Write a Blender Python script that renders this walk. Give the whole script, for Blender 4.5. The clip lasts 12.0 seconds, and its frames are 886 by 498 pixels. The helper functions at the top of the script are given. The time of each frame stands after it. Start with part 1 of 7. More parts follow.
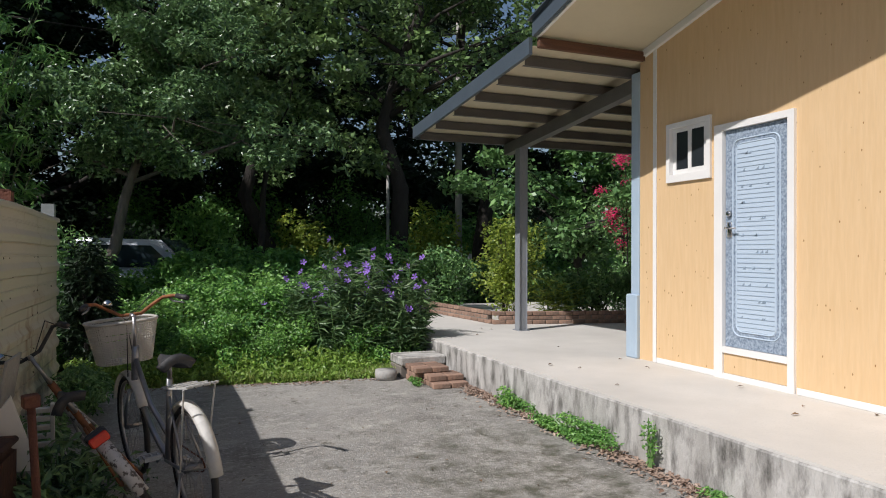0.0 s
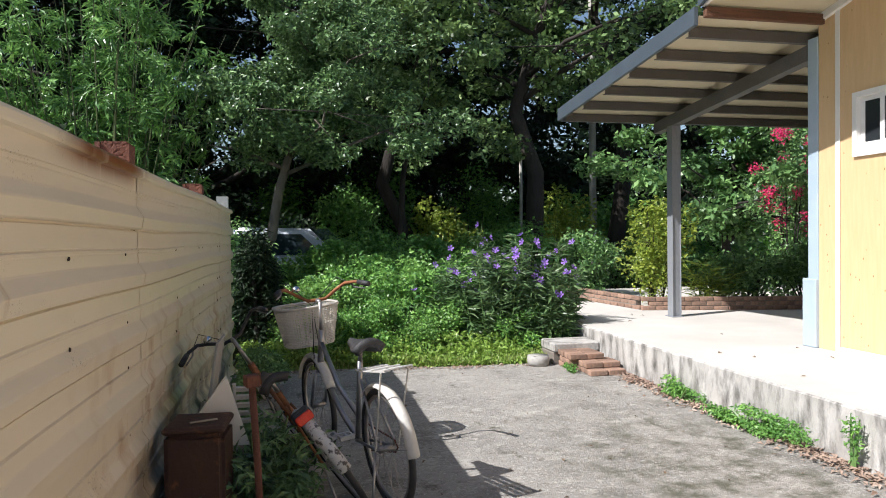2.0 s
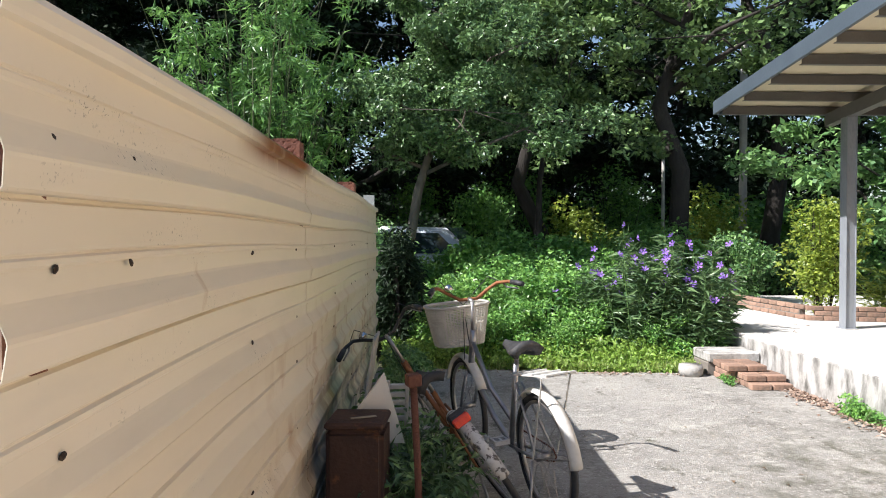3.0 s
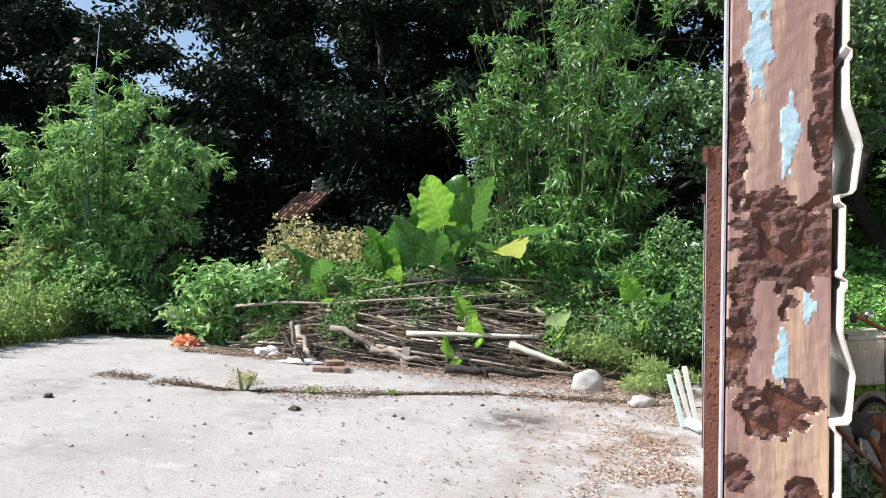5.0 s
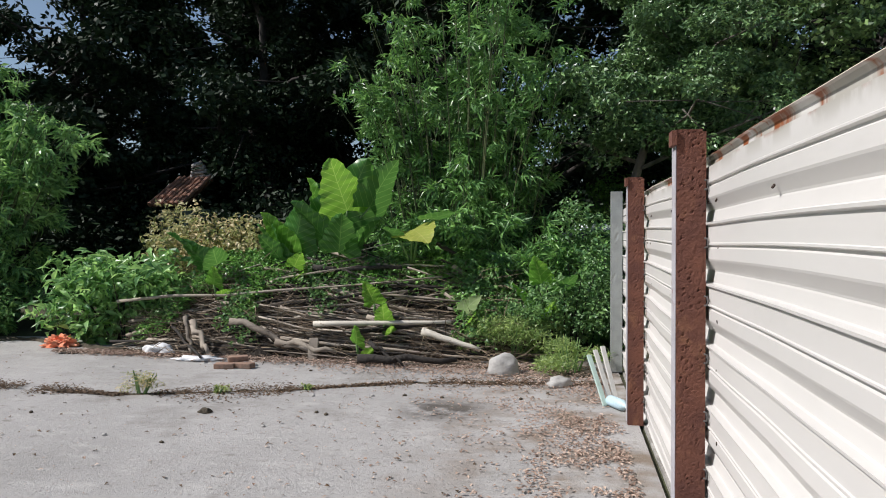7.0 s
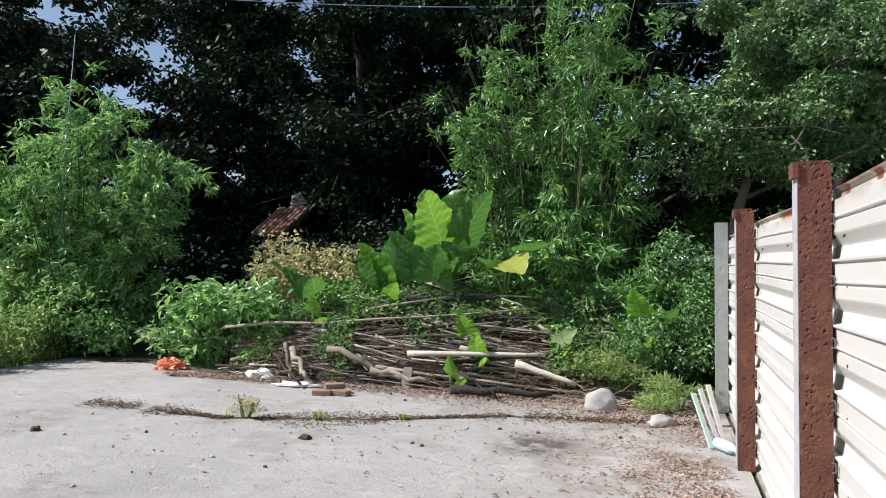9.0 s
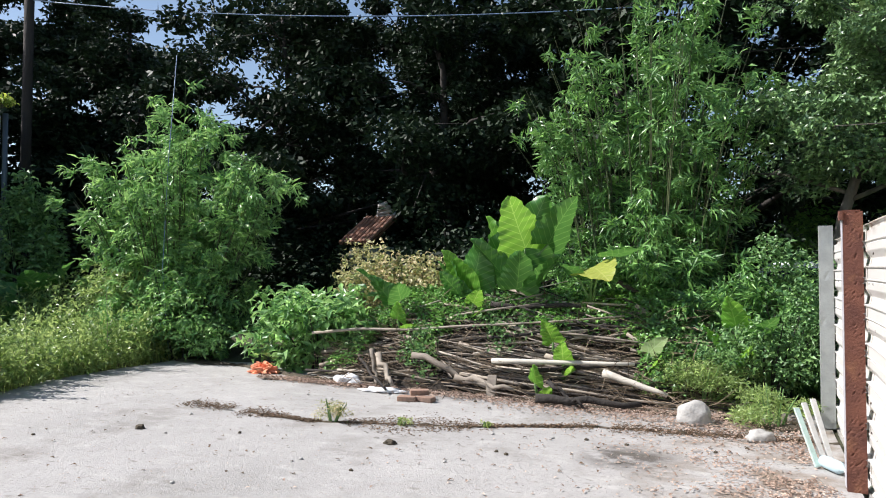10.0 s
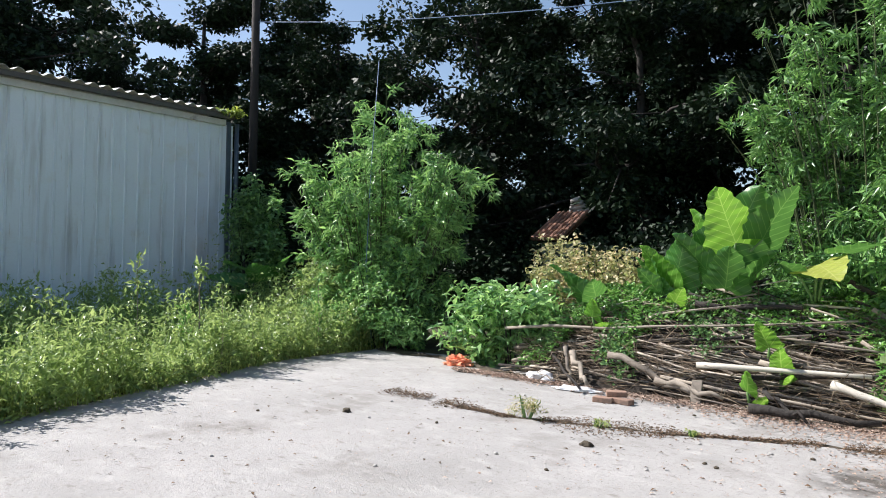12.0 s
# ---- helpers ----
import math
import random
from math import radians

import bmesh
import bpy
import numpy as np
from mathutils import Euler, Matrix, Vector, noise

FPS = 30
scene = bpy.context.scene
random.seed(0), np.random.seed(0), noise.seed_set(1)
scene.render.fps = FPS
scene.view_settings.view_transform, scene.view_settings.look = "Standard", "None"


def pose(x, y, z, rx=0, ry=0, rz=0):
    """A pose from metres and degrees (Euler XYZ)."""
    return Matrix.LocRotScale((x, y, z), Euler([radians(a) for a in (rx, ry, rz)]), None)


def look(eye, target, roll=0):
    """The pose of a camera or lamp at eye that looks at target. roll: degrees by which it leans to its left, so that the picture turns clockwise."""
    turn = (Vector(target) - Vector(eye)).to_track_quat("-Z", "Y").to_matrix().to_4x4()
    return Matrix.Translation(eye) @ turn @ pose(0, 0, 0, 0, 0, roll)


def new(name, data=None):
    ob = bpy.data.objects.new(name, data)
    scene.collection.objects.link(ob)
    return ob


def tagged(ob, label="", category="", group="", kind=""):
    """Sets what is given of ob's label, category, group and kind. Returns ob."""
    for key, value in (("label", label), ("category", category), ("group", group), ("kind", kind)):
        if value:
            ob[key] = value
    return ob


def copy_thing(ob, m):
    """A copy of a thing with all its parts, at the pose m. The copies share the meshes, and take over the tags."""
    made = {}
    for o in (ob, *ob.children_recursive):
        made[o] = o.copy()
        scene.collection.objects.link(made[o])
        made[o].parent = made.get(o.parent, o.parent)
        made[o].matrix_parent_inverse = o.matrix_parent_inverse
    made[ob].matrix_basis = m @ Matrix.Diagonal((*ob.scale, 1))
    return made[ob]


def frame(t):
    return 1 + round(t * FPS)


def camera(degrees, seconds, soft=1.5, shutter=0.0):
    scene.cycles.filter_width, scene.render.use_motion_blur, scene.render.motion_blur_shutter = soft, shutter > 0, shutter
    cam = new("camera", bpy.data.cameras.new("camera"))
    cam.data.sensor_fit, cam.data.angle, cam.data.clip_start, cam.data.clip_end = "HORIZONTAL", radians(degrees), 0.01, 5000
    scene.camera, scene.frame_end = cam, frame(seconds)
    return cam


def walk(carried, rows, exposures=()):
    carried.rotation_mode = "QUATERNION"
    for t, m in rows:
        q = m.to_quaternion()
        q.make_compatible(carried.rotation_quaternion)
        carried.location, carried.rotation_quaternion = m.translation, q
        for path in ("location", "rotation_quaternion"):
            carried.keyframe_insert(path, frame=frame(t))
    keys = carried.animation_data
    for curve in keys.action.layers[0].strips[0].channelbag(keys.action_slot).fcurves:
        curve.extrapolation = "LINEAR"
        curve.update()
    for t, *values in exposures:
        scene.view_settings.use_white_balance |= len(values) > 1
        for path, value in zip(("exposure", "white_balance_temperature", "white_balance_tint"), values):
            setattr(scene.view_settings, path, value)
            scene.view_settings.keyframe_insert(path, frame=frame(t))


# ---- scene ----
cam = camera(66.25, 12.0, soft=1.0)
PATH = [
    (0, 0.033, -0.195, 1.553, -22.216, 0.24, -0.17),
    (0.5, -0.044, -0.126, 1.569, -20.506, 0.929, 0.244),
    (1, -0.143, -0.059, 1.569, -18.332, -0.162, 0.835),
    (1.5, -0.217, -0.034, 1.558, -15.162, -0.802, 0.554),
    (2, -0.307, -0.036, 1.553, -12.13, -0.956, 0.67),
    (2.5, -0.387, 0.005, 1.542, -8.793, -1.858, -0.258),
    (3, -0.471, 0.137, 1.544, -1.428, -0.873, 0.001),
    (3.5, -0.575, 0.253, 1.547, 6.729, -1.77, -1.37),
    (4.1, -0.8, 0.27, 1.545, 12.9, -1.1, -1.2),
    (4.8, -1.15, 0.19, 1.538, 19.6, 0, -0.9),
    (5.5, -1.381, 0.166, 1.528, 22.0, 0.49, -0.772),
    (6, -1.464, 0.228, 1.518, 20.329, -0.975, -1.371),
    (6.5, -1.607, 0.254, 1.541, 11.602, -1.789, -0.022),
    (7.2, -1.715, 0.25, 1.552, 10.4, -0.6, 0.1),
    (7.9, -1.765, 0.235, 1.568, 11.9, 0.7, 0),
    (8.5, -1.776, 0.227, 1.576, 14.483, 1.262, -0.11),
    (9, -1.769, 0.237, 1.577, 17.854, 1.39, -0.281),
    (9.5, -1.758, 0.256, 1.577, 21.004, 1.598, -0.408),
    (10, -1.762, 0.273, 1.564, 25.03, 2.028, -0.166),
    (10.5, -1.778, 0.322, 1.525, 29.657, 2.021, -0.387),
    (11, -1.8, 0.356, 1.528, 34.457, 1.8, -0.762),
    (11.5, -1.843, 0.359, 1.545, 37.801, 1.685, -0.797),
    (12, -1.871, 0.36, 1.547, 40.966, 1.605, -0.835),
]
walk(cam, [(t, pose(x, y, z, 90 + p, r, w)) for t, x, y, z, w, p, r in PATH],
     [(0.0, -0.20), (1.0, 0.07), (2.0, 0.55), (3.0, 0.93), (3.6, 1.06), (5.3, 0.84), (5.8, 0.62), (6.5, 0.17), (7.4, 0.12), (8.4, 0.24), (9.0, 0.52), (9.5, 0.70), (12.0, 0.84)])

# ---- light ----
SUN_WAY = Vector((1.0, 0.33, -1.05)).normalized()
sun_data = bpy.data.lights.new("sun", "SUN")
sun_data.energy, sun_data.angle, sun_data.color = 4.8, radians(0.53), (1.0, 0.962, 0.95)
sun = new("sun", sun_data)
sun.matrix_world = look((0, 0, 30), Vector((0, 0, 30)) + SUN_WAY)
world = bpy.data.worlds.new("sky")
scene.world = world
world.use_nodes = True
sky = world.node_tree.nodes.new("ShaderNodeTexSky")
sky.sky_type, sky.sun_disc = "NISHITA", False
sky.sun_elevation = math.asin(-SUN_WAY.z)
sky.sun_rotation = math.atan2(-SUN_WAY.x, -SUN_WAY.y)
world.node_tree.links.new(sky.outputs[0], world.node_tree.nodes["Background"].inputs[0])
world.node_tree.nodes["Background"].inputs[1].default_value = 0.085
# ---- materials ----
def mat(name, rough=0.8, metal=0.0):
    m = bpy.data.materials.new(name)
    m.use_nodes = True
    b = m.node_tree.nodes["Principled BSDF"]
    b.inputs["Roughness"].default_value, b.inputs["Metallic"].default_value = rough, metal
    return m, m.node_tree, b


def coords(nt, scale=(1, 1, 1)):
    g = nt.nodes.new("ShaderNodeTexCoord")
    mp = nt.nodes.new("ShaderNodeMapping")
    mp.inputs["Scale"].default_value = scale
    nt.links.new(g.outputs["Object"], mp.inputs[0])
    return mp.outputs[0]


def noise_fac(nt, co, scale, detail=4.0, lo=0.3, hi=0.7, rough=0.55):
    n = nt.nodes.new("ShaderNodeTexNoise")
    n.inputs["Scale"].default_value, n.inputs["Detail"].default_value, n.inputs["Roughness"].default_value = scale, detail, rough
    nt.links.new(co, n.inputs["Vector"])
    r = nt.nodes.new("ShaderNodeMapRange")
    r.inputs["From Min"].default_value, r.inputs["From Max"].default_value = lo, hi
    nt.links.new(n.outputs[0], r.inputs["Value"])
    return r.outputs[0]


def mix(nt, fac, a, b):
    m = nt.nodes.new("ShaderNodeMix")
    m.data_type = "RGBA"
    if isinstance(fac, (int, float)):
        m.inputs[0].default_value = fac
    else:
        nt.links.new(fac, m.inputs[0])
    for k, v in ((6, a), (7, b)):
        if isinstance(v, tuple):
            m.inputs[k].default_value = (*v, 1)
        else:
            nt.links.new(v, m.inputs[k])
    return m.outputs[2]


def bump(nt, b, height, strength=0.4, dist=0.01):
    n = nt.nodes.new("ShaderNodeBump")
    n.inputs["Strength"].default_value, n.inputs["Distance"].default_value = strength, dist
    nt.links.new(height, n.inputs["Height"])
    nt.links.new(n.outputs[0], b.inputs["Normal"])


def surface(name, base, second, rough=0.8, metal=0.0, coarse=2.0, fine=40.0, stain=None, stain_scale=1.0, stain_lo=0.55, stain_hi=0.7,
            relief=0.3, dist=0.01, stretch=(1, 1, 1), per_piece=0.0, speck=0.72):
    """Two scales of colour, an optional stain and a fine relief."""
    m, nt, b = mat(name, rough, metal)
    co = coords(nt, stretch)
    c = mix(nt, noise_fac(nt, co, coarse), base, second)
    dark = tuple(v * speck for v in base)
    fine_f = noise_fac(nt, co, fine, 6.0, 0.5, 0.85)
    c = mix(nt, fine_f, c, dark)
    if stain:
        c = mix(nt, noise_fac(nt, co, stain_scale, 8.0, stain_lo, stain_hi, 0.65), c, stain)
    if per_piece:
        o = nt.nodes.new("ShaderNodeObjectInfo")
        h = nt.nodes.new("ShaderNodeHueSaturation")
        r = nt.nodes.new("ShaderNodeMapRange")
        r.inputs["To Min"].default_value, r.inputs["To Max"].default_value = 1 - per_piece, 1 + per_piece
        nt.links.new(o.outputs["Random"], r.inputs["Value"])
        nt.links.new(r.outputs[0], h.inputs["Value"])
        nt.links.new(c, h.inputs["Color"])
        c = h.outputs[0]
    nt.links.new(c, b.inputs["Base Color"])
    bump(nt, b, noise_fac(nt, co, fine, 8.0, 0.2, 0.8), relief, dist)
    return m


def leaf_mat(name, dark, light, rough=0.32, through_it=0.2):
    """Leaves: colour varies from leaf to leaf, and light shines through."""
    m, nt, b = mat(name, rough)
    g = nt.nodes.new("ShaderNodeNewGeometry")
    pw = nt.nodes.new("ShaderNodeMath")
    pw.operation = "POWER"
    pw.inputs[1].default_value = 1.35
    nt.links.new(g.outputs["Random Per Island"], pw.inputs[0])
    c = mix(nt, pw.outputs[0], dark, light)
    co = coords(nt)
    c = mix(nt, noise_fac(nt, co, 1.1, 3.0, 0.42, 0.72), c, tuple(0.8 * p + 0.3 * q for p, q in zip(dark, light)))
    nt.links.new(c, b.inputs["Base Color"])
    b.inputs["Specular IOR Level"].default_value = 0.5 if rough < 0.55 else 0.2
    t = nt.nodes.new("ShaderNodeBsdfTranslucent")
    h = nt.nodes.new("ShaderNodeHueSaturation")
    h.inputs["Value"].default_value, h.inputs["Hue"].default_value = 1.5, 0.485
    nt.links.new(c, h.inputs["Color"])
    nt.links.new(h.outputs[0], t.inputs[0])
    ms = nt.nodes.new("ShaderNodeMixShader")
    ms.inputs[0].default_value = through_it
    nt.links.new(b.outputs[0], ms.inputs[1])
    nt.links.new(t.outputs[0], ms.inputs[2])
    nt.links.new(ms.outputs[0], nt.nodes["Material Output"].inputs[0])
    return m


CONCRETE = surface("concrete", (0.37, 0.35, 0.32), (0.26, 0.25, 0.23), 0.9, coarse=0.9, fine=26, stain=(0.14, 0.13, 0.115), stain_scale=1.1, stain_lo=0.52, stain_hi=0.72, relief=0.5, dist=0.012)
PLATFORM = surface("platform concrete", (0.64, 0.615, 0.575), (0.53, 0.51, 0.475), 0.85, coarse=1.2, fine=60, relief=0.2, speck=0.86)
PLATFORM_SIDE = surface("weathered concrete edge", (0.58, 0.565, 0.54), (0.36, 0.345, 0.32), 0.9, coarse=2.5, fine=30, stain=(0.105, 0.10, 0.09), stain_scale=2.6, stain_lo=0.46, stain_hi=0.68, stretch=(1.5, 3.0, 1.1), relief=0.5)
WALL = surface("yellow wall panel", (0.72, 0.51, 0.295), (0.67, 0.46, 0.25), 0.6, coarse=5, fine=14, stretch=(1, 6, 0.6), relief=0.05, speck=0.9)
WHITE = surface("white paint", (0.80, 0.79, 0.77), (0.75, 0.74, 0.72), 0.5, coarse=3, fine=50, relief=0.05, speck=0.94)
GREY_STEEL = surface("blue grey painted steel", (0.092, 0.118, 0.145), (0.074, 0.097, 0.122), 0.5, 0.2, coarse=3, fine=40, relief=0.08)
DARK_STEEL = surface("brown grey purlin steel", (0.12, 0.11, 0.105), (0.09, 0.085, 0.08), 0.6, 0.2, coarse=3, fine=40, relief=0.08)
ROOF_SHEET = surface("cream roof lining", (0.59, 0.53, 0.375), (0.53, 0.475, 0.335), 0.6, coarse=2, fine=40, relief=0.05, speck=0.93)
FENCE = surface("cream fence sheet", (0.78, 0.705, 0.575), (0.74, 0.66, 0.525), 0.34, 0.0, coarse=1.2, fine=9, stain=(0.40, 0.29, 0.17), stain_scale=1.4, stain_lo=0.69, stain_hi=0.85, stretch=(1, 0.35, 1.6), relief=0.03, speck=0.9)
RUST = surface("rusted steel", (0.17, 0.065, 0.04), (0.10, 0.038, 0.028), 0.85, 0.1, coarse=6, fine=55, stain=(0.30, 0.14, 0.07), stain_scale=4, stain_lo=0.55, stain_hi=0.75, relief=0.8, dist=0.006)
BRICK = surface("red brick", (0.34, 0.215, 0.155), (0.225, 0.145, 0.11), 0.9, coarse=8, fine=60, stain=(0.12, 0.095, 0.075), stain_scale=9, stain_lo=0.52, stain_hi=0.7, relief=0.5, dist=0.006, per_piece=0.25)
MORTAR = surface("mortar", (0.24, 0.21, 0.18), (0.17, 0.15, 0.13), 0.95, coarse=8, fine=80)
SOIL = surface("soil", (0.095, 0.075, 0.05), (0.06, 0.05, 0.035), 0.95, coarse=1.5, fine=30, relief=0.8, dist=0.03)
# near-black heap core: shade in the gaps between branches put into its colour
GAP_SHADE = surface("brush heap gap shade", (0.045, 0.034, 0.024), (0.026, 0.020, 0.015), 0.95, coarse=4, fine=30, relief=0.9, dist=0.03)
GRASS_SOIL = surface("weedy soil", (0.075, 0.085, 0.035), (0.055, 0.05, 0.03), 0.95, coarse=1.5, fine=30, relief=0.8, dist=0.03)
SHED = surface("pale blue painted sheet", (0.75, 0.82, 0.88), (0.70, 0.77, 0.835), 0.5, 0.0, coarse=0.9, fine=20, stain=(0.60, 0.58, 0.50), stain_scale=0.8, stain_lo=0.55, stain_hi=0.8, relief=0.05, speck=0.9)
BARK = surface("bark", (0.045, 0.038, 0.033), (0.024, 0.021, 0.018), 0.95, coarse=4, fine=22, stretch=(1, 1, 0.3), relief=0.9, dist=0.02)
WOOD_GREY = surface("weathered pole wood", (0.36, 0.31, 0.25), (0.20, 0.165, 0.13), 0.85, coarse=3, fine=30, relief=0.4, per_piece=0.3)
WOOD_PALE = surface("bleached branch wood", (0.52, 0.46, 0.38), (0.36, 0.31, 0.25), 0.85, coarse=4, fine=30, relief=0.4, per_piece=0.25)
# near-black green: shade among the far trees is put into the leaf colour
LEAF_SHADED = leaf_mat("shaded tree leaves", (0.009, 0.020, 0.010), (0.032, 0.060, 0.026), 0.55, 0.05)
LEAF_TALL = leaf_mat("tall tree leaves", (0.026, 0.064, 0.026), (0.330, 0.500, 0.180), 0.40, 0.2)
LEAF_MID = leaf_mat("mid green leaves", (0.055, 0.140, 0.050), (0.250, 0.430, 0.140), 0.40, 0.2)
LEAF_LIGHT = leaf_mat("fresh green leaves", (0.060, 0.175, 0.046), (0.320, 0.590, 0.140), 0.38, 0.26)
LEAF_BAMBOO = leaf_mat("bamboo leaves", (0.034, 0.110, 0.034), (0.300, 0.560, 0.150), 0.38, 0.2)
LEAF_THICKET = leaf_mat("pale thicket leaves", (0.060, 0.175, 0.056), (0.430, 0.700, 0.230), 0.38, 0.26)
LEAF_YELLOW = leaf_mat("yellow green leaves", (0.130, 0.210, 0.038), (0.420, 0.500, 0.090), 0.34, 0.35)
CONCRETE_PALE = surface("pale concrete", (0.41, 0.395, 0.38), (0.31, 0.30, 0.285), 0.9, coarse=0.8, fine=34, stain=(0.22, 0.205, 0.185), stain_scale=1.1, stain_lo=0.54, stain_hi=0.72, relief=0.35, dist=0.008)
WOOD_BROWN = surface("split brown board", (0.16, 0.07, 0.035), (0.09, 0.045, 0.028), 0.8, coarse=5, fine=30, stretch=(0.4, 3, 6), relief=0.6)
GREY_BROWN = surface("grey beam steel", (0.17, 0.165, 0.165), (0.13, 0.125, 0.12), 0.55, 0.2, coarse=3, fine=40, relief=0.08)
POST_GREY = surface("grey post steel", (0.34, 0.36, 0.39), (0.27, 0.29, 0.32), 0.45, 0.3, coarse=4, fine=50, relief=0.08, stretch=(1, 1, 0.3))
DOOR_BLUE = surface("pale blue door paint", (0.50, 0.60, 0.71), (0.47, 0.57, 0.68), 0.4, 0.0, coarse=3, fine=60, relief=0.04, speck=0.92)
DOOR_LINE = surface("blue grey door line", (0.27, 0.34, 0.42), (0.24, 0.31, 0.39), 0.45, 0.0, coarse=3, fine=60, relief=0.04)
DOOR_PEBBLE = surface("pebbled blue grey door", (0.42, 0.50, 0.60), (0.10, 0.145, 0.21), 0.4, 0.0, coarse=48, fine=110, relief=0.9, dist=0.004)
CHROME = surface("chrome", (0.62, 0.62, 0.63), (0.55, 0.55, 0.56), 0.2, 1.0, coarse=10, fine=80, relief=0.02)
GLASS_DARK = surface("dark glass", (0.03, 0.035, 0.04), (0.025, 0.03, 0.035), 0.06, 0.0, coarse=2, fine=20, relief=0.0)
RUST_FLAKE = surface("smooth brown rusted paint", (0.40, 0.25, 0.215), (0.30, 0.175, 0.145), 0.55, 0.05, coarse=5, fine=60, stain=(0.70, 0.50, 0.33), stain_scale=3.2, stain_lo=0.45, stain_hi=0.66, stretch=(7, 1, 0.75), relief=0.15, dist=0.003, speck=0.8)
RUST_PIT = surface("deep pitted rust", (0.15, 0.075, 0.06), (0.075, 0.036, 0.03), 0.9, 0.05, coarse=22, fine=120, stain=(0.24, 0.125, 0.095), stain_scale=30, stain_lo=0.56, stain_hi=0.7, relief=0.9, dist=0.004)
FLAKE_BLUE = surface("pale blue paint flakes", (0.46, 0.64, 0.72), (0.38, 0.56, 0.66), 0.5, coarse=20, fine=90, stain=(0.55, 0.52, 0.45), stain_scale=14, stain_lo=0.58, stain_hi=0.7, relief=0.15)
GALV = surface("galvanised steel", (0.38, 0.40, 0.39), (0.30, 0.32, 0.31), 0.5, 0.4, coarse=9, fine=60, stain=(0.25, 0.15, 0.09), stain_scale=6, stain_lo=0.66, stain_hi=0.8, relief=0.1)
WHITE_DIRTY = surface("dirty white paint", (0.62, 0.61, 0.58), (0.50, 0.49, 0.46), 0.6, coarse=4, fine=40, stain=(0.22, 0.2, 0.17), stain_scale=3, stain_lo=0.58, stain_hi=0.75, relief=0.2)
SHED_ROOF = surface("weathered roof sheet", (0.72, 0.71, 0.69), (0.58, 0.56, 0.53), 0.6, 0.0, coarse=3, fine=30, relief=0.1)
# dark knots printed on the yellow panels
_nt = WALL.node_tree
_b = _nt.nodes["Principled BSDF"]
_old = _b.inputs["Base Color"].links[0].from_socket
_v = _nt.nodes.new("ShaderNodeTexVoronoi")
_v.inputs["Scale"].default_value = 10.0
_nt.links.new(coords(_nt, (0, 1.3, 0.75)), _v.inputs["Vector"])
_r = _nt.nodes.new("ShaderNodeMapRange")
_r.inputs["From Min"].default_value, _r.inputs["From Max"].default_value = 0.09, 0.05
_nt.links.new(_v.outputs["Distance"], _r.inputs["Value"])
_nt.links.new(mix(_nt, _r.outputs[0], _old, (0.30, 0.15, 0.05)), _b.inputs["Base Color"])
LEAF_DRY = leaf_mat("dry tan leaves", (0.200, 0.260, 0.080), (0.760, 0.620, 0.380), 0.5, 0.3)
LEAF_WEED = leaf_mat("weed leaves", (0.130, 0.220, 0.065), (0.440, 0.560, 0.200), 0.34, 0.36)
GRASS = leaf_mat("grass blades", (0.170, 0.250, 0.070), (0.480, 0.560, 0.190), 0.4, 0.4)
CULM = surface("green cane", (0.055, 0.085, 0.03), (0.09, 0.10, 0.045), 0.5, coarse=3, fine=20, relief=0.1)
STALK = surface("leaf stalk", (0.13, 0.24, 0.07), (0.10, 0.19, 0.06), 0.45, coarse=5, fine=30, relief=0.1)


def ear_mat(name, base, vein, through_it=0.4):
    m, nt, b = mat(name, 0.35)
    co = coords(nt)
    c = mix(nt, noise_fac(nt, co, 3.0), base, tuple(v * 0.8 for v in base))
    sp = nt.nodes.new("ShaderNodeSeparateXYZ")
    nt.links.new(co, sp.inputs[0])
    ab = nt.nodes.new("ShaderNodeMath")
    ab.operation = "ABSOLUTE"
    nt.links.new(sp.outputs["X"], ab.inputs[0])
    ma = nt.nodes.new("ShaderNodeMath")
    ma.operation = "MULTIPLY_ADD"
    nt.links.new(ab.outputs[0], ma.inputs[0])
    ma.inputs[1].default_value = -0.9
    nt.links.new(sp.outputs["Y"], ma.inputs[2])
    pp = nt.nodes.new("ShaderNodeMath")
    pp.operation = "PINGPONG"
    pp.inputs[1].default_value = 0.055
    nt.links.new(ma.outputs[0], pp.inputs[0])
    mn = nt.nodes.new("ShaderNodeMath")
    mn.operation = "MINIMUM"
    nt.links.new(pp.outputs[0], mn.inputs[0])
    nt.links.new(ab.outputs[0], mn.inputs[1])
    r = nt.nodes.new("ShaderNodeMapRange")
    r.inputs["From Min"].default_value, r.inputs["From Max"].default_value = 0.008, 0.002
    nt.links.new(mn.outputs[0], r.inputs["Value"])
    c = mix(nt, r.outputs[0], c, vein)
    nt.links.new(c, b.inputs["Base Color"])
    t = nt.nodes.new("ShaderNodeBsdfTranslucent")
    h = nt.nodes.new("ShaderNodeHueSaturation")
    h.inputs["Value"].default_value, h.inputs["Hue"].default_value = 1.7, 0.48
    nt.links.new(c, h.inputs["Color"])
    nt.links.new(h.outputs[0], t.inputs[0])
    ms = nt.nodes.new("ShaderNodeMixShader")
    ms.inputs[0].default_value = through_it
    nt.links.new(b.outputs[0], ms.inputs[1])
    nt.links.new(t.outputs[0], ms.inputs[2])
    nt.links.new(ms.outputs[0], nt.nodes["Material Output"].inputs[0])
    return m


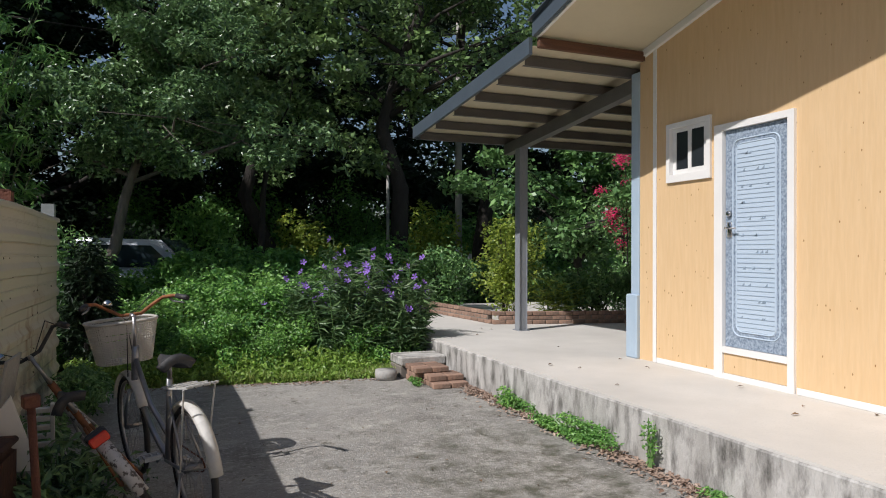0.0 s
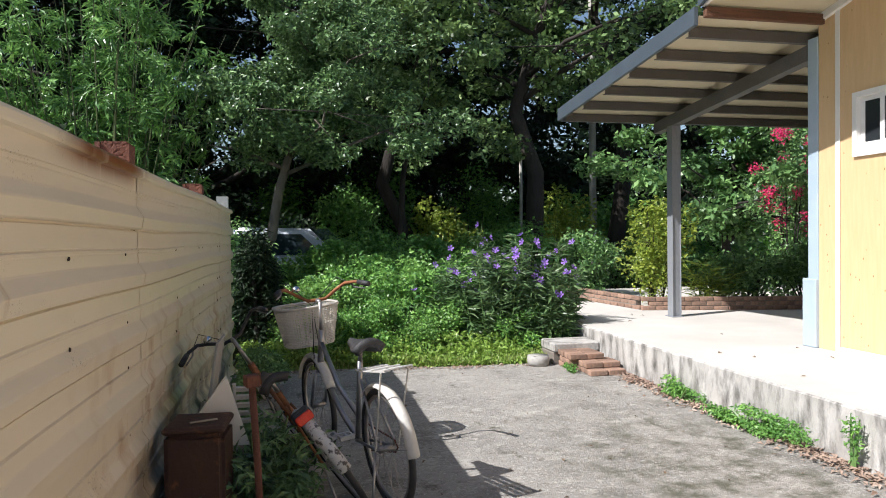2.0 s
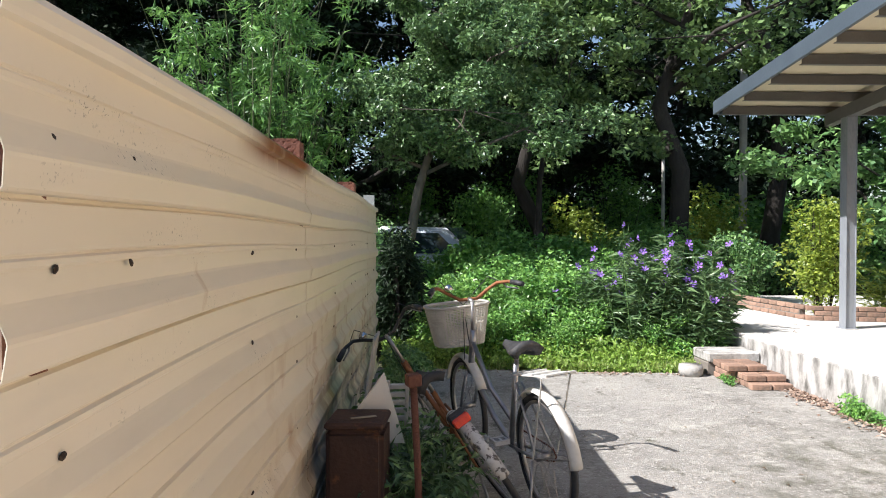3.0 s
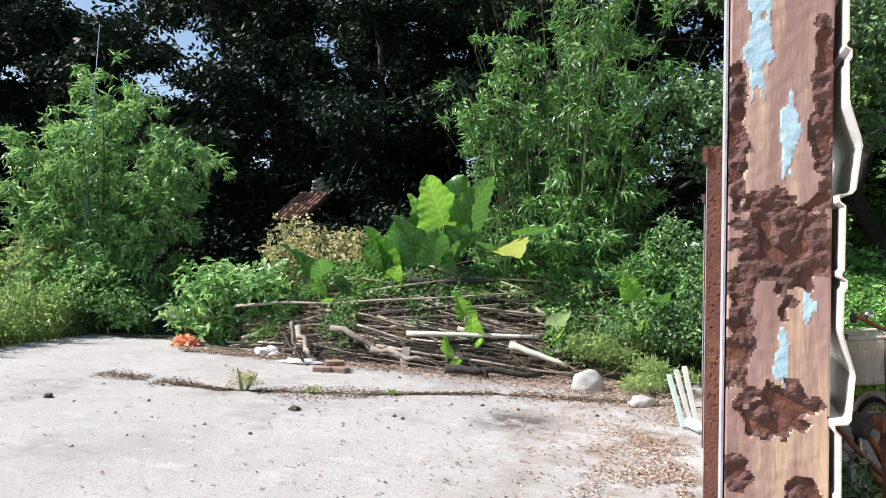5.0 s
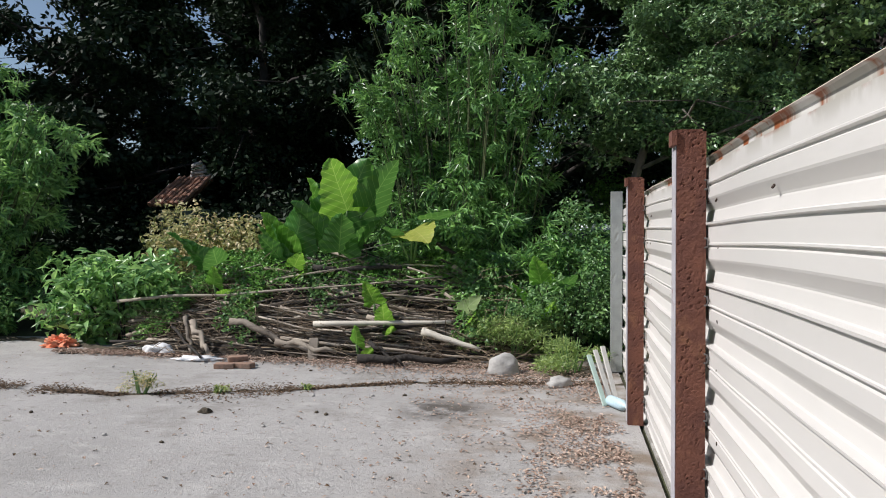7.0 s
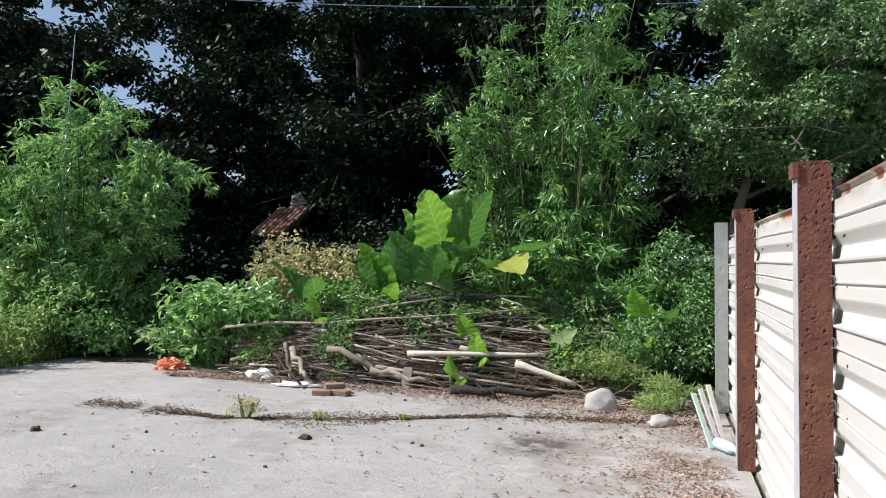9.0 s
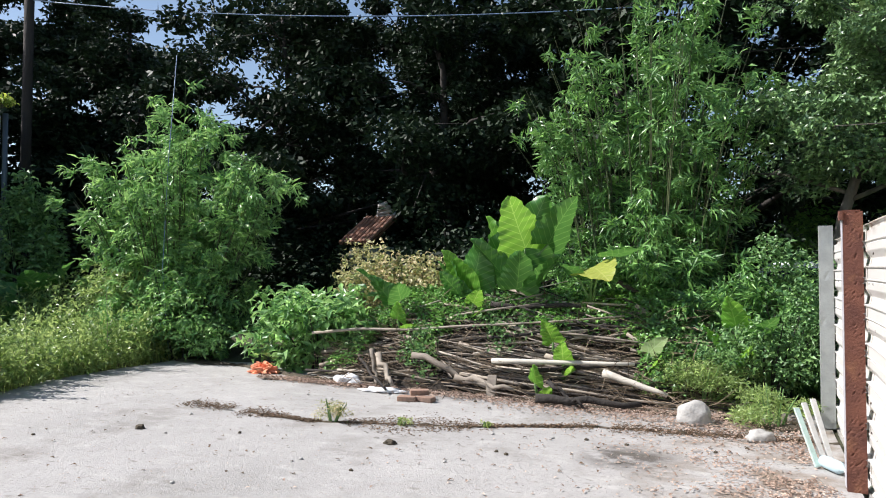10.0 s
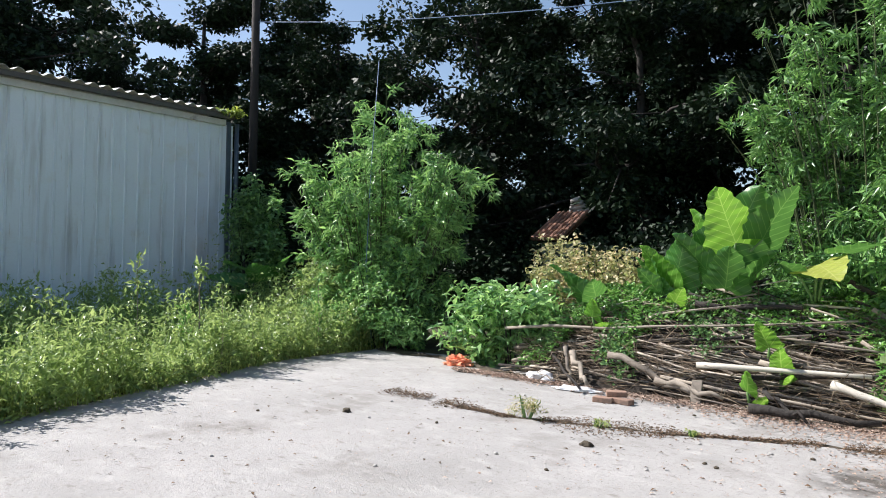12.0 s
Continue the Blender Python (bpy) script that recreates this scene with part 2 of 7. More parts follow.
EAR_GREEN = ear_mat("elephant ear green", (0.065, 0.200, 0.040), (0.140, 0.300, 0.075), 0.32)
EAR_LIGHT = ear_mat("elephant ear light", (0.150, 0.370, 0.045), (0.270, 0.480, 0.100), 0.42)
EAR_YELLOW = ear_mat("elephant ear yellow", (0.43, 0.48, 0.10), (0.50, 0.52, 0.16))
EAR_PALE = ear_mat("elephant ear pale", (0.30, 0.42, 0.20), (0.36, 0.46, 0.26))
LEAF_CITRUS = leaf_mat("glossy small leaves", (0.020, 0.060, 0.025), (0.285, 0.465, 0.180), 0.36, 0.15)
PETAL_PURPLE = leaf_mat("purple petals", (0.30, 0.17, 0.62), (0.50, 0.29, 0.82), 0.6, 0.3)
PETAL_YELLOW = leaf_mat("yellow petals", (0.80, 0.60, 0.03), (0.85, 0.68, 0.06), 0.6, 0.3)
PETAL_RED = leaf_mat("crimson petals", (0.62, 0.03, 0.12), (0.80, 0.10, 0.24), 0.6, 0.3)
LITTER = leaf_mat("dry tan leaf litter", (0.20, 0.13, 0.095), (0.62, 0.49, 0.40), 0.8, 0.1)
LITTER_DARK = leaf_mat("dark dry debris", (0.07, 0.05, 0.035), (0.24, 0.16, 0.10), 0.8, 0.1)
PALE_PIPE = surface("pale peeled pole", (0.58, 0.54, 0.46), (0.48, 0.44, 0.37), 0.7, coarse=4, fine=30, relief=0.2)
# twig tones lowered to put the heap's inner shade into them
TWIG = leaf_mat("dry twigs", (0.085, 0.062, 0.042), (0.330, 0.260, 0.185), 0.8, 0.0)
STONE = surface("pale stone", (0.42, 0.41, 0.39), (0.32, 0.31, 0.29), 0.9, coarse=5, fine=40, relief=0.5)
BAG_WHITE = surface("white plastic film", (0.75, 0.76, 0.77), (0.68, 0.69, 0.70), 0.4, coarse=8, fine=40, relief=0.4)
RAG = surface("orange cloth", (0.86, 0.24, 0.11), (0.80, 0.36, 0.22), 0.9, coarse=10, fine=60, relief=0.6)
GREEN_PALE = surface("pale green paint", (0.45, 0.58, 0.52), (0.38, 0.50, 0.45), 0.6, coarse=6, fine=50, relief=0.2)
BOTTLE = surface("pale blue plastic", (0.50, 0.66, 0.72), (0.45, 0.60, 0.68), 0.3, coarse=6, fine=50, relief=0.1)
HUT_WALL = surface("grey green plaster", (0.30, 0.36, 0.32), (0.24, 0.29, 0.26), 0.9, coarse=3, fine=40)
TILE = surface("red brown roof tile", (0.33, 0.17, 0.11), (0.22, 0.12, 0.085), 0.85, coarse=6, fine=40, relief=0.4, per_piece=0.3)
BLUE_PAINT = surface("blue paint", (0.12, 0.28, 0.55), (0.10, 0.24, 0.48), 0.6, coarse=6, fine=40)
WIRE = surface("blue grey cable", (0.16, 0.24, 0.38), (0.13, 0.20, 0.33), 0.5, coarse=6, fine=40, relief=0.0)
CAR_PAINT = surface("silver blue car paint", (0.68, 0.72, 0.78), (0.64, 0.69, 0.75), 0.25, 0.1, coarse=2, fine=40, relief=0.0)
CAR_GLASS = surface("car glass", (0.03, 0.045, 0.055), (0.025, 0.04, 0.05), 0.05, 0.0, coarse=2, fine=20, relief=0.0)
ASPHALT = surface("pale lane surface", (0.25, 0.25, 0.24), (0.2, 0.2, 0.19), 0.9, coarse=2, fine=40)
RUBBER = surface("black rubber", (0.025, 0.025, 0.027), (0.04, 0.04, 0.042), 0.6, coarse=20, fine=90, relief=0.2)
STEEL_DULL = surface("dull steel", (0.40, 0.40, 0.41), (0.28, 0.26, 0.25), 0.4, 0.8, coarse=14, fine=80, stain=(0.20, 0.11, 0.06), stain_scale=12, stain_lo=0.62, stain_hi=0.75, relief=0.1)
SILVER = surface("silver bicycle paint", (0.36, 0.37, 0.40), (0.26, 0.27, 0.30), 0.28, 0.7, coarse=9, fine=80, stain=(0.2, 0.12, 0.08), stain_scale=9, stain_lo=0.66, stain_hi=0.78, relief=0.05)
RUST_BAR = surface("orange rusted tube", (0.34, 0.14, 0.055), (0.18, 0.07, 0.035), 0.7, 0.3, coarse=16, fine=90, relief=0.4, dist=0.003)
SPECKLED = surface("speckled white fender", (0.60, 0.59, 0.57), (0.50, 0.49, 0.47), 0.5, 0.1, coarse=12, fine=60, stain=(0.09, 0.08, 0.075), stain_scale=30, stain_lo=0.52, stain_hi=0.58, relief=0.2)
REFLECT = surface("red reflector", (0.75, 0.07, 0.03), (0.70, 0.05, 0.03), 0.2, coarse=20, fine=90, relief=0.3)
PLASTIC_GREY = surface("grey plastic", (0.50, 0.51, 0.52), (0.42, 0.43, 0.44), 0.5, coarse=10, fine=60)
PLASTIC_WHITE = surface("dirty white plastic", (0.54, 0.52, 0.47), (0.42, 0.40, 0.36), 0.55, coarse=14, fine=60, relief=0.1)
# rust brown lowered further: the fence corner's shade is put into it
RUST_SHADED = surface("rusted sheet with shade in its brown", (0.075, 0.036, 0.026), (0.045, 0.023, 0.017), 0.7, 0.2, coarse=6, fine=40, stain=(0.28, 0.11, 0.05), stain_scale=6, stain_lo=0.58, stain_hi=0.75, relief=0.4)
TERRACOTTA = surface("terracotta", (0.34, 0.15, 0.09), (0.27, 0.12, 0.075), 0.85, coarse=5, fine=40, relief=0.3)

FENCE_OUT = surface("white fence sheet back", (0.62, 0.60, 0.57), (0.55, 0.535, 0.51), 0.4, 0.0, coarse=1.5, fine=9, stain=(0.40, 0.30, 0.20), stain_scale=1.2, stain_lo=0.68, stain_hi=0.85, stretch=(1, 0.35, 1.6), relief=0.03, speck=0.9)
# pale worn patches and damp moss blotches on the grey yard
_nt = CONCRETE.node_tree
_b = _nt.nodes["Principled BSDF"]
_old = _b.inputs["Base Color"].links[0].from_socket
_c = mix(_nt, noise_fac(_nt, coords(_nt, (0.7, 1.2, 1)), 2.1, 9, 0.57, 0.64, 0.7), _old, (0.46, 0.44, 0.40))
_c = mix(_nt, noise_fac(_nt, coords(_nt, (1.3, 0.8, 1)), 1.7, 10, 0.56, 0.66, 0.72), _c, (0.105, 0.10, 0.075))
_c = mix(_nt, noise_fac(_nt, coords(_nt), 8.5, 9, 0.56, 0.68, 0.7), _c, (0.17, 0.16, 0.14))
_c = mix(_nt, noise_fac(_nt, coords(_nt), 21.0, 6, 0.57, 0.66, 0.7), _c, (0.43, 0.41, 0.38))
_c = mix(_nt, noise_fac(_nt, coords(_nt), 55.0, 4, 0.60, 0.68, 0.7), _c, (0.09, 0.085, 0.075))
_nt.links.new(_c, _b.inputs["Base Color"])

_nt = CONCRETE.node_tree
_b = _nt.nodes["Principled BSDF"]
_c = _b.inputs["Base Color"].links[0].from_socket
_c = mix(_nt, noise_fac(_nt, coords(_nt, (1, 1.5, 1)), 4.6, 10, 0.54, 0.60, 0.75), _c, (0.40, 0.385, 0.35))
_c = mix(_nt, noise_fac(_nt, coords(_nt, (1, 1.2, 1)), 5.5, 10, 0.58, 0.66, 0.75), _c, (0.19, 0.18, 0.155))
_c = mix(_nt, noise_fac(_nt, coords(_nt), 36.0, 6, 0.55, 0.64, 0.7), _c, (0.50, 0.48, 0.45))
_c = mix(_nt, noise_fac(_nt, coords(_nt), 90.0, 3, 0.63, 0.70, 0.7), _c, (0.09, 0.085, 0.075))
_nt.links.new(_c, _b.inputs["Base Color"])
bump(_nt, _b, noise_fac(_nt, coords(_nt), 30.0, 10, 0.3, 0.7, 0.75), 0.6, 0.012)

# rust burst on the fence's top edge, brown runs and black mould lower down
def window(nt, value, lo, rise, fall, hi):
    """1 between rise and fall, fading to 0 at lo and hi."""
    f = nt.nodes.new("ShaderNodeMapRange")
    f.inputs["From Min"].default_value, f.inputs["From Max"].default_value = lo, rise
    g = nt.nodes.new("ShaderNodeMapRange")
    g.inputs["From Min"].default_value, g.inputs["From Max"].default_value = hi, fall
    nt.links.new(value, f.inputs["Value"])
    nt.links.new(value, g.inputs["Value"])
    return times(nt, f.outputs[0], g.outputs[0])


def times(nt, p, q):
    k = nt.nodes.new("ShaderNodeMath")
    k.operation = "MULTIPLY"
    nt.links.new(p, k.inputs[0])
    nt.links.new(q, k.inputs[1])
    return k.outputs[0]


def xyz(nt):
    g = nt.nodes.new("ShaderNodeTexCoord")
    sp = nt.nodes.new("ShaderNodeSeparateXYZ")
    nt.links.new(g.outputs["Object"], sp.inputs[0])
    return sp.outputs


def overlay(m, fac, colour):
    b = m.node_tree.nodes["Principled BSDF"]
    m.node_tree.links.new(mix(m.node_tree, fac, b.inputs["Base Color"].links[0].from_socket, colour), b.inputs["Base Color"])


# damp moss on the yard toward the veranda's foot
_nt = CONCRETE.node_tree
_p = xyz(_nt)
_f = times(_nt, window(_nt, _p["X"], 1.2, 1.9, 2.9, 3.2), window(_nt, _p["Y"], 2.6, 3.4, 4.6, 6.0))
overlay(CONCRETE, times(_nt, _f, noise_fac(_nt, coords(_nt), 3.4, 10, 0.46, 0.62, 0.72)), (0.11, 0.108, 0.08))
_nt = FENCE.node_tree
_p = xyz(_nt)
overlay(FENCE, noise_fac(_nt, coords(_nt, (1, 3, 0.9)), 2.0, 5, 0.68, 0.82), (0.46, 0.31, 0.17))
_f = times(_nt, window(_nt, _p["Y"], 2.3, 2.7, 3.35, 3.7), window(_nt, _p["Z"], 1.80, 1.875, 3.0, 3.1))
overlay(FENCE, times(_nt, _f, noise_fac(_nt, coords(_nt, (1, 2.2, 0.6)), 3.0, 6, 0.22, 0.44)), (0.22, 0.075, 0.03))
_f = times(_nt, window(_nt, _p["Y"], 2.4, 3.4, 7.5, 8.5), window(_nt, _p["Z"], 0.25, 0.4, 0.95, 1.25))
overlay(FENCE, times(_nt, _f, noise_fac(_nt, coords(_nt, (1, 2.4, 1.2)), 2.2, 7, 0.52, 0.70)), (0.42, 0.24, 0.11))
_f = times(_nt, window(_nt, _p["Y"], 3.0, 3.8, 7.5, 8.5), window(_nt, _p["Z"], -0.2, 0.0, 0.4, 0.8))
overlay(FENCE, times(_nt, _f, noise_fac(_nt, coords(_nt, (1, 2.0, 1.3)), 2.1, 8, 0.40, 0.66)), (0.075, 0.068, 0.055))
overlay(FENCE, times(_nt, noise_fac(_nt, coords(_nt, (1, 1, 3)), 2.3, 3, 0.58, 0.72), noise_fac(_nt, coords(_nt), 110, 3, 0.60, 0.70)), (0.16, 0.135, 0.095))
# rust and grey bloom along the top of the fence's other face
_nt = FENCE_OUT.node_tree
_p = xyz(_nt)
_f = window(_nt, _p["Z"], 1.82, 1.87, 3.0, 3.1)
overlay(FENCE_OUT, times(_nt, _f, noise_fac(_nt, coords(_nt, (1, 1.4, 0.8)), 2.6, 6, 0.44, 0.52)), (0.42, 0.40, 0.36))
overlay(FENCE_OUT, times(_nt, window(_nt, _p["Z"], 1.86, 1.885, 3.0, 3.1), noise_fac(_nt, coords(_nt, (1, 1.8, 0.8)), 3.1, 6, 0.52, 0.57)), (0.27, 0.09, 0.035))
# one damp dark blotch on the pale slab, dry brown dust toward the fence
_nt = CONCRETE_PALE.node_tree
_p = xyz(_nt)
_f = times(_nt, window(_nt, _p["X"], -3.25, -2.95, -2.6, -2.3), window(_nt, _p["Y"], 5.75, 6.05, 6.35, 6.65))
overlay(CONCRETE_PALE, times(_nt, _f, noise_fac(_nt, coords(_nt), 4.0, 6, 0.36, 0.5)), (0.09, 0.08, 0.07))
_f = times(_nt, window(_nt, _p["X"], -3.0, -1.7, 0.0, 0.1), window(_nt, _p["Y"], 2.5, 4.5, 9.0, 9.5))
overlay(CONCRETE_PALE, times(_nt, _f, noise_fac(_nt, coords(_nt), 2.2, 8, 0.44, 0.62)), (0.21, 0.165, 0.125))
overlay(CONCRETE_PALE, noise_fac(_nt, coords(_nt, (1, 1.6, 1)), 7.0, 8, 0.60, 0.70), (0.25, 0.235, 0.215))
overlay(CONCRETE_PALE, noise_fac(_nt, coords(_nt, (0.8, 1.5, 1)), 3.3, 9, 0.54, 0.78), (0.45, 0.435, 0.415))
HOLE = surface("dark rust hole", (0.03, 0.02, 0.014), (0.05, 0.03, 0.02), 0.9, coarse=40, fine=200, relief=0.5)
BARK_PALE = surface("pale mottled bark", (0.19, 0.165, 0.14), (0.075, 0.066, 0.056), 0.9, coarse=7, fine=26, stretch=(1, 1, 0.4), relief=0.8, dist=0.015)
COLUMN_BLUE = surface("pale blue column paint", (0.42, 0.52, 0.62), (0.36, 0.46, 0.56), 0.5, coarse=3, fine=40, relief=0.06, speck=0.9)
LEAF_RUELLIA = leaf_mat("narrow dark leaves", (0.050, 0.110, 0.045), (0.170, 0.270, 0.110), 0.40)

# worn post paint, made paler for the sun on that face
STRIP_PALE = surface("pale worn paint with sunlight", (0.46, 0.45, 0.48), (0.36, 0.34, 0.36), 0.6, coarse=9, fine=60, stain=(0.2, 0.1, 0.07), stain_scale=7, stain_lo=0.6, stain_hi=0.72, relief=0.2)
LEAF_BED = leaf_mat("sunny bed leaves", (0.062, 0.170, 0.046), (0.370, 0.640, 0.160), 0.38, 0.26)
LEAF_EDGE = leaf_mat("yellow-green edge weeds", (0.130, 0.235, 0.045), (0.420, 0.600, 0.140), 0.4, 0.34)
bump(CONCRETE_PALE.node_tree, CONCRETE_PALE.node_tree.nodes["Principled BSDF"], noise_fac(CONCRETE_PALE.node_tree, coords(CONCRETE_PALE.node_tree), 26.0, 10, 0.3, 0.7, 0.75), 0.55, 0.012)
overlay(CONCRETE_PALE, noise_fac(CONCRETE_PALE.node_tree, coords(CONCRETE_PALE.node_tree, (1, 1.3, 1)), 13.0, 8, 0.57, 0.68, 0.72), (0.29, 0.275, 0.255))
overlay(CONCRETE_PALE, noise_fac(CONCRETE_PALE.node_tree, coords(CONCRETE_PALE.node_tree), 48.0, 4, 0.62, 0.71), (0.16, 0.15, 0.135))
overlay(SHED, noise_fac(SHED.node_tree, coords(SHED.node_tree, (2.2, 1, 0.22)), 1.7, 6, 0.52, 0.72), (0.52, 0.55, 0.57))
overlay(SHED, noise_fac(SHED.node_tree, coords(SHED.node_tree, (6, 1, 0.5)), 2.4, 7, 0.64, 0.76), (0.42, 0.38, 0.31))
# ---- mesh tools ----
def bm_new():
    return bmesh.new()


def add_box(bm, lo, hi, turn=None):
    """An axis box between two corners, optionally turned by a matrix."""
    vs = [bm.verts.new((x, y, z)) for x in (lo[0], hi[0]) for y in (lo[1], hi[1]) for z in (lo[2], hi[2])]
    for f in ((0, 1, 3, 2), (4, 6, 7, 5), (0, 4, 5, 1), (2, 3, 7, 6), (0, 2, 6, 4), (1, 5, 7, 3)):
        bm.faces.new([vs[i] for i in f])
    if turn:
        bmesh.ops.transform(bm, matrix=turn, verts=vs)
    return vs


def bevel(bm, w, seg=2):
    bmesh.ops.bevel(bm, geom=bm.edges[:] + bm.verts[:], offset=w, segments=seg, affect="EDGES", clamp_overlap=True)
    return bm


def mesh_of(name, bm, material, smooth=False):
    bmesh.ops.recalc_face_normals(bm, faces=bm.faces[:])
    me = bpy.data.meshes.new(name)
    bm.to_mesh(me)
    bm.free()
    me.materials.append(material)
    if smooth:
        me.polygons.foreach_set("use_smooth", [True] * len(me.polygons))
    return me


def part(name, bm, material, parent=None, label="", smooth=False):
    """One mesh object under a thing or a part (or at top level)."""
    ob = new(name, mesh_of(name, bm, material, smooth))
    ob.parent = parent
    if label:
        ob["label"] = label
    return ob


def box_part(name, lo, hi, material, parent=None, label="", w=0.004, turn=None):
    bm = bm_new()
    add_box(bm, lo, hi)
    if w:
        bevel(bm, w, 1)
    if turn:
        bmesh.ops.transform(bm, matrix=turn, verts=bm.verts[:])
    return part(name, bm, material, parent, label)


def thing(name, label, category, m=None, group="", kind=""):
    ob = new(name)
    ob.empty_display_size = 0.2
    if m:
        ob.matrix_world = m
    return tagged(ob, label, category, group, kind)


def arrays_mesh(name, v, f, material, smooth=False):
    """A mesh from numpy arrays: v (n,3), f (m,k)."""
    me = bpy.data.meshes.new(name)
    v, f = np.asarray(v, dtype=np.float32), np.asarray(f, dtype=np.int32)
    k = f.shape[1]
    me.vertices.add(len(v))
    me.vertices.foreach_set("co", v.ravel())
    me.loops.add(f.size)
    me.loops.foreach_set("vertex_index", f.ravel())
    me.polygons.add(len(f))
    me.polygons.foreach_set("loop_start", np.arange(0, f.size, k, dtype=np.int32))
    me.polygons.foreach_set("loop_total", np.full(len(f), k, dtype=np.int32))
    me.update(calc_edges=True)
    me.materials.append(material)
    if not smooth:
        me.polygons.foreach_set('use_smooth', np.zeros(len(f), dtype=bool))
    if smooth:
        me.polygons.foreach_set("use_smooth", [True] * len(f))
    return me


def add_tube(bm, pts, radii, seg=8, cap=True):
    """A bent tube through points, with a radius at each."""
    pts = [Vector(p) for p in pts]
    rings = []
    side = None
    for i, p in enumerate(pts):
        d = (pts[min(i + 1, len(pts) - 1)] - pts[max(i - 1, 0)]).normalized()
        if side is None:
            side = d.orthogonal().normalized()
        side = (side - d * side.dot(d)).normalized()
        up = d.cross(side)
        r = radii[i] if isinstance(radii, (list, tuple)) else radii
        rings.append([bm.verts.new(p + (side * math.cos(a) + up * math.sin(a)) * r) for a in (2 * math.pi * k / seg for k in range(seg))])
    for a, b in zip(rings, rings[1:]):
        for k in range(seg):
            bm.faces.new((a[k], a[(k + 1) % seg], b[(k + 1) % seg], b[k]))
    if cap:
        bm.faces.new(rings[0][::-1])
        bm.faces.new(rings[-1])


def add_ring(bm, centre, axis_m, radius, r, seg=36, sub=8):
    """A torus; axis_m turns it from the XY plane."""
    vs = []
    for i in range(seg):
        a = 2 * math.pi * i / seg
        for j in range(sub):
            b = 2 * math.pi * j / sub
            q = Vector(((radius + r * math.cos(b)) * math.cos(a), (radius + r * math.cos(b)) * math.sin(a), r * math.sin(b)))
            vs.append(bm.verts.new(Vector(centre) + axis_m @ q))
    for i in range(seg):
        for j in range(sub):
            bm.faces.new((vs[i * sub + j], vs[((i + 1) % seg) * sub + j], vs[((i + 1) % seg) * sub + (j + 1) % sub], vs[i * sub + (j + 1) % sub]))


def leaves_mesh(name, pos, length, width, material, rng, droop=0.4, up=0.5, fold=0.25, axis=None):
    """Folded pointed leaves of two quads at each position; axis: main way of each leaf, else at random."""
    n = len(pos)
    if axis is None:
        axis = rng.normal(size=(n, 3))
        axis[:, 2] = axis[:, 2] * 0.6 - droop
    axis = axis / np.linalg.norm(axis, axis=1, keepdims=True)
    nrm = rng.normal(size=(n, 3)) * (1 - up) + np.array((0, 0, up))
    side = np.cross(axis, nrm)
    side /= np.linalg.norm(side, axis=1, keepdims=True) + 1e-9
    nrm = np.cross(side, axis)
    ln = (length * rng.uniform(0.65, 1.25, n))[:, None]
    wd = (width * rng.uniform(0.7, 1.2, n))[:, None]
    a, tip = pos, pos + axis * ln - nrm * ln * 0.12
    mid = pos + axis * ln * 0.45 + nrm * ln * 0.05
    l = mid + side * wd * 0.5 + nrm * wd * fold
    r = mid - side * wd * 0.5 + nrm * wd * fold
    v = np.stack((a, l, tip, r, mid), axis=1).reshape(-1, 3)
    base = np.arange(n)[:, None] * 5
    f = np.concatenate((base + np.array([[0, 4, 1]]), base + np.array([[1, 4, 2]]), base + np.array([[0, 3, 4]]), base + np.array([[3, 2, 4]])), axis=1).reshape(-1, 3)
    return arrays_mesh(name, v, f, material)


def blob_points(n, centre, size, rng, lumps=14, shell=0.55, lump=0.42):
    """Points in an uneven crown: many lumps spread in an ellipsoid, denser to their skins."""
    c = rng.normal(size=(lumps, 3))
    c = c / np.linalg.norm(c, axis=1, keepdims=True) * rng.uniform(0.35, 0.85, (lumps, 1))
    k = rng.integers(0, lumps, n)
    d = rng.normal(size=(n, 3))
    d /= np.linalg.norm(d, axis=1, keepdims=True)
    rad = rng.uniform(shell, 1.0, (n, 1)) ** 0.7 * rng.uniform(0.6, 1.0, lumps)[k][:, None] * lump
    return np.asarray(centre) + (c[k] + d * rad) * np.asarray(size)


# ---- ground ----
bm = bm_new()
s = 1500
bm.faces.new([bm.verts.new(p) for p in ((-s, -s, -0.03), (s, -s, -0.03), (s, s, -0.03), (-s, s, -0.03))])
tagged(part("ground", bm, GRASS_SOIL), "weedy brown soil around the yard", "ground", kind="structure")


def slab(name, outline, z, label, category, material, depth=0.3, w=0.0):
    bm = bm_new()
    f = bm.faces.new([bm.verts.new((x, y, z)) for x, y in outline])
    r = bmesh.ops.extrude_face_region(bm, geom=[f])
    bmesh.ops.translate(bm, vec=(0, 0, -depth), verts=[v for v in r["geom"] if isinstance(v, bmesh.types.BMVert)])
    if w:
        bevel(bm, w, 2)
    return tagged(part(name, bm, material), label, category, kind="structure")


def rough_line(points, step=0.35, jitter=0.05, seed=1):
    """A broken edge: points along straight runs, pushed about a little."""
    rr = np.random.default_rng(seed)
    out = []
    for (x0, y0), (x1, y1) in zip(points, points[1:]):
        n = max(1, int(math.hypot(x1 - x0, y1 - y0) / step))
        out += [(x0 + (x1 - x0) * i / n + rr.normal() * jitter * (i > 0), y0 + (y1 - y0) * i / n + rr.normal() * jitter * (i > 0)) for i in range(n)]
    return out + [points[-1]]


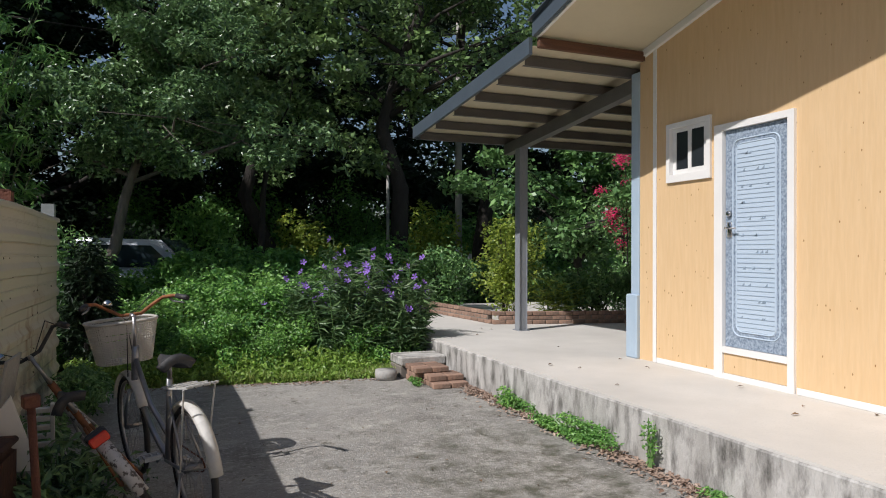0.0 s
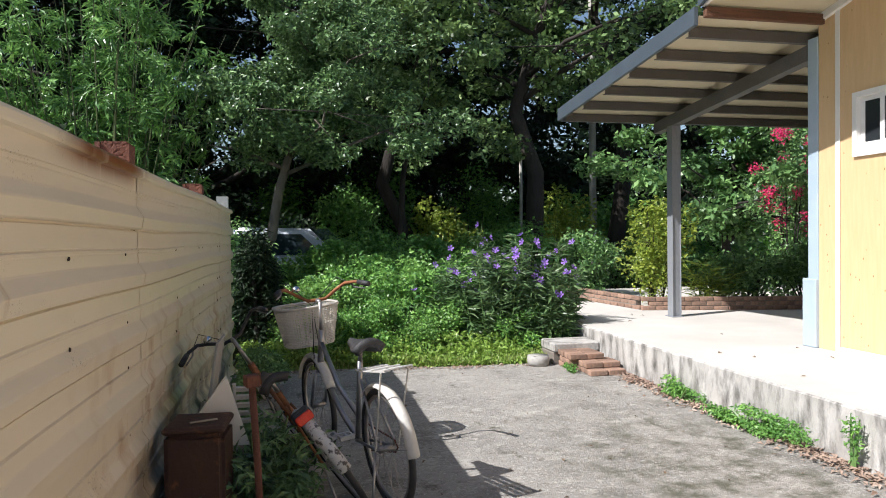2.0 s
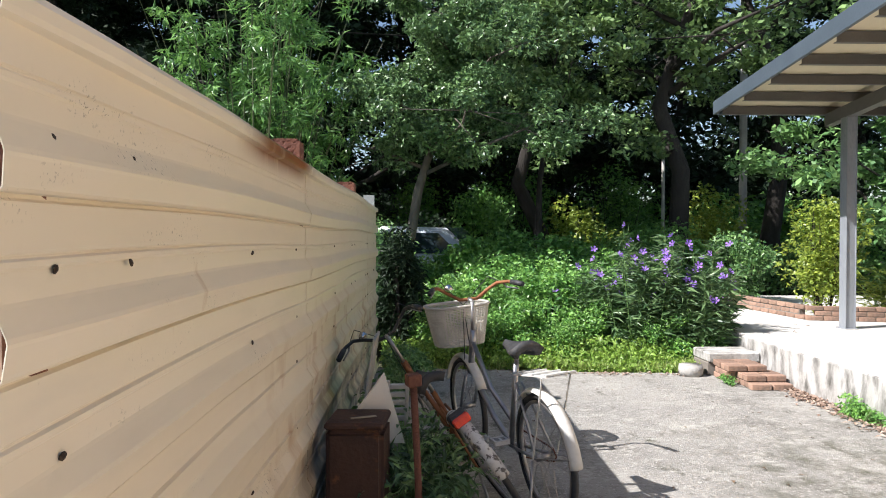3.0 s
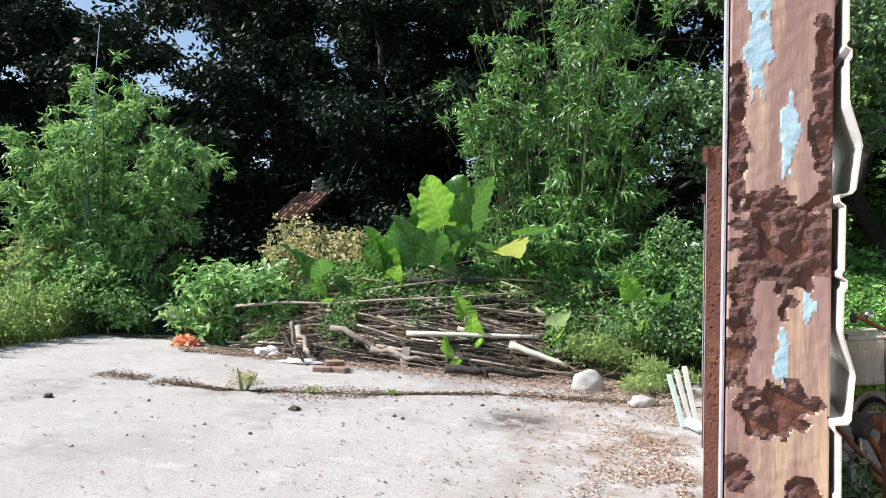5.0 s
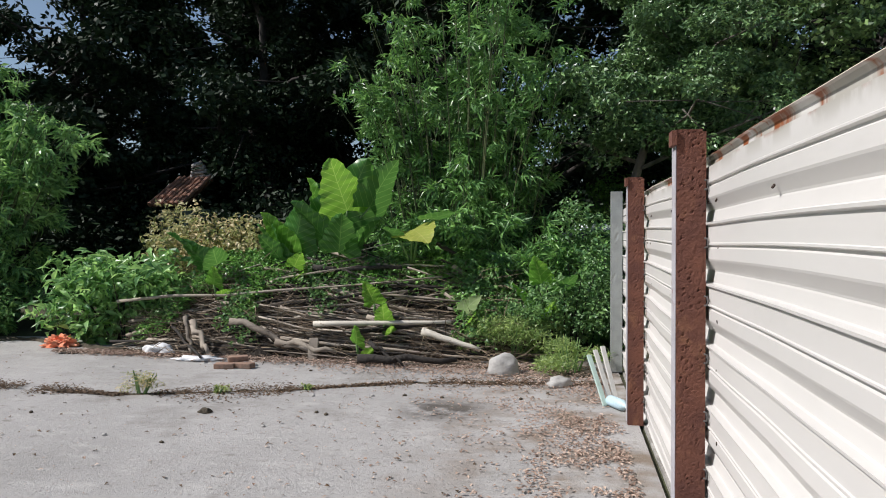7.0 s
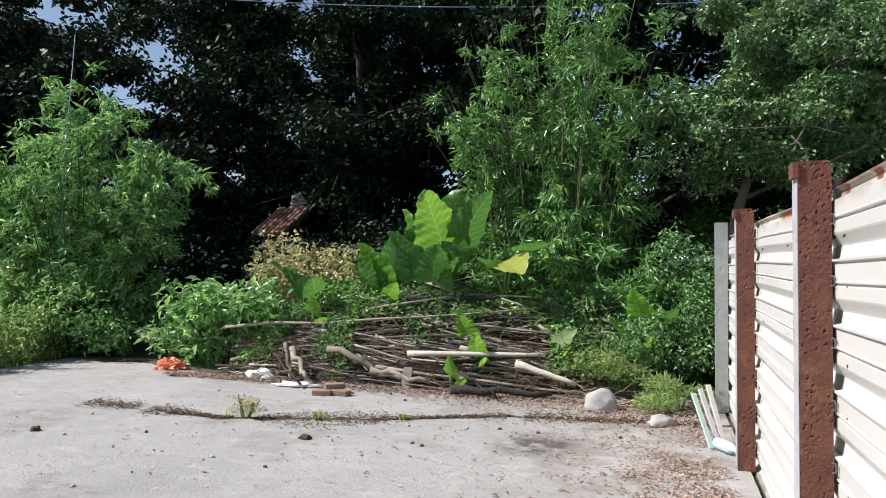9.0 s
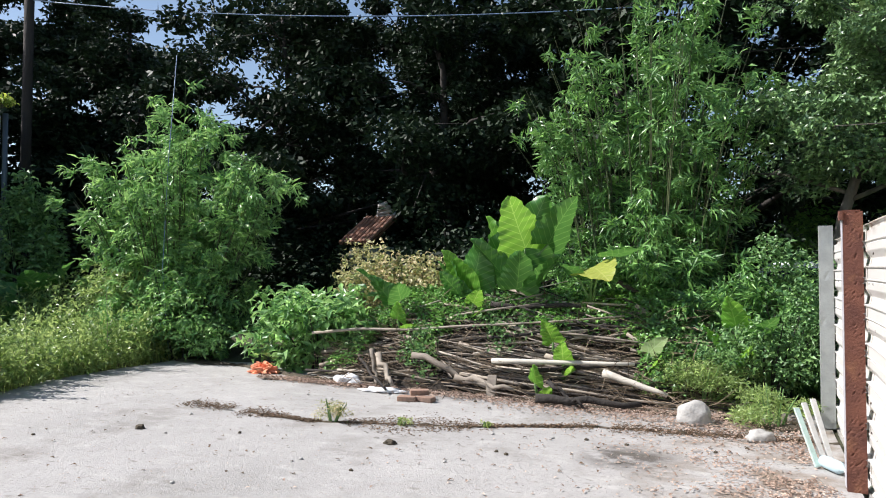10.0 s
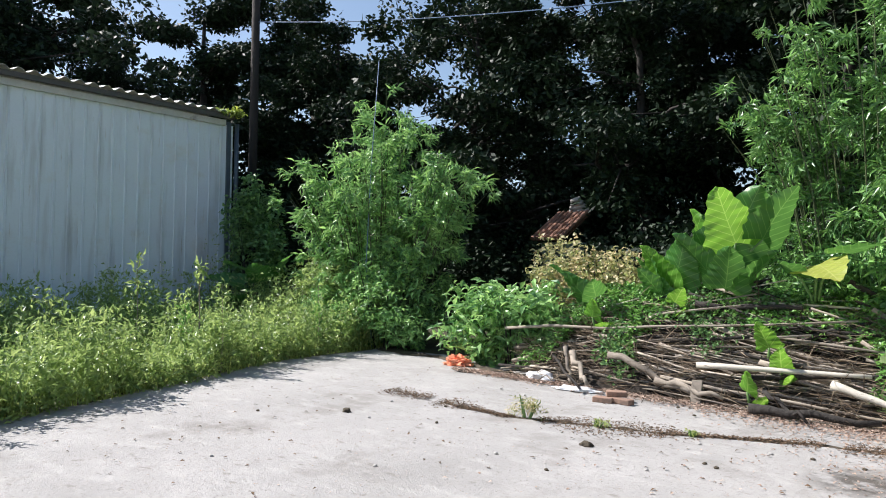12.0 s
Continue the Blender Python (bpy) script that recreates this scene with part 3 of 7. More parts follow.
slab("pavement", [(-1.08, -8), (3.3, -8), (3.3, 7.95)] + rough_line([(3.2, 7.9), (2.6, 7.86), (1.7, 7.92), (0.7, 8.1), (-1.08, 8.3)], 0.25, 0.03, 2)[1:],
     0.0, "weathered grey concrete yard with dark moss stains", "pavement", CONCRETE)
JOINT = [(-11.2, 6.95), (-9.1, 6.53), (-8.0, 6.37), (-7.0, 6.30), (-6.1, 6.18), (-5.4, 6.40), (-4.5, 6.65), (-3.4, 7.20), (-2.8, 7.30), (-1.12, 7.50)]
near_edge = rough_line(JOINT, 0.3, 0.035, 4)
far_edge = [(x, y + 0.016 + 0.016 * math.sin(x * 3.1)) for x, y in rough_line(JOINT, 0.3, 0.03, 5)]
slab("pavement", near_edge + [(-1.12, -8), (-8.2, -8), (-8.9, 0.20)] + rough_line([(-9.45, 2.50), (-10.1, 4.20), (-10.75, 5.90), (-11.2, 6.95)], 0.4, 0.06, 6)[:-1],
     0.0, "pale sunlit concrete slab scattered with dry leaves", "pavement", CONCRETE_PALE)
slab("pavement", far_edge[::-1] + rough_line([(-11.25, 7.20), (-11.3, 9.40), (-9.5, 9.80), (-6.0, 10.10), (-2.5, 9.80), (-1.12, 9.20)], 0.5, 0.05, 7)[1:],
     -0.012, "pale cracked concrete strip below the brush pile", "pavement", CONCRETE_PALE)

# ---- house ----
PX, WX, H0, HY = 3.31, 4.76, 0.41, 5.77
platform = slab("platform", [(PX, -8), (11, -8), (11, 13.5), (PX, 13.5)], H0, "raised pale concrete veranda floor", "veranda", PLATFORM, 0.02, 0.0)
tagged(box_part("platform_edge", (PX - 0.012, -8, -0.2), (PX + 0.3, 13.5, H0 - 0.021), PLATFORM_SIDE, None, "", 0.012), "rain streaked concrete veranda edge", "veranda edge", kind="structure")


def roof_z(y):
    return 3.70 + 0.225 * (5.7 - y) if y > 1.0 else 3.70 + 0.225 * 4.7 - 0.225 * (1.0 - y)


def wall_piece(bm, y0, y1, z0, z1=None):
    """A piece of the gable wall between two places; up to the roof where z1 is None."""
    cuts = [y0] + ([1.0] if z1 is None and y0 < 1.0 < y1 else []) + [y1]
    low = [(y, z0) for y in cuts]
    high = [(y, roof_z(y) if z1 is None else z1) for y in reversed(cuts)]
    f = bm.faces.new([bm.verts.new((WX, y, z)) for y, z in low + high])
    r = bmesh.ops.extrude_face_region(bm, geom=[f])
    bmesh.ops.translate(bm, vec=(0.12, 0, 0), verts=[v for v in r["geom"] if isinstance(v, bmesh.types.BMVert)])


bm = bm_new()
DY0, DY1, DZ1 = 3.81, 4.675, 2.725
WY0, WY1, WZ0, WZ1 = 4.73, 5.33, 2.255, 2.845
wall_piece(bm, -8, DY0, H0)
wall_piece(bm, DY0, DY1, DZ1)
wall_piece(bm, DY1, WY0, H0)
wall_piece(bm, WY0, WY1, H0, WZ0)
wall_piece(bm, WY0, WY1, WZ1)
wall_piece(bm, WY1, HY, H0)
tagged(part("wall_west", bm, WALL), "yellow wood-grain panel wall with dark knots", "wall", kind="structure")
tagged(box_part("wall_north", (WX + 0.122, HY - 0.12, H0), (10.9, HY, 3.62), WALL), "yellow wood-grain panel end wall", "wall", kind="structure")
tagged(box_part("wall_east", (10.78, -8, H0), (10.9, HY - 0.122, 3.62), WALL), "yellow wood-grain panel wall", "wall", kind="structure")
tagged(box_part("wall_south", (WX + 0.122, -8, H0), (10.77, -7.88, 3.6), WALL), "yellow wood-grain panel wall", "wall", kind="structure")
trim = thing("trim", "white painted corner and base trim", "trim", kind="structure")
box_part("corner_strip", (WX - 0.014, 5.495, H0), (WX - 0.002, 5.55, 3.735), WHITE, trim)
box_part("base_strip", (WX - 0.014, 4.68, H0), (WX - 0.002, 5.49, H0 + 0.055), WHITE, trim)
box_part("base_strip", (WX - 0.014, -8, H0), (WX - 0.002, 3.80, H0 + 0.055), WHITE, trim)
soffit_strip = bm_new()
for y0, y1 in ((1.0, 5.69),):
    vs = [soffit_strip.verts.new((WX - dx, y, roof_z(y) - dz)) for dx in (0.003, 0.045) for dz in (0.004, 0.075) for y in (y0, y1)]
    for f in ((0, 1, 3, 2), (4, 6, 7, 5), (0, 4, 5, 1), (2, 3, 7, 6), (0, 2, 6, 4), (1, 5, 7, 3)):
        soffit_strip.faces.new([vs[i] for i in f])
part("soffit_strip", soffit_strip, WHITE, trim)


def sloped_plate(bm, x0, x1, y0, y1, z_of, lo, hi):
    vs = [bm.verts.new((x, y, z_of(y) + d)) for x in (x0, x1) for y in (y0, y1) for d in (lo, hi)]
    for f in ((0, 1, 3, 2), (4, 6, 7, 5), (0, 4, 5, 1), (2, 3, 7, 6), (0, 2, 6, 4), (1, 5, 7, 3)):
        bm.faces.new([vs[i] for i in f])


roof = thing("roof", "low gable roof with cream soffit and blue-grey fascia", "roof", kind="structure")
bm = bm_new()
sloped_plate(bm, 3.44, 11.2, 1.0, 5.72, roof_z, 0.002, 0.12)
sloped_plate(bm, 3.44, 11.2, -8.3, 1.0, roof_z, 0.002, 0.12)
part("soffit", bm, ROOF_SHEET, roof, "cream sheet soffit")
bm = bm_new()
sloped_plate(bm, 3.40, 3.437, 1.0, 5.72, roof_z, 0.0, 0.18)
sloped_plate(bm, 3.40, 3.437, -8.3, 1.0, roof_z, -0.02, 0.17)
sloped_plate(bm, 3.36, 3.60, 1.0, 5.76, roof_z, 0.172, 0.185)
part("fascia", bm, GREY_STEEL, roof, "blue-grey steel fascia")
bm = bm_new()
sloped_plate(bm, 3.438, 3.47, 1.0, 5.70, roof_z, -0.014, 0.001)
part("edge_strip", bm, WHITE, roof, "thin white edge strip")
box_part("eave_board", (3.45, 5.66, 3.585), (WX - 0.02, 5.715, 3.685), WOOD_BROWN, roof, "split brown eave board", 0.006)

column = thing("column", "blue-grey steel corner column with a sheet casing at its foot", "column", kind="structure")
box_part("shaft", (WX - 0.01, HY + 0.004, H0), (WX + 0.13, HY + 0.14, 3.5), COLUMN_BLUE, column, "", 0.006)
box_part("casing", (WX - 0.045, HY + 0.002, H0), (WX + 0.16, HY + 0.185, 1.1), COLUMN_BLUE, column, "pale blue sheet casing", 0.012)

# awning
def awn_z(y):
    return 3.60 - 0.093 * (y - 5.72)


awning = thing("awning", "lean-to awning of cream sheets on brown steel purlins", "awning")
bm = bm_new()
n = 60
xs = np.linspace(3.42, 10.9, n)
prof = [0.0 if (k // 2) % 2 else 0.008 for k in range(n)]
for k in range(n - 1):
    vs = [bm.verts.new((xs[k + a], y, awn_z(y) + prof[k + a] + t)) for a in (0, 1) for y in (5.73, 9.12) for t in (0, 0.006)]
    for f in ((0, 1, 3, 2), (4, 6, 7, 5), (0, 4, 5, 1), (2, 3, 7, 6), (0, 2, 6, 4), (1, 5, 7, 3)):
        bm.faces.new([vs[i] for i in f])
bmesh.ops.remove_doubles(bm, verts=bm.verts[:], dist=0.0005)
part("sheet", bm, ROOF_SHEET, awning, "cream ribbed sheet")
bm = bm_new()
sloped_plate(bm, 3.37, 3.41, 5.73, 9.16, awn_z, -0.075, 0.095)
part("side_fascia", bm, GREY_STEEL, awning, "blue-grey steel side fascia")
box_part("front_fascia", (3.411, 9.122, awn_z(9.12) - 0.09), (10.9, 9.15, awn_z(9.12) + 0.06), GREY_STEEL, awning, "blue-grey gutter edge")
for y in (5.95, 6.55, 7.15, 7.78, 8.42, 9.03):
    z = awn_z(y) - 0.004
    bm = bm_new()
    add_box(bm, (3.43, y - 0.03, z - 0.105), (10.9, y - 0.026, z))
    add_box(bm, (3.43, y - 0.026, z - 0.105), (10.9, y + 0.03, z - 0.1))
    add_box(bm, (3.43, y - 0.026, z - 0.005), (10.9, y + 0.03, z))
    part("purlin", bm, DARK_STEEL, awning)
for x in (4.85, 8.4):
    bm = bm_new()
    sloped_plate(bm, x - 0.06, x + 0.06, HY + 0.19, 9.0, awn_z, -0.27, -0.112)
    part("beam", bm, GREY_BROWN, awning, "grey steel box beam")
    bm = bm_new()
    add_box(bm, (x - 0.065, 8.5, H0), (x - 0.058, 8.64, 3.07))
    add_box(bm, (x + 0.058, 8.5, H0), (x + 0.065, 8.64, 3.07))
    add_box(bm, (x - 0.058, 8.515, H0), (x + 0.058, 8.625, 3.07))
    part("post", bm, POST_GREY, awning, "grey steel channel post")
    box_part("base_plate", (x - 0.09, 8.47, H0), (x + 0.09, 8.67, H0 + 0.012), POST_GREY, awning)

# door
door = thing("door_1", "closed pale blue embossed steel door in a white frame", "door", kind="structure")
bm = bm_new()
x0, x1 = WX - 0.03, WX + 0.09
add_box(bm, (x0, DY0, H0), (x1, DY0 + 0.065, DZ1))
add_box(bm, (x0, DY1 - 0.1, H0), (x1, DY1, DZ1))
add_box(bm, (x0, DY0 + 0.066, DZ1 - 0.06), (x1, DY1 - 0.101, DZ1))
add_box(bm, (x0, DY0 + 0.066, 0.645), (x1, DY1 - 0.101, 0.70))
add_box(bm, (x0 + 0.004, DY0 + 0.066, H0), (x1, DY1 - 0.101, 0.46))
fme = mesh_of("door_frame", bm, WHITE)
fr = new("door_frame", fme)
fr.parent = door
fr["label"] = "white painted frame"
box_part("kick_panel", (WX - 0.012, DY0 + 0.067, 0.461), (WX + 0.05, DY1 - 0.102, 0.644), WALL, door, "yellow panel below the door")
LY0, LY1, LZ0, LZ1 = DY0 + 0.069, DY1 - 0.104, 0.703, DZ1 - 0.063
leaf = box_part("door_leaf", (WX + 0.005, LY0, LZ0), (WX + 0.045, LY1, LZ1), DOOR_PEBBLE, door, "blue-grey pebbled steel leaf", 0.004)


def rounded_ring(bm, x, y0, y1, z0, z1, r, width, proud):
    """A raised band with rounded corners on the door's face."""
    def loop(inset):
        pts = []
        for cy, cz, a0 in ((y1 - r, z1 - r, 0), (y0 + r, z1 - r, 90), (y0 + r, z0 + r, 180), (y1 - r, z0 + r, 270)):
            for k in range(7):
                a = radians(a0 + 15 * k)
                rad = max(r - inset, 0.004)
                pts.append((cy + rad * math.cos(a), cz + rad * math.sin(a)))
        return pts
    rings = [[bm.verts.new((x - d, y, z)) for y, z in loop(i)] for i, d in ((0, 0), (0.004, proud), (width - 0.004, proud), (width, 0))]
    m = len(rings[0])
    for a, b in zip(rings, rings[1:]):
        for k in range(m):
            bm.faces.new((a[k], a[(k + 1) % m], b[(k + 1) % m], b[k]))


DX = WX + 0.004
bm = bm_new()
rounded_ring(bm, DX, LY0 + 0.085, LY1 - 0.085, LZ0 + 0.1, LZ1 - 0.09, 0.09, 0.014, 0.007)
rounded_ring(bm, DX, LY0 + 0.125, LY1 - 0.125, LZ0 + 0.14, LZ1 - 0.13, 0.07, 0.014, 0.007)
part("moulding", bm, DOOR_BLUE, leaf, "pale blue raised moulding")
box_part("inner_panel", (DX - 0.003, LY0 + 0.14, LZ0 + 0.155), (DX, LY1 - 0.14, LZ1 - 0.145), DOOR_BLUE, leaf, "pale blue ribbed panel", 0.001)
for k in range(40):
    z = LZ0 + 0.19 + k * 0.0405
    if z < LZ1 - 0.17:
        box_part("rib", (DX - 0.006, LY0 + 0.145, z), (DX - 0.0032, LY1 - 0.145, z + 0.005), DOOR_LINE, leaf, "", 0)
rr = np.random.default_rng(12)
for k in range(11):
    z = LZ0 + 0.27 + k * 0.145
    for q in range(3):
        y = LY0 + 0.18 + rr.uniform(0, 0.32)
        bm = bm_new()
        a = [bm.verts.new((DX - 0.007, y + p, z + h)) for p, h in ((0, 0), (0.028, 0), (0.0, 0.022))]
        b = [bm.verts.new((DX - 0.003, v.co.y, v.co.z)) for v in a]
        bm.faces.new(a)
        for i in range(3):
            bm.faces.new((a[i], b[i], b[(i + 1) % 3], a[(i + 1) % 3]))
        part("emboss", bm, DOOR_LINE, leaf)
handle = thing("door_handle", "", "")
bpy.data.objects.remove(handle)
bm = bm_new()
hy = LY1 - 0.055
add_box(bm, (DX - 0.012, hy - 0.028, 1.69), (DX, hy + 0.028, 1.83))
bevel(bm, 0.004, 1)
add_tube(bm, [(DX - 0.01, hy, 1.775), (DX - 0.055, hy, 1.775), (DX - 0.058, hy - 0.03, 1.775), (DX - 0.056, hy - 0.12, 1.77)], [0.011, 0.011, 0.01, 0.008], 8)
part("door_handle", bm, CHROME, door, "chrome lever handle", True)
bm = bm_new()
add_tube(bm, [(DX, hy, 1.905), (DX - 0.02, hy, 1.905), (DX - 0.03, hy, 1.905)], [0.027, 0.027, 0.02], 14)
part("lock", bm, CHROME, door, "round chrome lock", True)

# window
win = thing("window_1", "small white sliding window with two dark panes", "window", kind="structure")
bm = bm_new()
x0, x1 = WX - 0.028, WX + 0.07
add_box(bm, (x0, WY0, WZ0), (x1, WY1, WZ0 + 0.075))
add_box(bm, (x0, WY0, WZ1 - 0.05), (x1, WY1, WZ1))
add_box(bm, (x0, WY0, WZ0 + 0.0755), (x1, WY0 + 0.05, WZ1 - 0.0505))
add_box(bm, (x0, WY1 - 0.05, WZ0 + 0.0755), (x1, WY1, WZ1 - 0.0505))
part("window_frame", bm, WHITE, win)
for k, (a, b, dx) in enumerate(((WY0 + 0.051, (WY0 + WY1) / 2 + 0.01, 0.012), ((WY0 + WY1) / 2 - 0.012, WY1 - 0.051, 0.038))):
    bm = bm_new()
    xa, xb = WX - 0.02 + dx, WX + 0.002 + dx
    za, zb = WZ0 + 0.076, WZ1 - 0.051
    add_box(bm, (xa, a, za), (xb, b, za + 0.05))
    add_box(bm, (xa, a, zb - 0.04), (xb, b, zb))
    add_box(bm, (xa, a, za + 0.0505), (xb, a + 0.045, zb - 0.0405))
    add_box(bm, (xa, b - 0.045, za + 0.0505), (xb, b, zb - 0.0405))
    sash = part("sash", bm, WHITE, win)
    box_part("pane", (xa + 0.008, a + 0.045, za + 0.05), (xa + 0.013, b - 0.045, zb - 0.04), GLASS_DARK, sash, "dark glass pane", 0)
# added dark sheet behind the panes, in place of the room's darkness
box_part("room_dark", (WX + 0.1, WY0, WZ0), (WX + 0.115, WY1, WZ1), DARK_STEEL, win, "dark sheet standing in for the unlit room", 0)

# steps at the veranda
steps = thing("brick_steps", "worn red brick garden steps beside the veranda", "steps", group="")
BR = (0.205, 0.098, 0.06)
bm = bm_new()
add_box(bm, (-BR[0] / 2, -BR[1] / 2, 0), (BR[0] / 2, BR[1] / 2, BR[2]))
bevel(bm, 0.006, 1)
brick_me = mesh_of("brick", bm, BRICK)


def brick(parent, x, y, z, turn=0.0, sx=1.0):
    ob = new("brick", brick_me)
    ob.parent = parent
    ob.location, ob.rotation_euler, ob.scale = (x, y, z), (0, 0, turn), (sx, 1, 1)
    return ob


rr = np.random.default_rng(5)
for level, (ya, yb, z, xa) in enumerate(((6.92, 7.32, 0.0, 2.84), (7.05, 7.32, 0.065, 2.84), (7.25, 7.66, 0.13, 2.74), (7.3, 7.66, 0.065, 2.74), (7.34, 7.66, 0.0, 2.74))):
    y = ya + 0.05
    while y < yb:
        x = xa + 0.105
        while x < 3.26:
            brick(steps, x + rr.normal() * 0.006, y, z + 0.002, rr.normal() * 0.04)
            x += 0.215
        y += 0.106
box_part("top_slab", (2.7, 7.67, 0.15), (3.292, 8.12, 0.26), PLATFORM_SIDE, steps, "grey concrete top slab", 0.015)
box_part("slab_base", (2.7, 7.7, 0.0), (3.28, 8.1, 0.149), MORTAR, steps, "", 0.01)

# brick planter beyond the awning
planter = thing("brick_planter", "low red brick planter wall along the veranda", "planter")


def brick_run(parent, a, b, z0, courses):
    (xa, ya), (xb, yb) = a, b
    ln = math.hypot(xb - xa, yb - ya)
    ang = math.atan2(yb - ya, xb - xa)
    for c in range(courses):
        d = 0.105 + (0.108 if c % 2 else 0.0)
        while d < ln:
            brick(parent, xa + (xb - xa) * d / ln, ya + (yb - ya) * d / ln, z0 + c * 0.069, ang + rr.normal() * 0.012)
            d += 0.216


brick_run(planter, (4.82, 9.46), (7.9, 8.62), H0 + 0.002, 3)
brick_run(planter, (4.86, 9.5), (4.64, 12.6), H0 + 0.002, 3)
bm = bm_new()
for (xa, ya), (xb, yb) in (((4.95, 9.43), (7.9, 8.62)), ((4.85, 9.6), (4.64, 12.6))):
    add_tube(bm, [(xa, ya, H0 + 0.09), (xb, yb, H0 + 0.09)], 0.06, 4)
part("mortar", bm, MORTAR, planter)

# ---- fence ----
fence = thing("fence", "cream corrugated steel sheet fence on rusty steel posts", "fence")
FX = -1.085
FENCE_TOP = 1.92


def fence_profile():
    """Across the sheet, from the bottom up: offset to the yard side and height."""
    pts = [(0.0, -0.02)]
    for k in range(6, -1, -1):
        z = FENCE_TOP - 0.305 - 0.275 * k
        for dx, dz in ((0.0, -0.014), (-0.012, -0.009), (-0.013, -0.001), (0.014, 0.001), (0.021, 0.006), (0.029, 0.050), (0.031, 0.056), (0.028, 0.064), (0.003, 0.104),
                       (0.0, 0.112), (0.0, 0.158), (0.006, 0.163), (0.006, 0.172), (-0.005, 0.176), (-0.005, 0.181), (0.0, 0.184)):
            if 0.0 < z + dz < FENCE_TOP - 0.06:
                pts.append((dx, z + dz))
    pts += [(0.0, FENCE_TOP - 0.055), (0.024, FENCE_TOP - 0.050), (0.028, FENCE_TOP - 0.040), (0.028, FENCE_TOP - 0.018), (0.018, FENCE_TOP - 0.004), (0.004, FENCE_TOP - 0.002)]
    return pts


def fence_sheet(y0, y1, seed, dent=0.008, over=0.0):
    rr = np.random.default_rng(seed)
    prof = fence_profile()
    ny = max(2, int((y1 - y0) / 0.07))
    v, f = [], []
    ph = (0.7, 2.1, 4.0)
    for j in range(ny + 1):
        y = y0 + (y1 - y0) * j / ny
        for dx, z in prof:
            w = dent * (math.sin(y * 2.1 + ph[0]) * 0.5 + 0.8 * noise.noise((y * 1.6, z * 2.5, 7.0)))
            torn = 0.02 * (noise.noise((z * 9, seed, 0)) if j in (0, ny) else 0)
            dx *= min(1.0, 0.5 + max(0.0, y - 1.1) * 1.4)
            v.append((FX + 0.003 + over + dx + w + 0.0056, y + torn, z + 0.008 * math.sin(y * 1.7 + ph[2])))
    m = len(prof)
    for j in range(ny):
        for i in range(m - 1):
            f.append((j * m + i, j * m + i + 1, (j + 1) * m + i + 1, (j + 1) * m + i))
    me = arrays_mesh("sheet", v, f, FENCE_OUT)
    ob = new("sheet", me)
    ob.parent = fence
    so = ob.modifiers.new("thick", "SOLIDIFY")
    me.materials.append(FENCE)
    so.thickness, so.offset = 0.002, 0
    so.material_offset, so.material_offset_rim = 1, 1
    return ob


fence_sheet(1.1, 3.62, 1)
fence_sheet(3.53, 6.02, 2, 0.008, 0.0045)
fence_sheet(5.93, 7.2, 3, 0.008)
fence_sheet(7.1, 8.32, 4, 0.008, 0.0045)


def rust_post(y, top, material, seed, fine, w=0.122, label=""):
    """A steel box post with a pitted face."""
    rr = np.random.default_rng(seed)
    x0, x1 = (-1.212 if y > 2 else -1.203), -1.086
    bm = bm_new()
    def face(o, u, vv, nu, nv, nrm):
        grid = []
        for i in range(nu + 1):
            row = []
            for j in range(nv + 1):
                p = Vector(o) + Vector(u) * (i / nu) + Vector(vv) * (j / nv)
                edge = min(i, nu - i) / nu
                near = noise.voronoi(p * 42)[0][0]
                small = noise.voronoi(p * 95)[0][0]
                mask = max(0.0, noise.noise(p * 6 + Vector((seed, 0, 0))) + 0.28)
                d = -(min(0.2, max(0.0, 0.30 - near)) * 0.055 + max(0.0, 0.22 - small) * 0.016) * min(1.0, mask * 3.0) + 0.0006 * noise.noise(p * 120)
                if edge == 0:
                    d = 0.0
                row.append(bm.verts.new(p + Vector(nrm) * d))
            grid.append(row)
        for i in range(nu):
            for j in range(nv):
                bm.faces.new((grid[i][j], grid[i + 1][j], grid[i + 1][j + 1], grid[i][j + 1]))
    nu, nv = fine
    face((x0, y, 0), (x1 - x0, 0, 0), (0, 0, top), nu, nv, (0, -1, 0))
    face((x0, y + w, 0), (0, -w, 0), (0, 0, top), max(2, nu // 2), nv // 2, (-1, 0, 0))
    face((x1, y, 0), (0, w, 0), (0, 0, top), 2, 20, (1, 0, 0))
    face((x1, y + w, 0), (x0 - x1, 0, 0), (0, 0, top), 2, 20, (0, 1, 0))
    face((x0, y, top), (x1 - x0, 0, 0), (0, w, 0), 4, 4, (0, 0, 1))
    bmesh.ops.remove_doubles(bm, verts=bm.verts[:], dist=0.0004)
    ob = part("post", bm, material, fence, label)
    return ob


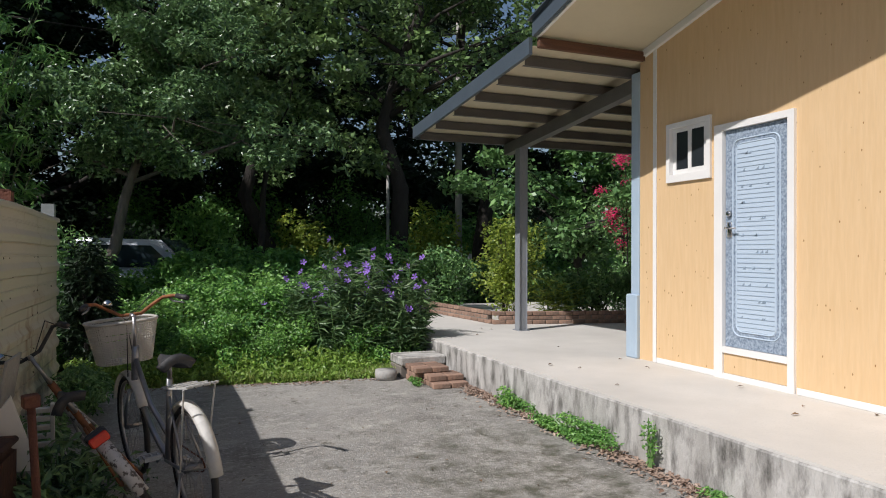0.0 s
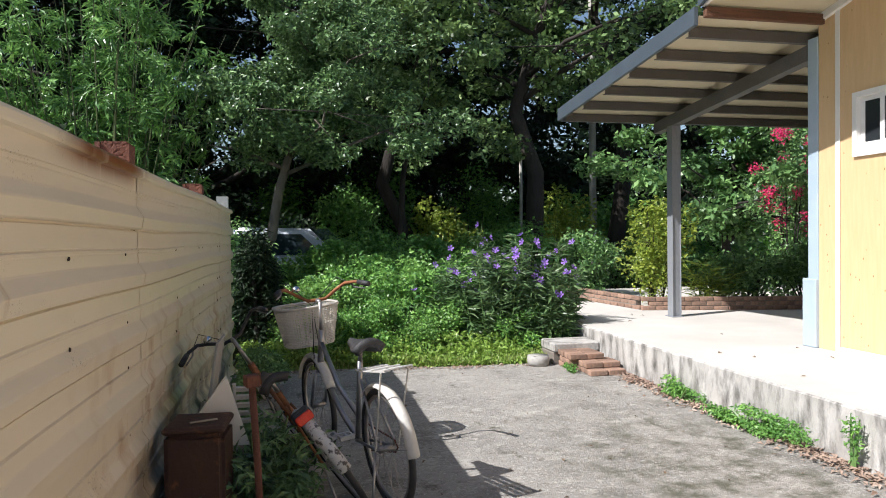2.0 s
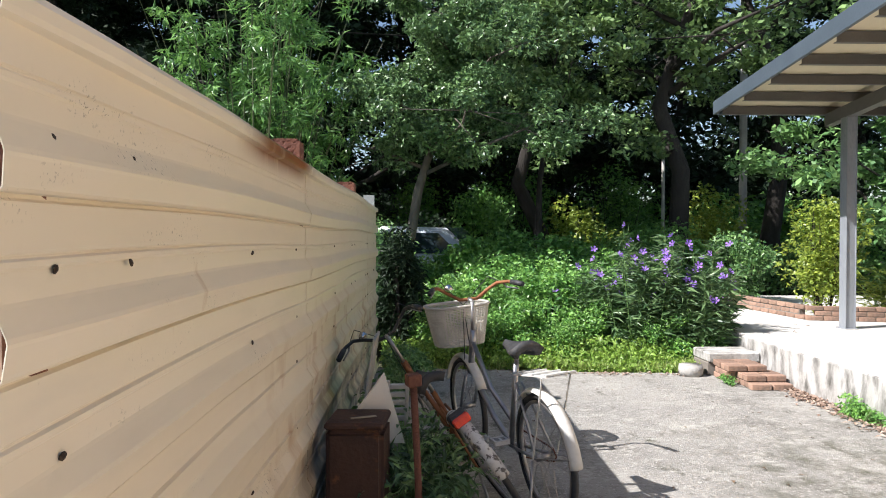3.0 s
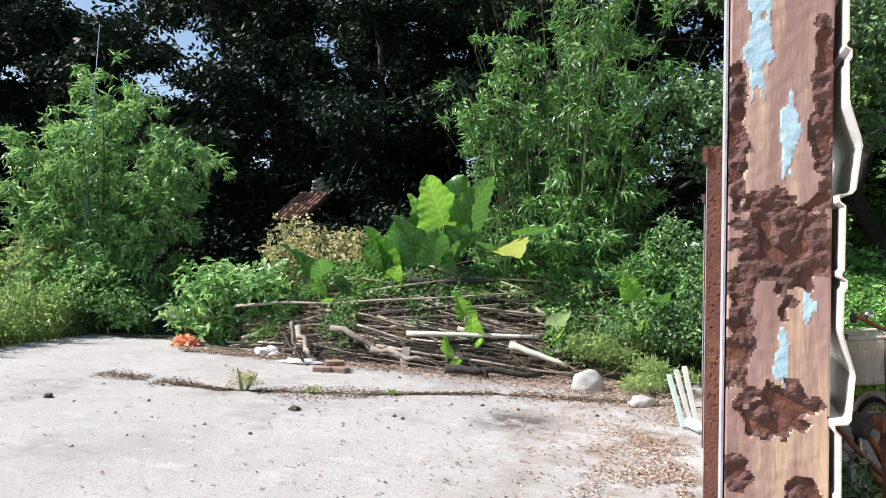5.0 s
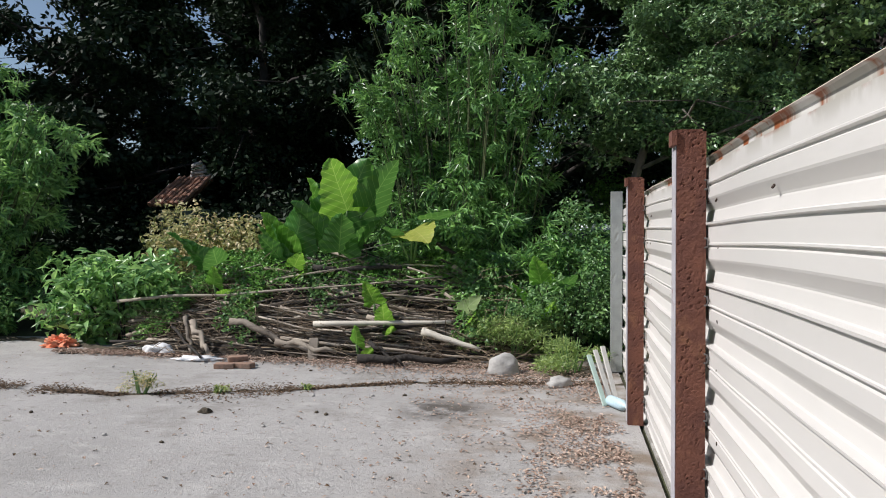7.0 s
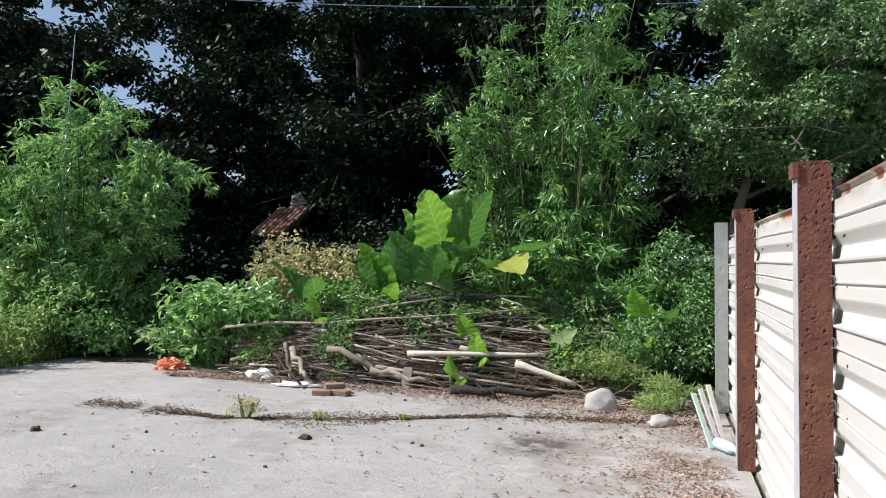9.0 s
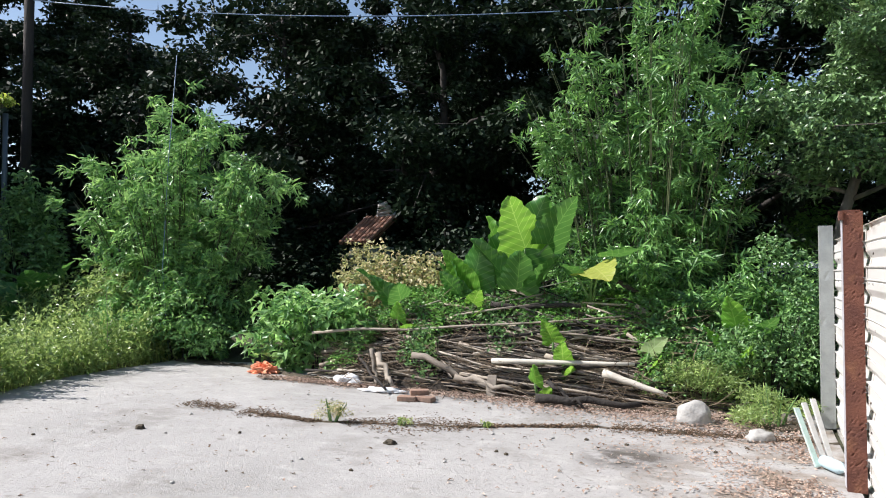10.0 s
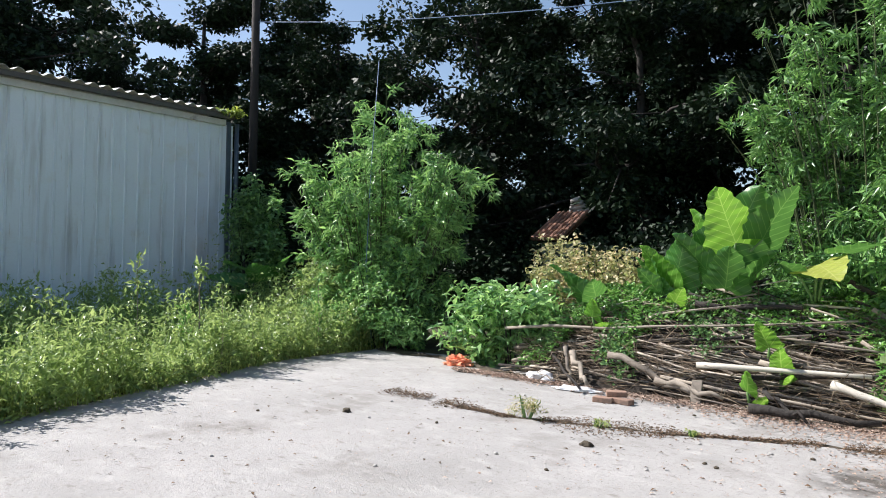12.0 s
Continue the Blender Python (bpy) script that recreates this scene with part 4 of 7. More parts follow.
def flaked_post(y, top, label):
    """The end post: smooth brown paint, deep pitted rust in patches, runs of tan rust and flakes of old blue paint."""
    x0, x1, w = -1.203, -1.084, 0.122
    rr = np.random.default_rng(77)
    pits = [(0.5, 1.545, 0.55, 0.07), (0.92, 1.72, 0.12, 0.16), (0.5, 1.345, 0.45, 0.035), (0.12, 1.43, 0.14, 0.07), (0.08, 1.68, 0.10, 0.1), (0.12, 1.255, 0.15, 0.025), (0.75, 1.22, 0.18, 0.035), (0.4, 1.12, 0.6, 0.05)]
    pits += [(rr.uniform(0, 1), rr.uniform(0.1, 1.08), rr.uniform(0.12, 0.45), rr.uniform(0.02, 0.06)) for _ in range(12)] + [(0.3, 2.0, 0.3, 0.05), (0.8, 2.15, 0.3, 0.08)]
    flakes = [(0.29, 1.83, 0.12, 0.085), (0.6, 1.69, 0.10, 0.05), (0.8, 1.48, 0.06, 0.032), (0.54, 1.41, 0.06, 0.038), (0.3, 0.93, 0.08, 0.05), (0.6, 0.6, 0.08, 0.06), (0.4, 0.3, 0.1, 0.04), (0.55, 2.1, 0.08, 0.05)]

    def near(lst, u, z, q):
        return max(1 - ((u - a) / c) ** 2 - ((z - b) / d) ** 2 for a, b, c, d in lst) + q

    def streak(p):
        return noise.noise((p.x * 110, 0.0, p.z * 22)) * 1.3 + noise.noise((p.x * 40, 3.0, p.z * 60)) * 0.7 - 0.1

    nu, nv = 46, 680
    v, f, ids = [], [], []
    for j in range(nv + 1):
        z = top * j / nv
        for i in range(nu + 1):
            u = i / nu
            p = Vector((x0 + (x1 - x0) * u, y, z))
            q = noise.noise(p * 26) * 0.9 + noise.noise(p * 70) * 0.8
            m = near(pits, u, z, q * 1.1)
            d = 0.0006 * noise.noise(p * 90)
            if m > 0:
                k = min(1.0, m * 2.2)
                d += 0.004 * k * noise.noise(p * 60) + 0.003 * k * noise.noise(p * 150) - k * max(0.0, 0.1 + noise.noise(p * 42 + Vector((5, 0, 0)))) * 0.013
            if near(flakes, u, z, streak(p)) > 0 and m <= 0:
                d += 0.0005
            if i in (0, nu):
                d = min(d, 0.0) - 0.001
            v.append((p.x, y - d, z))
    for j in range(nv):
        z = top * (j + 0.5) / nv
        for i in range(nu):
            u = (i + 0.5) / nu
            p = Vector((x0 + (x1 - x0) * u, y, z))
            q = noise.noise(p * 26) * 0.9 + noise.noise(p * 70) * 0.8
            a = j * (nu + 1) + i
            f.append((a, a + 1, a + nu + 2, a + nu + 1))
            ids.append(1 if near(pits, u, z, q * 1.1) > 0 else 2 if near(flakes, u, z, streak(p)) > 0 else 0)
    me = arrays_mesh("post", v, f, RUST_FLAKE)
    me.materials.append(RUST_PIT)
    me.materials.append(FLAKE_BLUE)
    me.polygons.foreach_set("material_index", ids)
    ob = new("post", me)
    ob.parent, ob["label"] = fence, label
    bm = bm_new()
    add_box(bm, (x0 + 0.001, y + 0.004, 0), (x1 - 0.001, y + w, top))
    part("post_body", bm, RUST, ob)
    return ob


POSTS = ((1.13, 2.3, RUST_FLAKE, (30, 420)), (3.46, 2.02, RUST, (20, 260)), (5.98, 2.02, RUST, (10, 120)), (8.2, 2.06, GALV, (4, 40)))
for k, (y, top, mt, fine) in enumerate(POSTS):
    p = flaked_post(y, top, "rusted post with pale blue paint flakes") if k == 0 else rust_post(y, top, mt, k + 2, fine, label=("pitted rust-red steel post", "pitted rust-red steel post", "grey galvanised post")[k - 1])
    if k < 3:
        sx = -1.212 if y > 2 else -1.203
        # strip on the outer face; sunlight there is put into its pale colour
        box_part('paint_strip', (sx - 0.0045, y + 0.006, 0.02), (sx - 0.0018, y + 0.118, top - 0.03), STRIP_PALE, p, 'pale strip of worn paint with sunlight put into its colour', 0)
    if k in (1, 2):
        bm = bm_new()
        add_box(bm, (-1.235, y - 0.012, top - 0.06), (-1.213, y + 0.09, top + 0.006))
        add_box(bm, (-1.213, y + 0.01, top + 0.001), (-1.10, y + 0.11, top + 0.012))
        part("cap", bm, RUST, p, "bent rusty cap plate")
    bm = bm_new()
    for i in range(7):
        z = 0.22 + i * 0.26
        add_tube(bm, [(-1.092, y - 0.006, z + 0.02), (-1.084, y - 0.018, z + 0.02), (-1.08, y - 0.022, z), (-1.083, y - 0.018, z - 0.018), (-1.092, y - 0.004, z - 0.022)], 0.0045, 6)
        if k in (1, 2):
            ob = part("hook_bolt", bm, DARK_STEEL, p)
            bm = bm_new()
    bm.free()
# screws and small holes on the yard side
screw = bm_new()
add_tube(screw, [(0, 0, 0), (0.004, 0, 0), (0.006, 0, 0)], [0.0085, 0.008, 0.003], 7)
screw_me = mesh_of("screw", screw, HOLE)
rr = np.random.default_rng(8)
for y in (1.27, 1.55, 2.5, 3.3, 3.52, 4.6, 5.6, 5.85, 6.9, 7.1, 7.9):
    for i in range(7):
        if rr.random() < 0.68:
            ob = new("screw", screw_me)
            ob.parent = fence
            z = FENCE_TOP - 0.165 - 0.26 * i + (0.0 if i % 2 else -0.05)
            ob.location = (FX + 0.012, y + rr.normal() * 0.02, z)
            ob.rotation_euler = (rr.normal() * 0.3, rr.normal() * 0.2, rr.normal() * 0.2)

# ---- shed ----
shed = thing("shed", "pale blue corrugated metal shed with a rusty eave", "shed")
SX, SY = -18.2, 10.2


def shed_wall(name, length, height, m):
    """A ribbed sheet wall along +x of its own frame."""
    v, f = [], []
    x, k = 0.0, 0
    prof = []
    while x < length:
        prof += [(x, 0), (x + 0.25, 0), (x + 0.258, 0.020), (x + 0.300, 0.020), (x + 0.312, 0)]
        x += 0.312
    for px, d in prof:
        v += [(px, -d, 0), (px, -d, height)]
    f = [(2 * i, 2 * i + 2, 2 * i + 3, 2 * i + 1) for i in range(len(prof) - 1)]
    me = arrays_mesh(name, v, f, SHED)
    ob = new(name, me)
    ob.parent, ob.matrix_world = shed, m
    so = ob.modifiers.new("thick", "SOLIDIFY")
    so.thickness, so.offset = 0.006, 0
    return ob


shed_wall("wall", 16, 5.30, pose(SX, SY - 16.02, 0, 0, 0, 90))
shed_wall("end_wall", 7, 5.30, pose(SX - 0.06, SY, 0, 0, 0, 180))
for k in range(2):
    box_part("eave_board", (SX + 0.03, SY - 16 + k * 8, 5.26), (SX + 0.09, SY - 8.05 + k * 8, 5.42), WHITE_DIRTY, shed, "peeling white eave board", 0.01, pose(0, 0, 0, 0, 0, 0))
bm = bm_new()
v, f = [], []
n = 520
for i in range(n):
    y = SY - 16.3 + 16.5 * i / (n - 1)
    d = 0.04 * math.sin(2 * math.pi * y / 0.3)
    v += [(SX + 0.28, y, 5.60 + d), (SX - 7, y, 6.5 + d)]
f = [(2 * i, 2 * i + 1, 2 * i + 3, 2 * i + 2) for i in range(n - 1)]
bm.free()
ob = new("roof_sheet", arrays_mesh("roof_sheet", v, f, SHED_ROOF))
ob.parent = shed
ob.modifiers.new("thick", "SOLIDIFY").thickness = 0.006
box_part("purlin", (SX + 0.1, SY - 16.2, 5.44), (SX + 0.2, SY + 0.15, 5.555), DARK_STEEL, shed, "dark rusted eave purlin", 0.006)
box_part("corner_post", (SX - 0.05, SY + 0.012, 0), (SX + 0.05, SY + 0.13, 5.38), GREY_STEEL, shed, "blue-grey corner post", 0.008)
bm = bm_new()
add_tube(bm, [(SX + 0.12, SY + 0.25, 5.35), (SX + 0.12, SY + 0.26, 3.6), (SX + 0.12, SY + 0.26, 0.0)], 0.06, 10)
part("downpipe", bm, GREY_STEEL, shed, "blue-grey downpipe", True)
# ---- plants ----
OY = 0.2


def mound_z(x, y):
    """Height of the brush heap's earth core."""
    along = max(0.0, min(1.0, (x + 8.2) / 1.2)) * max(0.0, min(1.0, (-1.9 - x) / 1.0))
    front = 8.45 + 0.12 * math.sin(x * 1.3)
    up = max(0.0, min(1.0, (y - front) / 1.5))
    back = max(0.0, min(1.0, (12.0 - y) / 1.2))
    return -0.04 + (1.18 * up ** 0.85 + 0.08 * noise.noise((x * 1.7, y * 1.7, 3.0)) * up) * along * back


def leaf_cloud(name, pos, length, width, material, rng, parent=None, droop=0.4, up=0.5, simple=False, axis=None, label=""):
    if simple:
        n = len(pos)
        if axis is None:
            axis = rng.normal(size=(n, 3))
            axis[:, 2] = axis[:, 2] * 0.6 - droop
        axis = axis / np.linalg.norm(axis, axis=1, keepdims=True)
        nrm = rng.normal(size=(n, 3)) * (1 - up) + np.array((0, 0, up))
        side = np.cross(axis, nrm)
        side /= np.linalg.norm(side, axis=1, keepdims=True) + 1e-9
        ln = (length * rng.uniform(0.6, 1.3, n))[:, None]
        wd = (width * rng.uniform(0.7, 1.2, n))[:, None]
        mid = pos + axis * ln * 0.45
        v = np.stack((pos, mid + side * wd * 0.5, pos + axis * ln, mid - side * wd * 0.5), axis=1).reshape(-1, 3)
        b = np.arange(n)[:, None] * 4
        f = np.concatenate((b + np.array([[0, 1, 2]]), b + np.array([[0, 2, 3]])), axis=1).reshape(-1, 3)
        me = arrays_mesh(name, v, f, material)
    else:
        me = leaves_mesh(name, pos, length, width, material, rng, droop, up, axis=axis)
    ob = new(name, me)
    ob.parent = parent
    if label:
        ob["label"] = label
    return ob


def tree(label, seed, base, height, r0, reach, leaf, n_each, material, spread, first=0.35, limbs=9, lean=(0, 0), simple=True, drape=0.4, category="tree", name="tree", bark=None):
    """A trunk with limbs and twigs, and leaves in uneven clumps round the twig ends."""
    rng = np.random.default_rng(seed)
    t = thing(name, label, category)
    bm = bm_new()
    top = (lean[0], lean[1], height * 0.85)
    tips = []
    n = 8
    line = [Vector((lean[0] * (i / (n - 1)) ** 1.3, lean[1] * (i / (n - 1)) ** 1.3, height * 0.85 * i / (n - 1)))
            + Vector((rng.normal(), rng.normal(), 0)) * 0.035 * height * (0 if i == 0 else 0.6) for i in range(n)]
    add_tube(bm, line, [r0 * (1.3 if i == 0 else 1 - 0.8 * i / (n - 1)) for i in range(n)], 9)
    tips.append(line[-1])
    for k in range(limbs):
        u = first + (0.97 - first) * (k + rng.uniform(0, 0.8)) / limbs
        x = u * (n - 1)
        i = min(int(x), n - 2)
        s = line[i].lerp(line[i + 1], x - i)
        a = 2.4 * k + rng.uniform(-0.5, 0.5)
        l = reach * rng.uniform(0.65, 1.1) * (1.1 - 0.45 * (u - first) / (1 - first))
        e = s + Vector((math.cos(a) * l, math.sin(a) * l, l * rng.uniform(0.15, 0.7)))
        m1 = s.lerp(e, 0.5) + Vector((rng.normal() * 0.12 * l, rng.normal() * 0.12 * l, 0.05 * l))
        r = max(0.012, r0 * (1 - 0.8 * u) * 0.5)
        add_tube(bm, [s, m1, e], [r, r * 0.65, r * 0.2], 6)
        tips += [e, s.lerp(m1, 0.6)]
        for q in range(4):
            st = s.lerp(e, rng.uniform(0.35, 0.95))
            e2 = st + Vector((rng.normal(), rng.normal(), rng.normal() * 0.55 + 0.1)) * l * 0.38
            add_tube(bm, [st, e2], [r * 0.35, r * 0.1], 4)
            tips += [e2]
    part("trunk", bm, bark or BARK, t, "", True)
    tips = np.array([tuple(p) for p in tips])
    pos = []
    for p in tips:
        k = int(n_each * rng.choice((0.25, 0.8, 1.3, 1.7)))
        d = rng.normal(size=(k, 3))
        d /= np.linalg.norm(d, axis=1, keepdims=True)
        pos.append(p + d * (rng.uniform(0.15, 1, (k, 1)) ** 0.6) * spread * np.array((1, 1, 0.55)) * rng.uniform(0.55, 1.15))
    leaf_cloud("crown", np.concatenate(pos), leaf[0], leaf[1], material, rng, t, drape, 0.55, simple)
    t.matrix_world = pose(*base)
    return t


def place(proto, x, y, z=0.0, turn=0.0, size=1.0, label=""):
    c = copy_thing(proto, pose(x, y, z, 0, 0, turn) @ Matrix.Diagonal((size, size, size, 1)))
    if label:
        c["label"] = label
    return c


# large trees behind the yards; their near-black leaf colour carries the shade
BIG = [tree("tall broadleaf tree behind the yard, shade put into its leaves", 11, (-15.5, 17.5, 0), 11.5, 0.24, 3.6, (0.21, 0.11), 430, LEAF_SHADED, 0.95, 0.16, 13),
       tree("tall broadleaf tree behind the yard, shade put into its leaves", 12, (-10.2, 18.2, 0), 12.5, 0.22, 3.5, (0.20, 0.10), 430, LEAF_SHADED, 0.95, 0.14, 13),
       tree("tall tree with a dark trunk, shade put into its leaves", 13, (-4.8, 17.4, 0), 12.0, 0.26, 3.7, (0.21, 0.11), 430, LEAF_SHADED, 1.0, 0.16, 13)]
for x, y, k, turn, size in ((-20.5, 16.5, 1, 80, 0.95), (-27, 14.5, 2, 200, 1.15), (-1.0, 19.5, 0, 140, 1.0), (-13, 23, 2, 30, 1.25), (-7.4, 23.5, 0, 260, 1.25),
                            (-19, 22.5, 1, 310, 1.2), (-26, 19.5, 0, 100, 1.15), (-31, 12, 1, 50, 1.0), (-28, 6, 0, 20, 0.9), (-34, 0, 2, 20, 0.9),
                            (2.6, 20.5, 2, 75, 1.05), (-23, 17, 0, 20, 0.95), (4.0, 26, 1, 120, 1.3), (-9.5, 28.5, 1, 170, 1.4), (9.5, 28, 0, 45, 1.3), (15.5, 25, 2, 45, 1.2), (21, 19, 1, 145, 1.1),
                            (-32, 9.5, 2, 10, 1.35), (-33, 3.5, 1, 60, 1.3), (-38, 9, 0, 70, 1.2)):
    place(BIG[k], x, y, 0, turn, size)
# undergrowth below them, with the canopy's shade put into its leaf colour
def bush(label, seed, base, size, leaf, n, material, name="shrub", stems=9, simple=False, droop=0.3, lumps=22, category="shrub", extra=None, shell=0.3):
    rng = np.random.default_rng(seed)
    t = thing(name, label, category)
    bm = bm_new()
    for k in range(stems):
        a = rng.uniform(0, 2 * math.pi)
        q = rng.uniform(0.2, 0.8)
        e = Vector((math.cos(a) * size[0] * q, math.sin(a) * size[1] * q, size[2] * rng.uniform(0.6, 0.95)))
        s = Vector((math.cos(a) * size[0] * 0.15, math.sin(a) * size[1] * 0.15, 0))
        add_tube(bm, [s, s.lerp(e, 0.5) + Vector((0, 0, 0.08 * size[2])), e], [0.014, 0.01, 0.004], 5)
    tagged(part("branchwork", bm, STALK if name == "weeds" else BARK, t), kind="stuff")
    pos = blob_points(n, (0, 0, size[2] * 0.52), (size[0], size[1], size[2] * 0.56), rng, lumps, shell, 0.5)
    pos[:, 2] = np.abs(pos[:, 2])
    leaf_cloud("foliage", pos, leaf[0], leaf[1], material, rng, t, droop, 0.55, simple)
    t.matrix_world = pose(*base)
    return t


UNDER = bush("leafy undergrowth below the trees, shade put into its leaves", 31, (-14, 14.6, 0), (2.2, 1.2, 2.6), (0.16, 0.08), 5200, LEAF_SHADED, simple=True)
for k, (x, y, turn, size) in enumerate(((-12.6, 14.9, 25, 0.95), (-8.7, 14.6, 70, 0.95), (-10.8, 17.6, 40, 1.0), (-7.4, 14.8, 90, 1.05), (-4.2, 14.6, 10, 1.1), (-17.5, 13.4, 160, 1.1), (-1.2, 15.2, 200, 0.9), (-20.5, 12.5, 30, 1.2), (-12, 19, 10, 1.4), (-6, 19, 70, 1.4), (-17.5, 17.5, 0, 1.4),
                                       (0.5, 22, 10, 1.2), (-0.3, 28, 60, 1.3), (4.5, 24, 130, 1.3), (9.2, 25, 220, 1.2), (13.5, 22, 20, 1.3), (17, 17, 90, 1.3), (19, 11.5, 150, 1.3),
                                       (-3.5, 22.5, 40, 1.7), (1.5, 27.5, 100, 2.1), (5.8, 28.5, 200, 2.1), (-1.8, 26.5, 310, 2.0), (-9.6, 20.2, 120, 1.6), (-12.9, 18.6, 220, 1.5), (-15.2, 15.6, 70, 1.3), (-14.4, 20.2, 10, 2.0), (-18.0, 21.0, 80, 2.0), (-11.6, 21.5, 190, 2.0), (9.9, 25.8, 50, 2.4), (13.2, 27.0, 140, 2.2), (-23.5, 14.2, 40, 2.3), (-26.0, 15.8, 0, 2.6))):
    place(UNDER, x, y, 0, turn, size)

# bamboo-like thickets
def bamboo(label, seed, base, size, n, culms=26, leaf=(0.22, 0.042), name="bamboo_clump", material=None):
    """Thin culms that arch outward, with sprays of narrow leaves."""
    rng = np.random.default_rng(seed)
    t = thing(name, label, "bamboo")
    bm = bm_new()
    sprays, ways = [], []
    for k in range(culms):
        a = rng.uniform(0, 2 * math.pi)
        q = math.sqrt(rng.uniform(0, 1))
        s = Vector((math.cos(a) * size[0] * 0.45 * q, math.sin(a) * size[1] * 0.45 * q, 0))
        h = size[2] * (1.05 - 0.42 * q) * rng.uniform(0.8, 1.05)
        o = Vector((math.cos(a) * size[0] * 0.62 * q, math.sin(a) * size[1] * 0.62 * q, 0))
        pts = [s + o * (u ** 1.8) + Vector((0, 0, h * (u - 0.12 * u ** 3))) for u in (0, 0.25, 0.5, 0.75, 1.0)]
        add_tube(bm, pts, [0.018, 0.016, 0.012, 0.008, 0.003], 5)
        m = 10
        for j in range(m):
            u = 0.06 + 0.94 * (j / m)
            x = u * 4
            i = min(int(x), 3)
            p = pts[i].lerp(pts[i + 1], x - i)
            b = rng.uniform(0, 2 * math.pi)
            d = Vector((math.cos(b), math.sin(b), rng.uniform(-0.25, 0.5)))
            ln = rng.uniform(0.2, 0.85) * (1.1 - 0.5 * u)
            sprays.append(tuple(p + d * ln))
            ways.append(tuple(d))
    tagged(part("cane_growth", bm, CULM, t), kind="stuff")
    sprays, ways = np.array(sprays), np.array(ways)
    k = rng.integers(0, len(sprays), n)
    back = rng.uniform(0, 1, (n, 1))
    pos = sprays[k] - ways[k] * back * 0.22 + rng.normal(size=(n, 3)) * 0.04
    axis = ways[k] * 0.7 + rng.normal(size=(n, 3)) * 0.55 + np.array((0, 0, -0.4))
    pos[:, 2] = np.abs(pos[:, 2])
    leaf_cloud("foliage", pos, leaf[0], leaf[1], material or LEAF_BAMBOO, rng, t, axis=axis)
    t.matrix_world = pose(*base)
    return t


bamboo("dense leafy bamboo thicket beside the shed", 41, (-12.35, 10.2 + OY, 0), (2.7, 1.8, 6.5), 23000, 64, (0.20, 0.052), material=LEAF_THICKET)
bamboo("tall dense bamboo thicket behind the brush pile", 42, (-3.45, 11.9 + OY, 0), (2.3, 1.7, 8.8), 22000, 74, (0.21, 0.044))
bamboo("leafy bamboo shoots at the yard edge", 44, (-3.4, 10.7 + OY, 0), (1.3, 0.8, 3.0), 9000, 22)
bamboo("leafy bamboo shoots at the yard edge", 45, (-1.9, 10.4 + OY, 0), (1.2, 0.9, 2.2), 8000, 18)
bush("low weedy shrub below the bamboo", 46, (-13.5, 9.3 + OY, 0), (1.6, 0.9, 1.7), (0.13, 0.045), 4200, LEAF_WEED)
bush("low weedy shrub below the bamboo", 47, (-11.4, 9.3 + OY, 0), (1.5, 0.8, 1.7), (0.14, 0.05), 4200, LEAF_THICKET)
bush("low weedy shrub below the bamboo", 56, (-12.3, 8.9 + OY, 0), (1.1, 0.6, 1.0), (0.09, 0.03), 3600, LEAF_THICKET)
bush("dark leafy shrub beside the shed", 48, (-16.3, 9.9, 0), (0.95, 0.8, 3.5), (0.15, 0.08), 3400, LEAF_MID)
bush("yellow-green creeper on the corner of the shed eave", 57, (-18.0, 10.2, 5.52), (0.4, 0.4, 0.22), (0.13, 0.06), 260, LEAF_YELLOW, "creeper_tuft", 3, category="creeper", lumps=8)
bush("broad-leaved green shrub against the brush pile", 49, (-8.2, 9.15 + OY, 0), (1.5, 0.7, 1.3), (0.20, 0.08), 2600, LEAF_THICKET, droop=0.15)
bush("dry tan and green shrub above the brush pile", 50, (-7.3, 10.2 + OY, 0.3), (1.5, 0.65, 1.75), (0.10, 0.06), 4800, LEAF_DRY)
bush("creeping vines over the brush pile", 51, (-5.2, 9.75 + OY, 0.4), (3.0, 0.6, 0.85), (0.07, 0.05), 7500, LEAF_LIGHT, "vines", 6, category="vine")
bush("weedy shrub beside the fence end", 52, (-1.75, 8.9 + OY, 0), (0.75, 0.7, 1.15), (0.08, 0.035), 3600, LEAF_MID)
bush("feathery green weeds beside the brush pile", 53, (-2.4, 8.6 + OY, 0), (0.8, 0.45, 0.55), (0.075, 0.016), 3600, LEAF_WEED, "weeds", category="weeds")
bush("low leafy weeds beside the fence", 54, (-1.65, 7.9 + OY, 0), (0.5, 0.6, 0.42), (0.085, 0.014), 1500, LEAF_WEED, "weeds", category="weeds", lumps=7, droop=-0.4)
bush("leafy green shrub at the end of the fence", 55, (-1.5, 9.9 + OY, 0), (0.9, 0.8, 1.9), (0.09, 0.045), 4200, LEAF_MID)


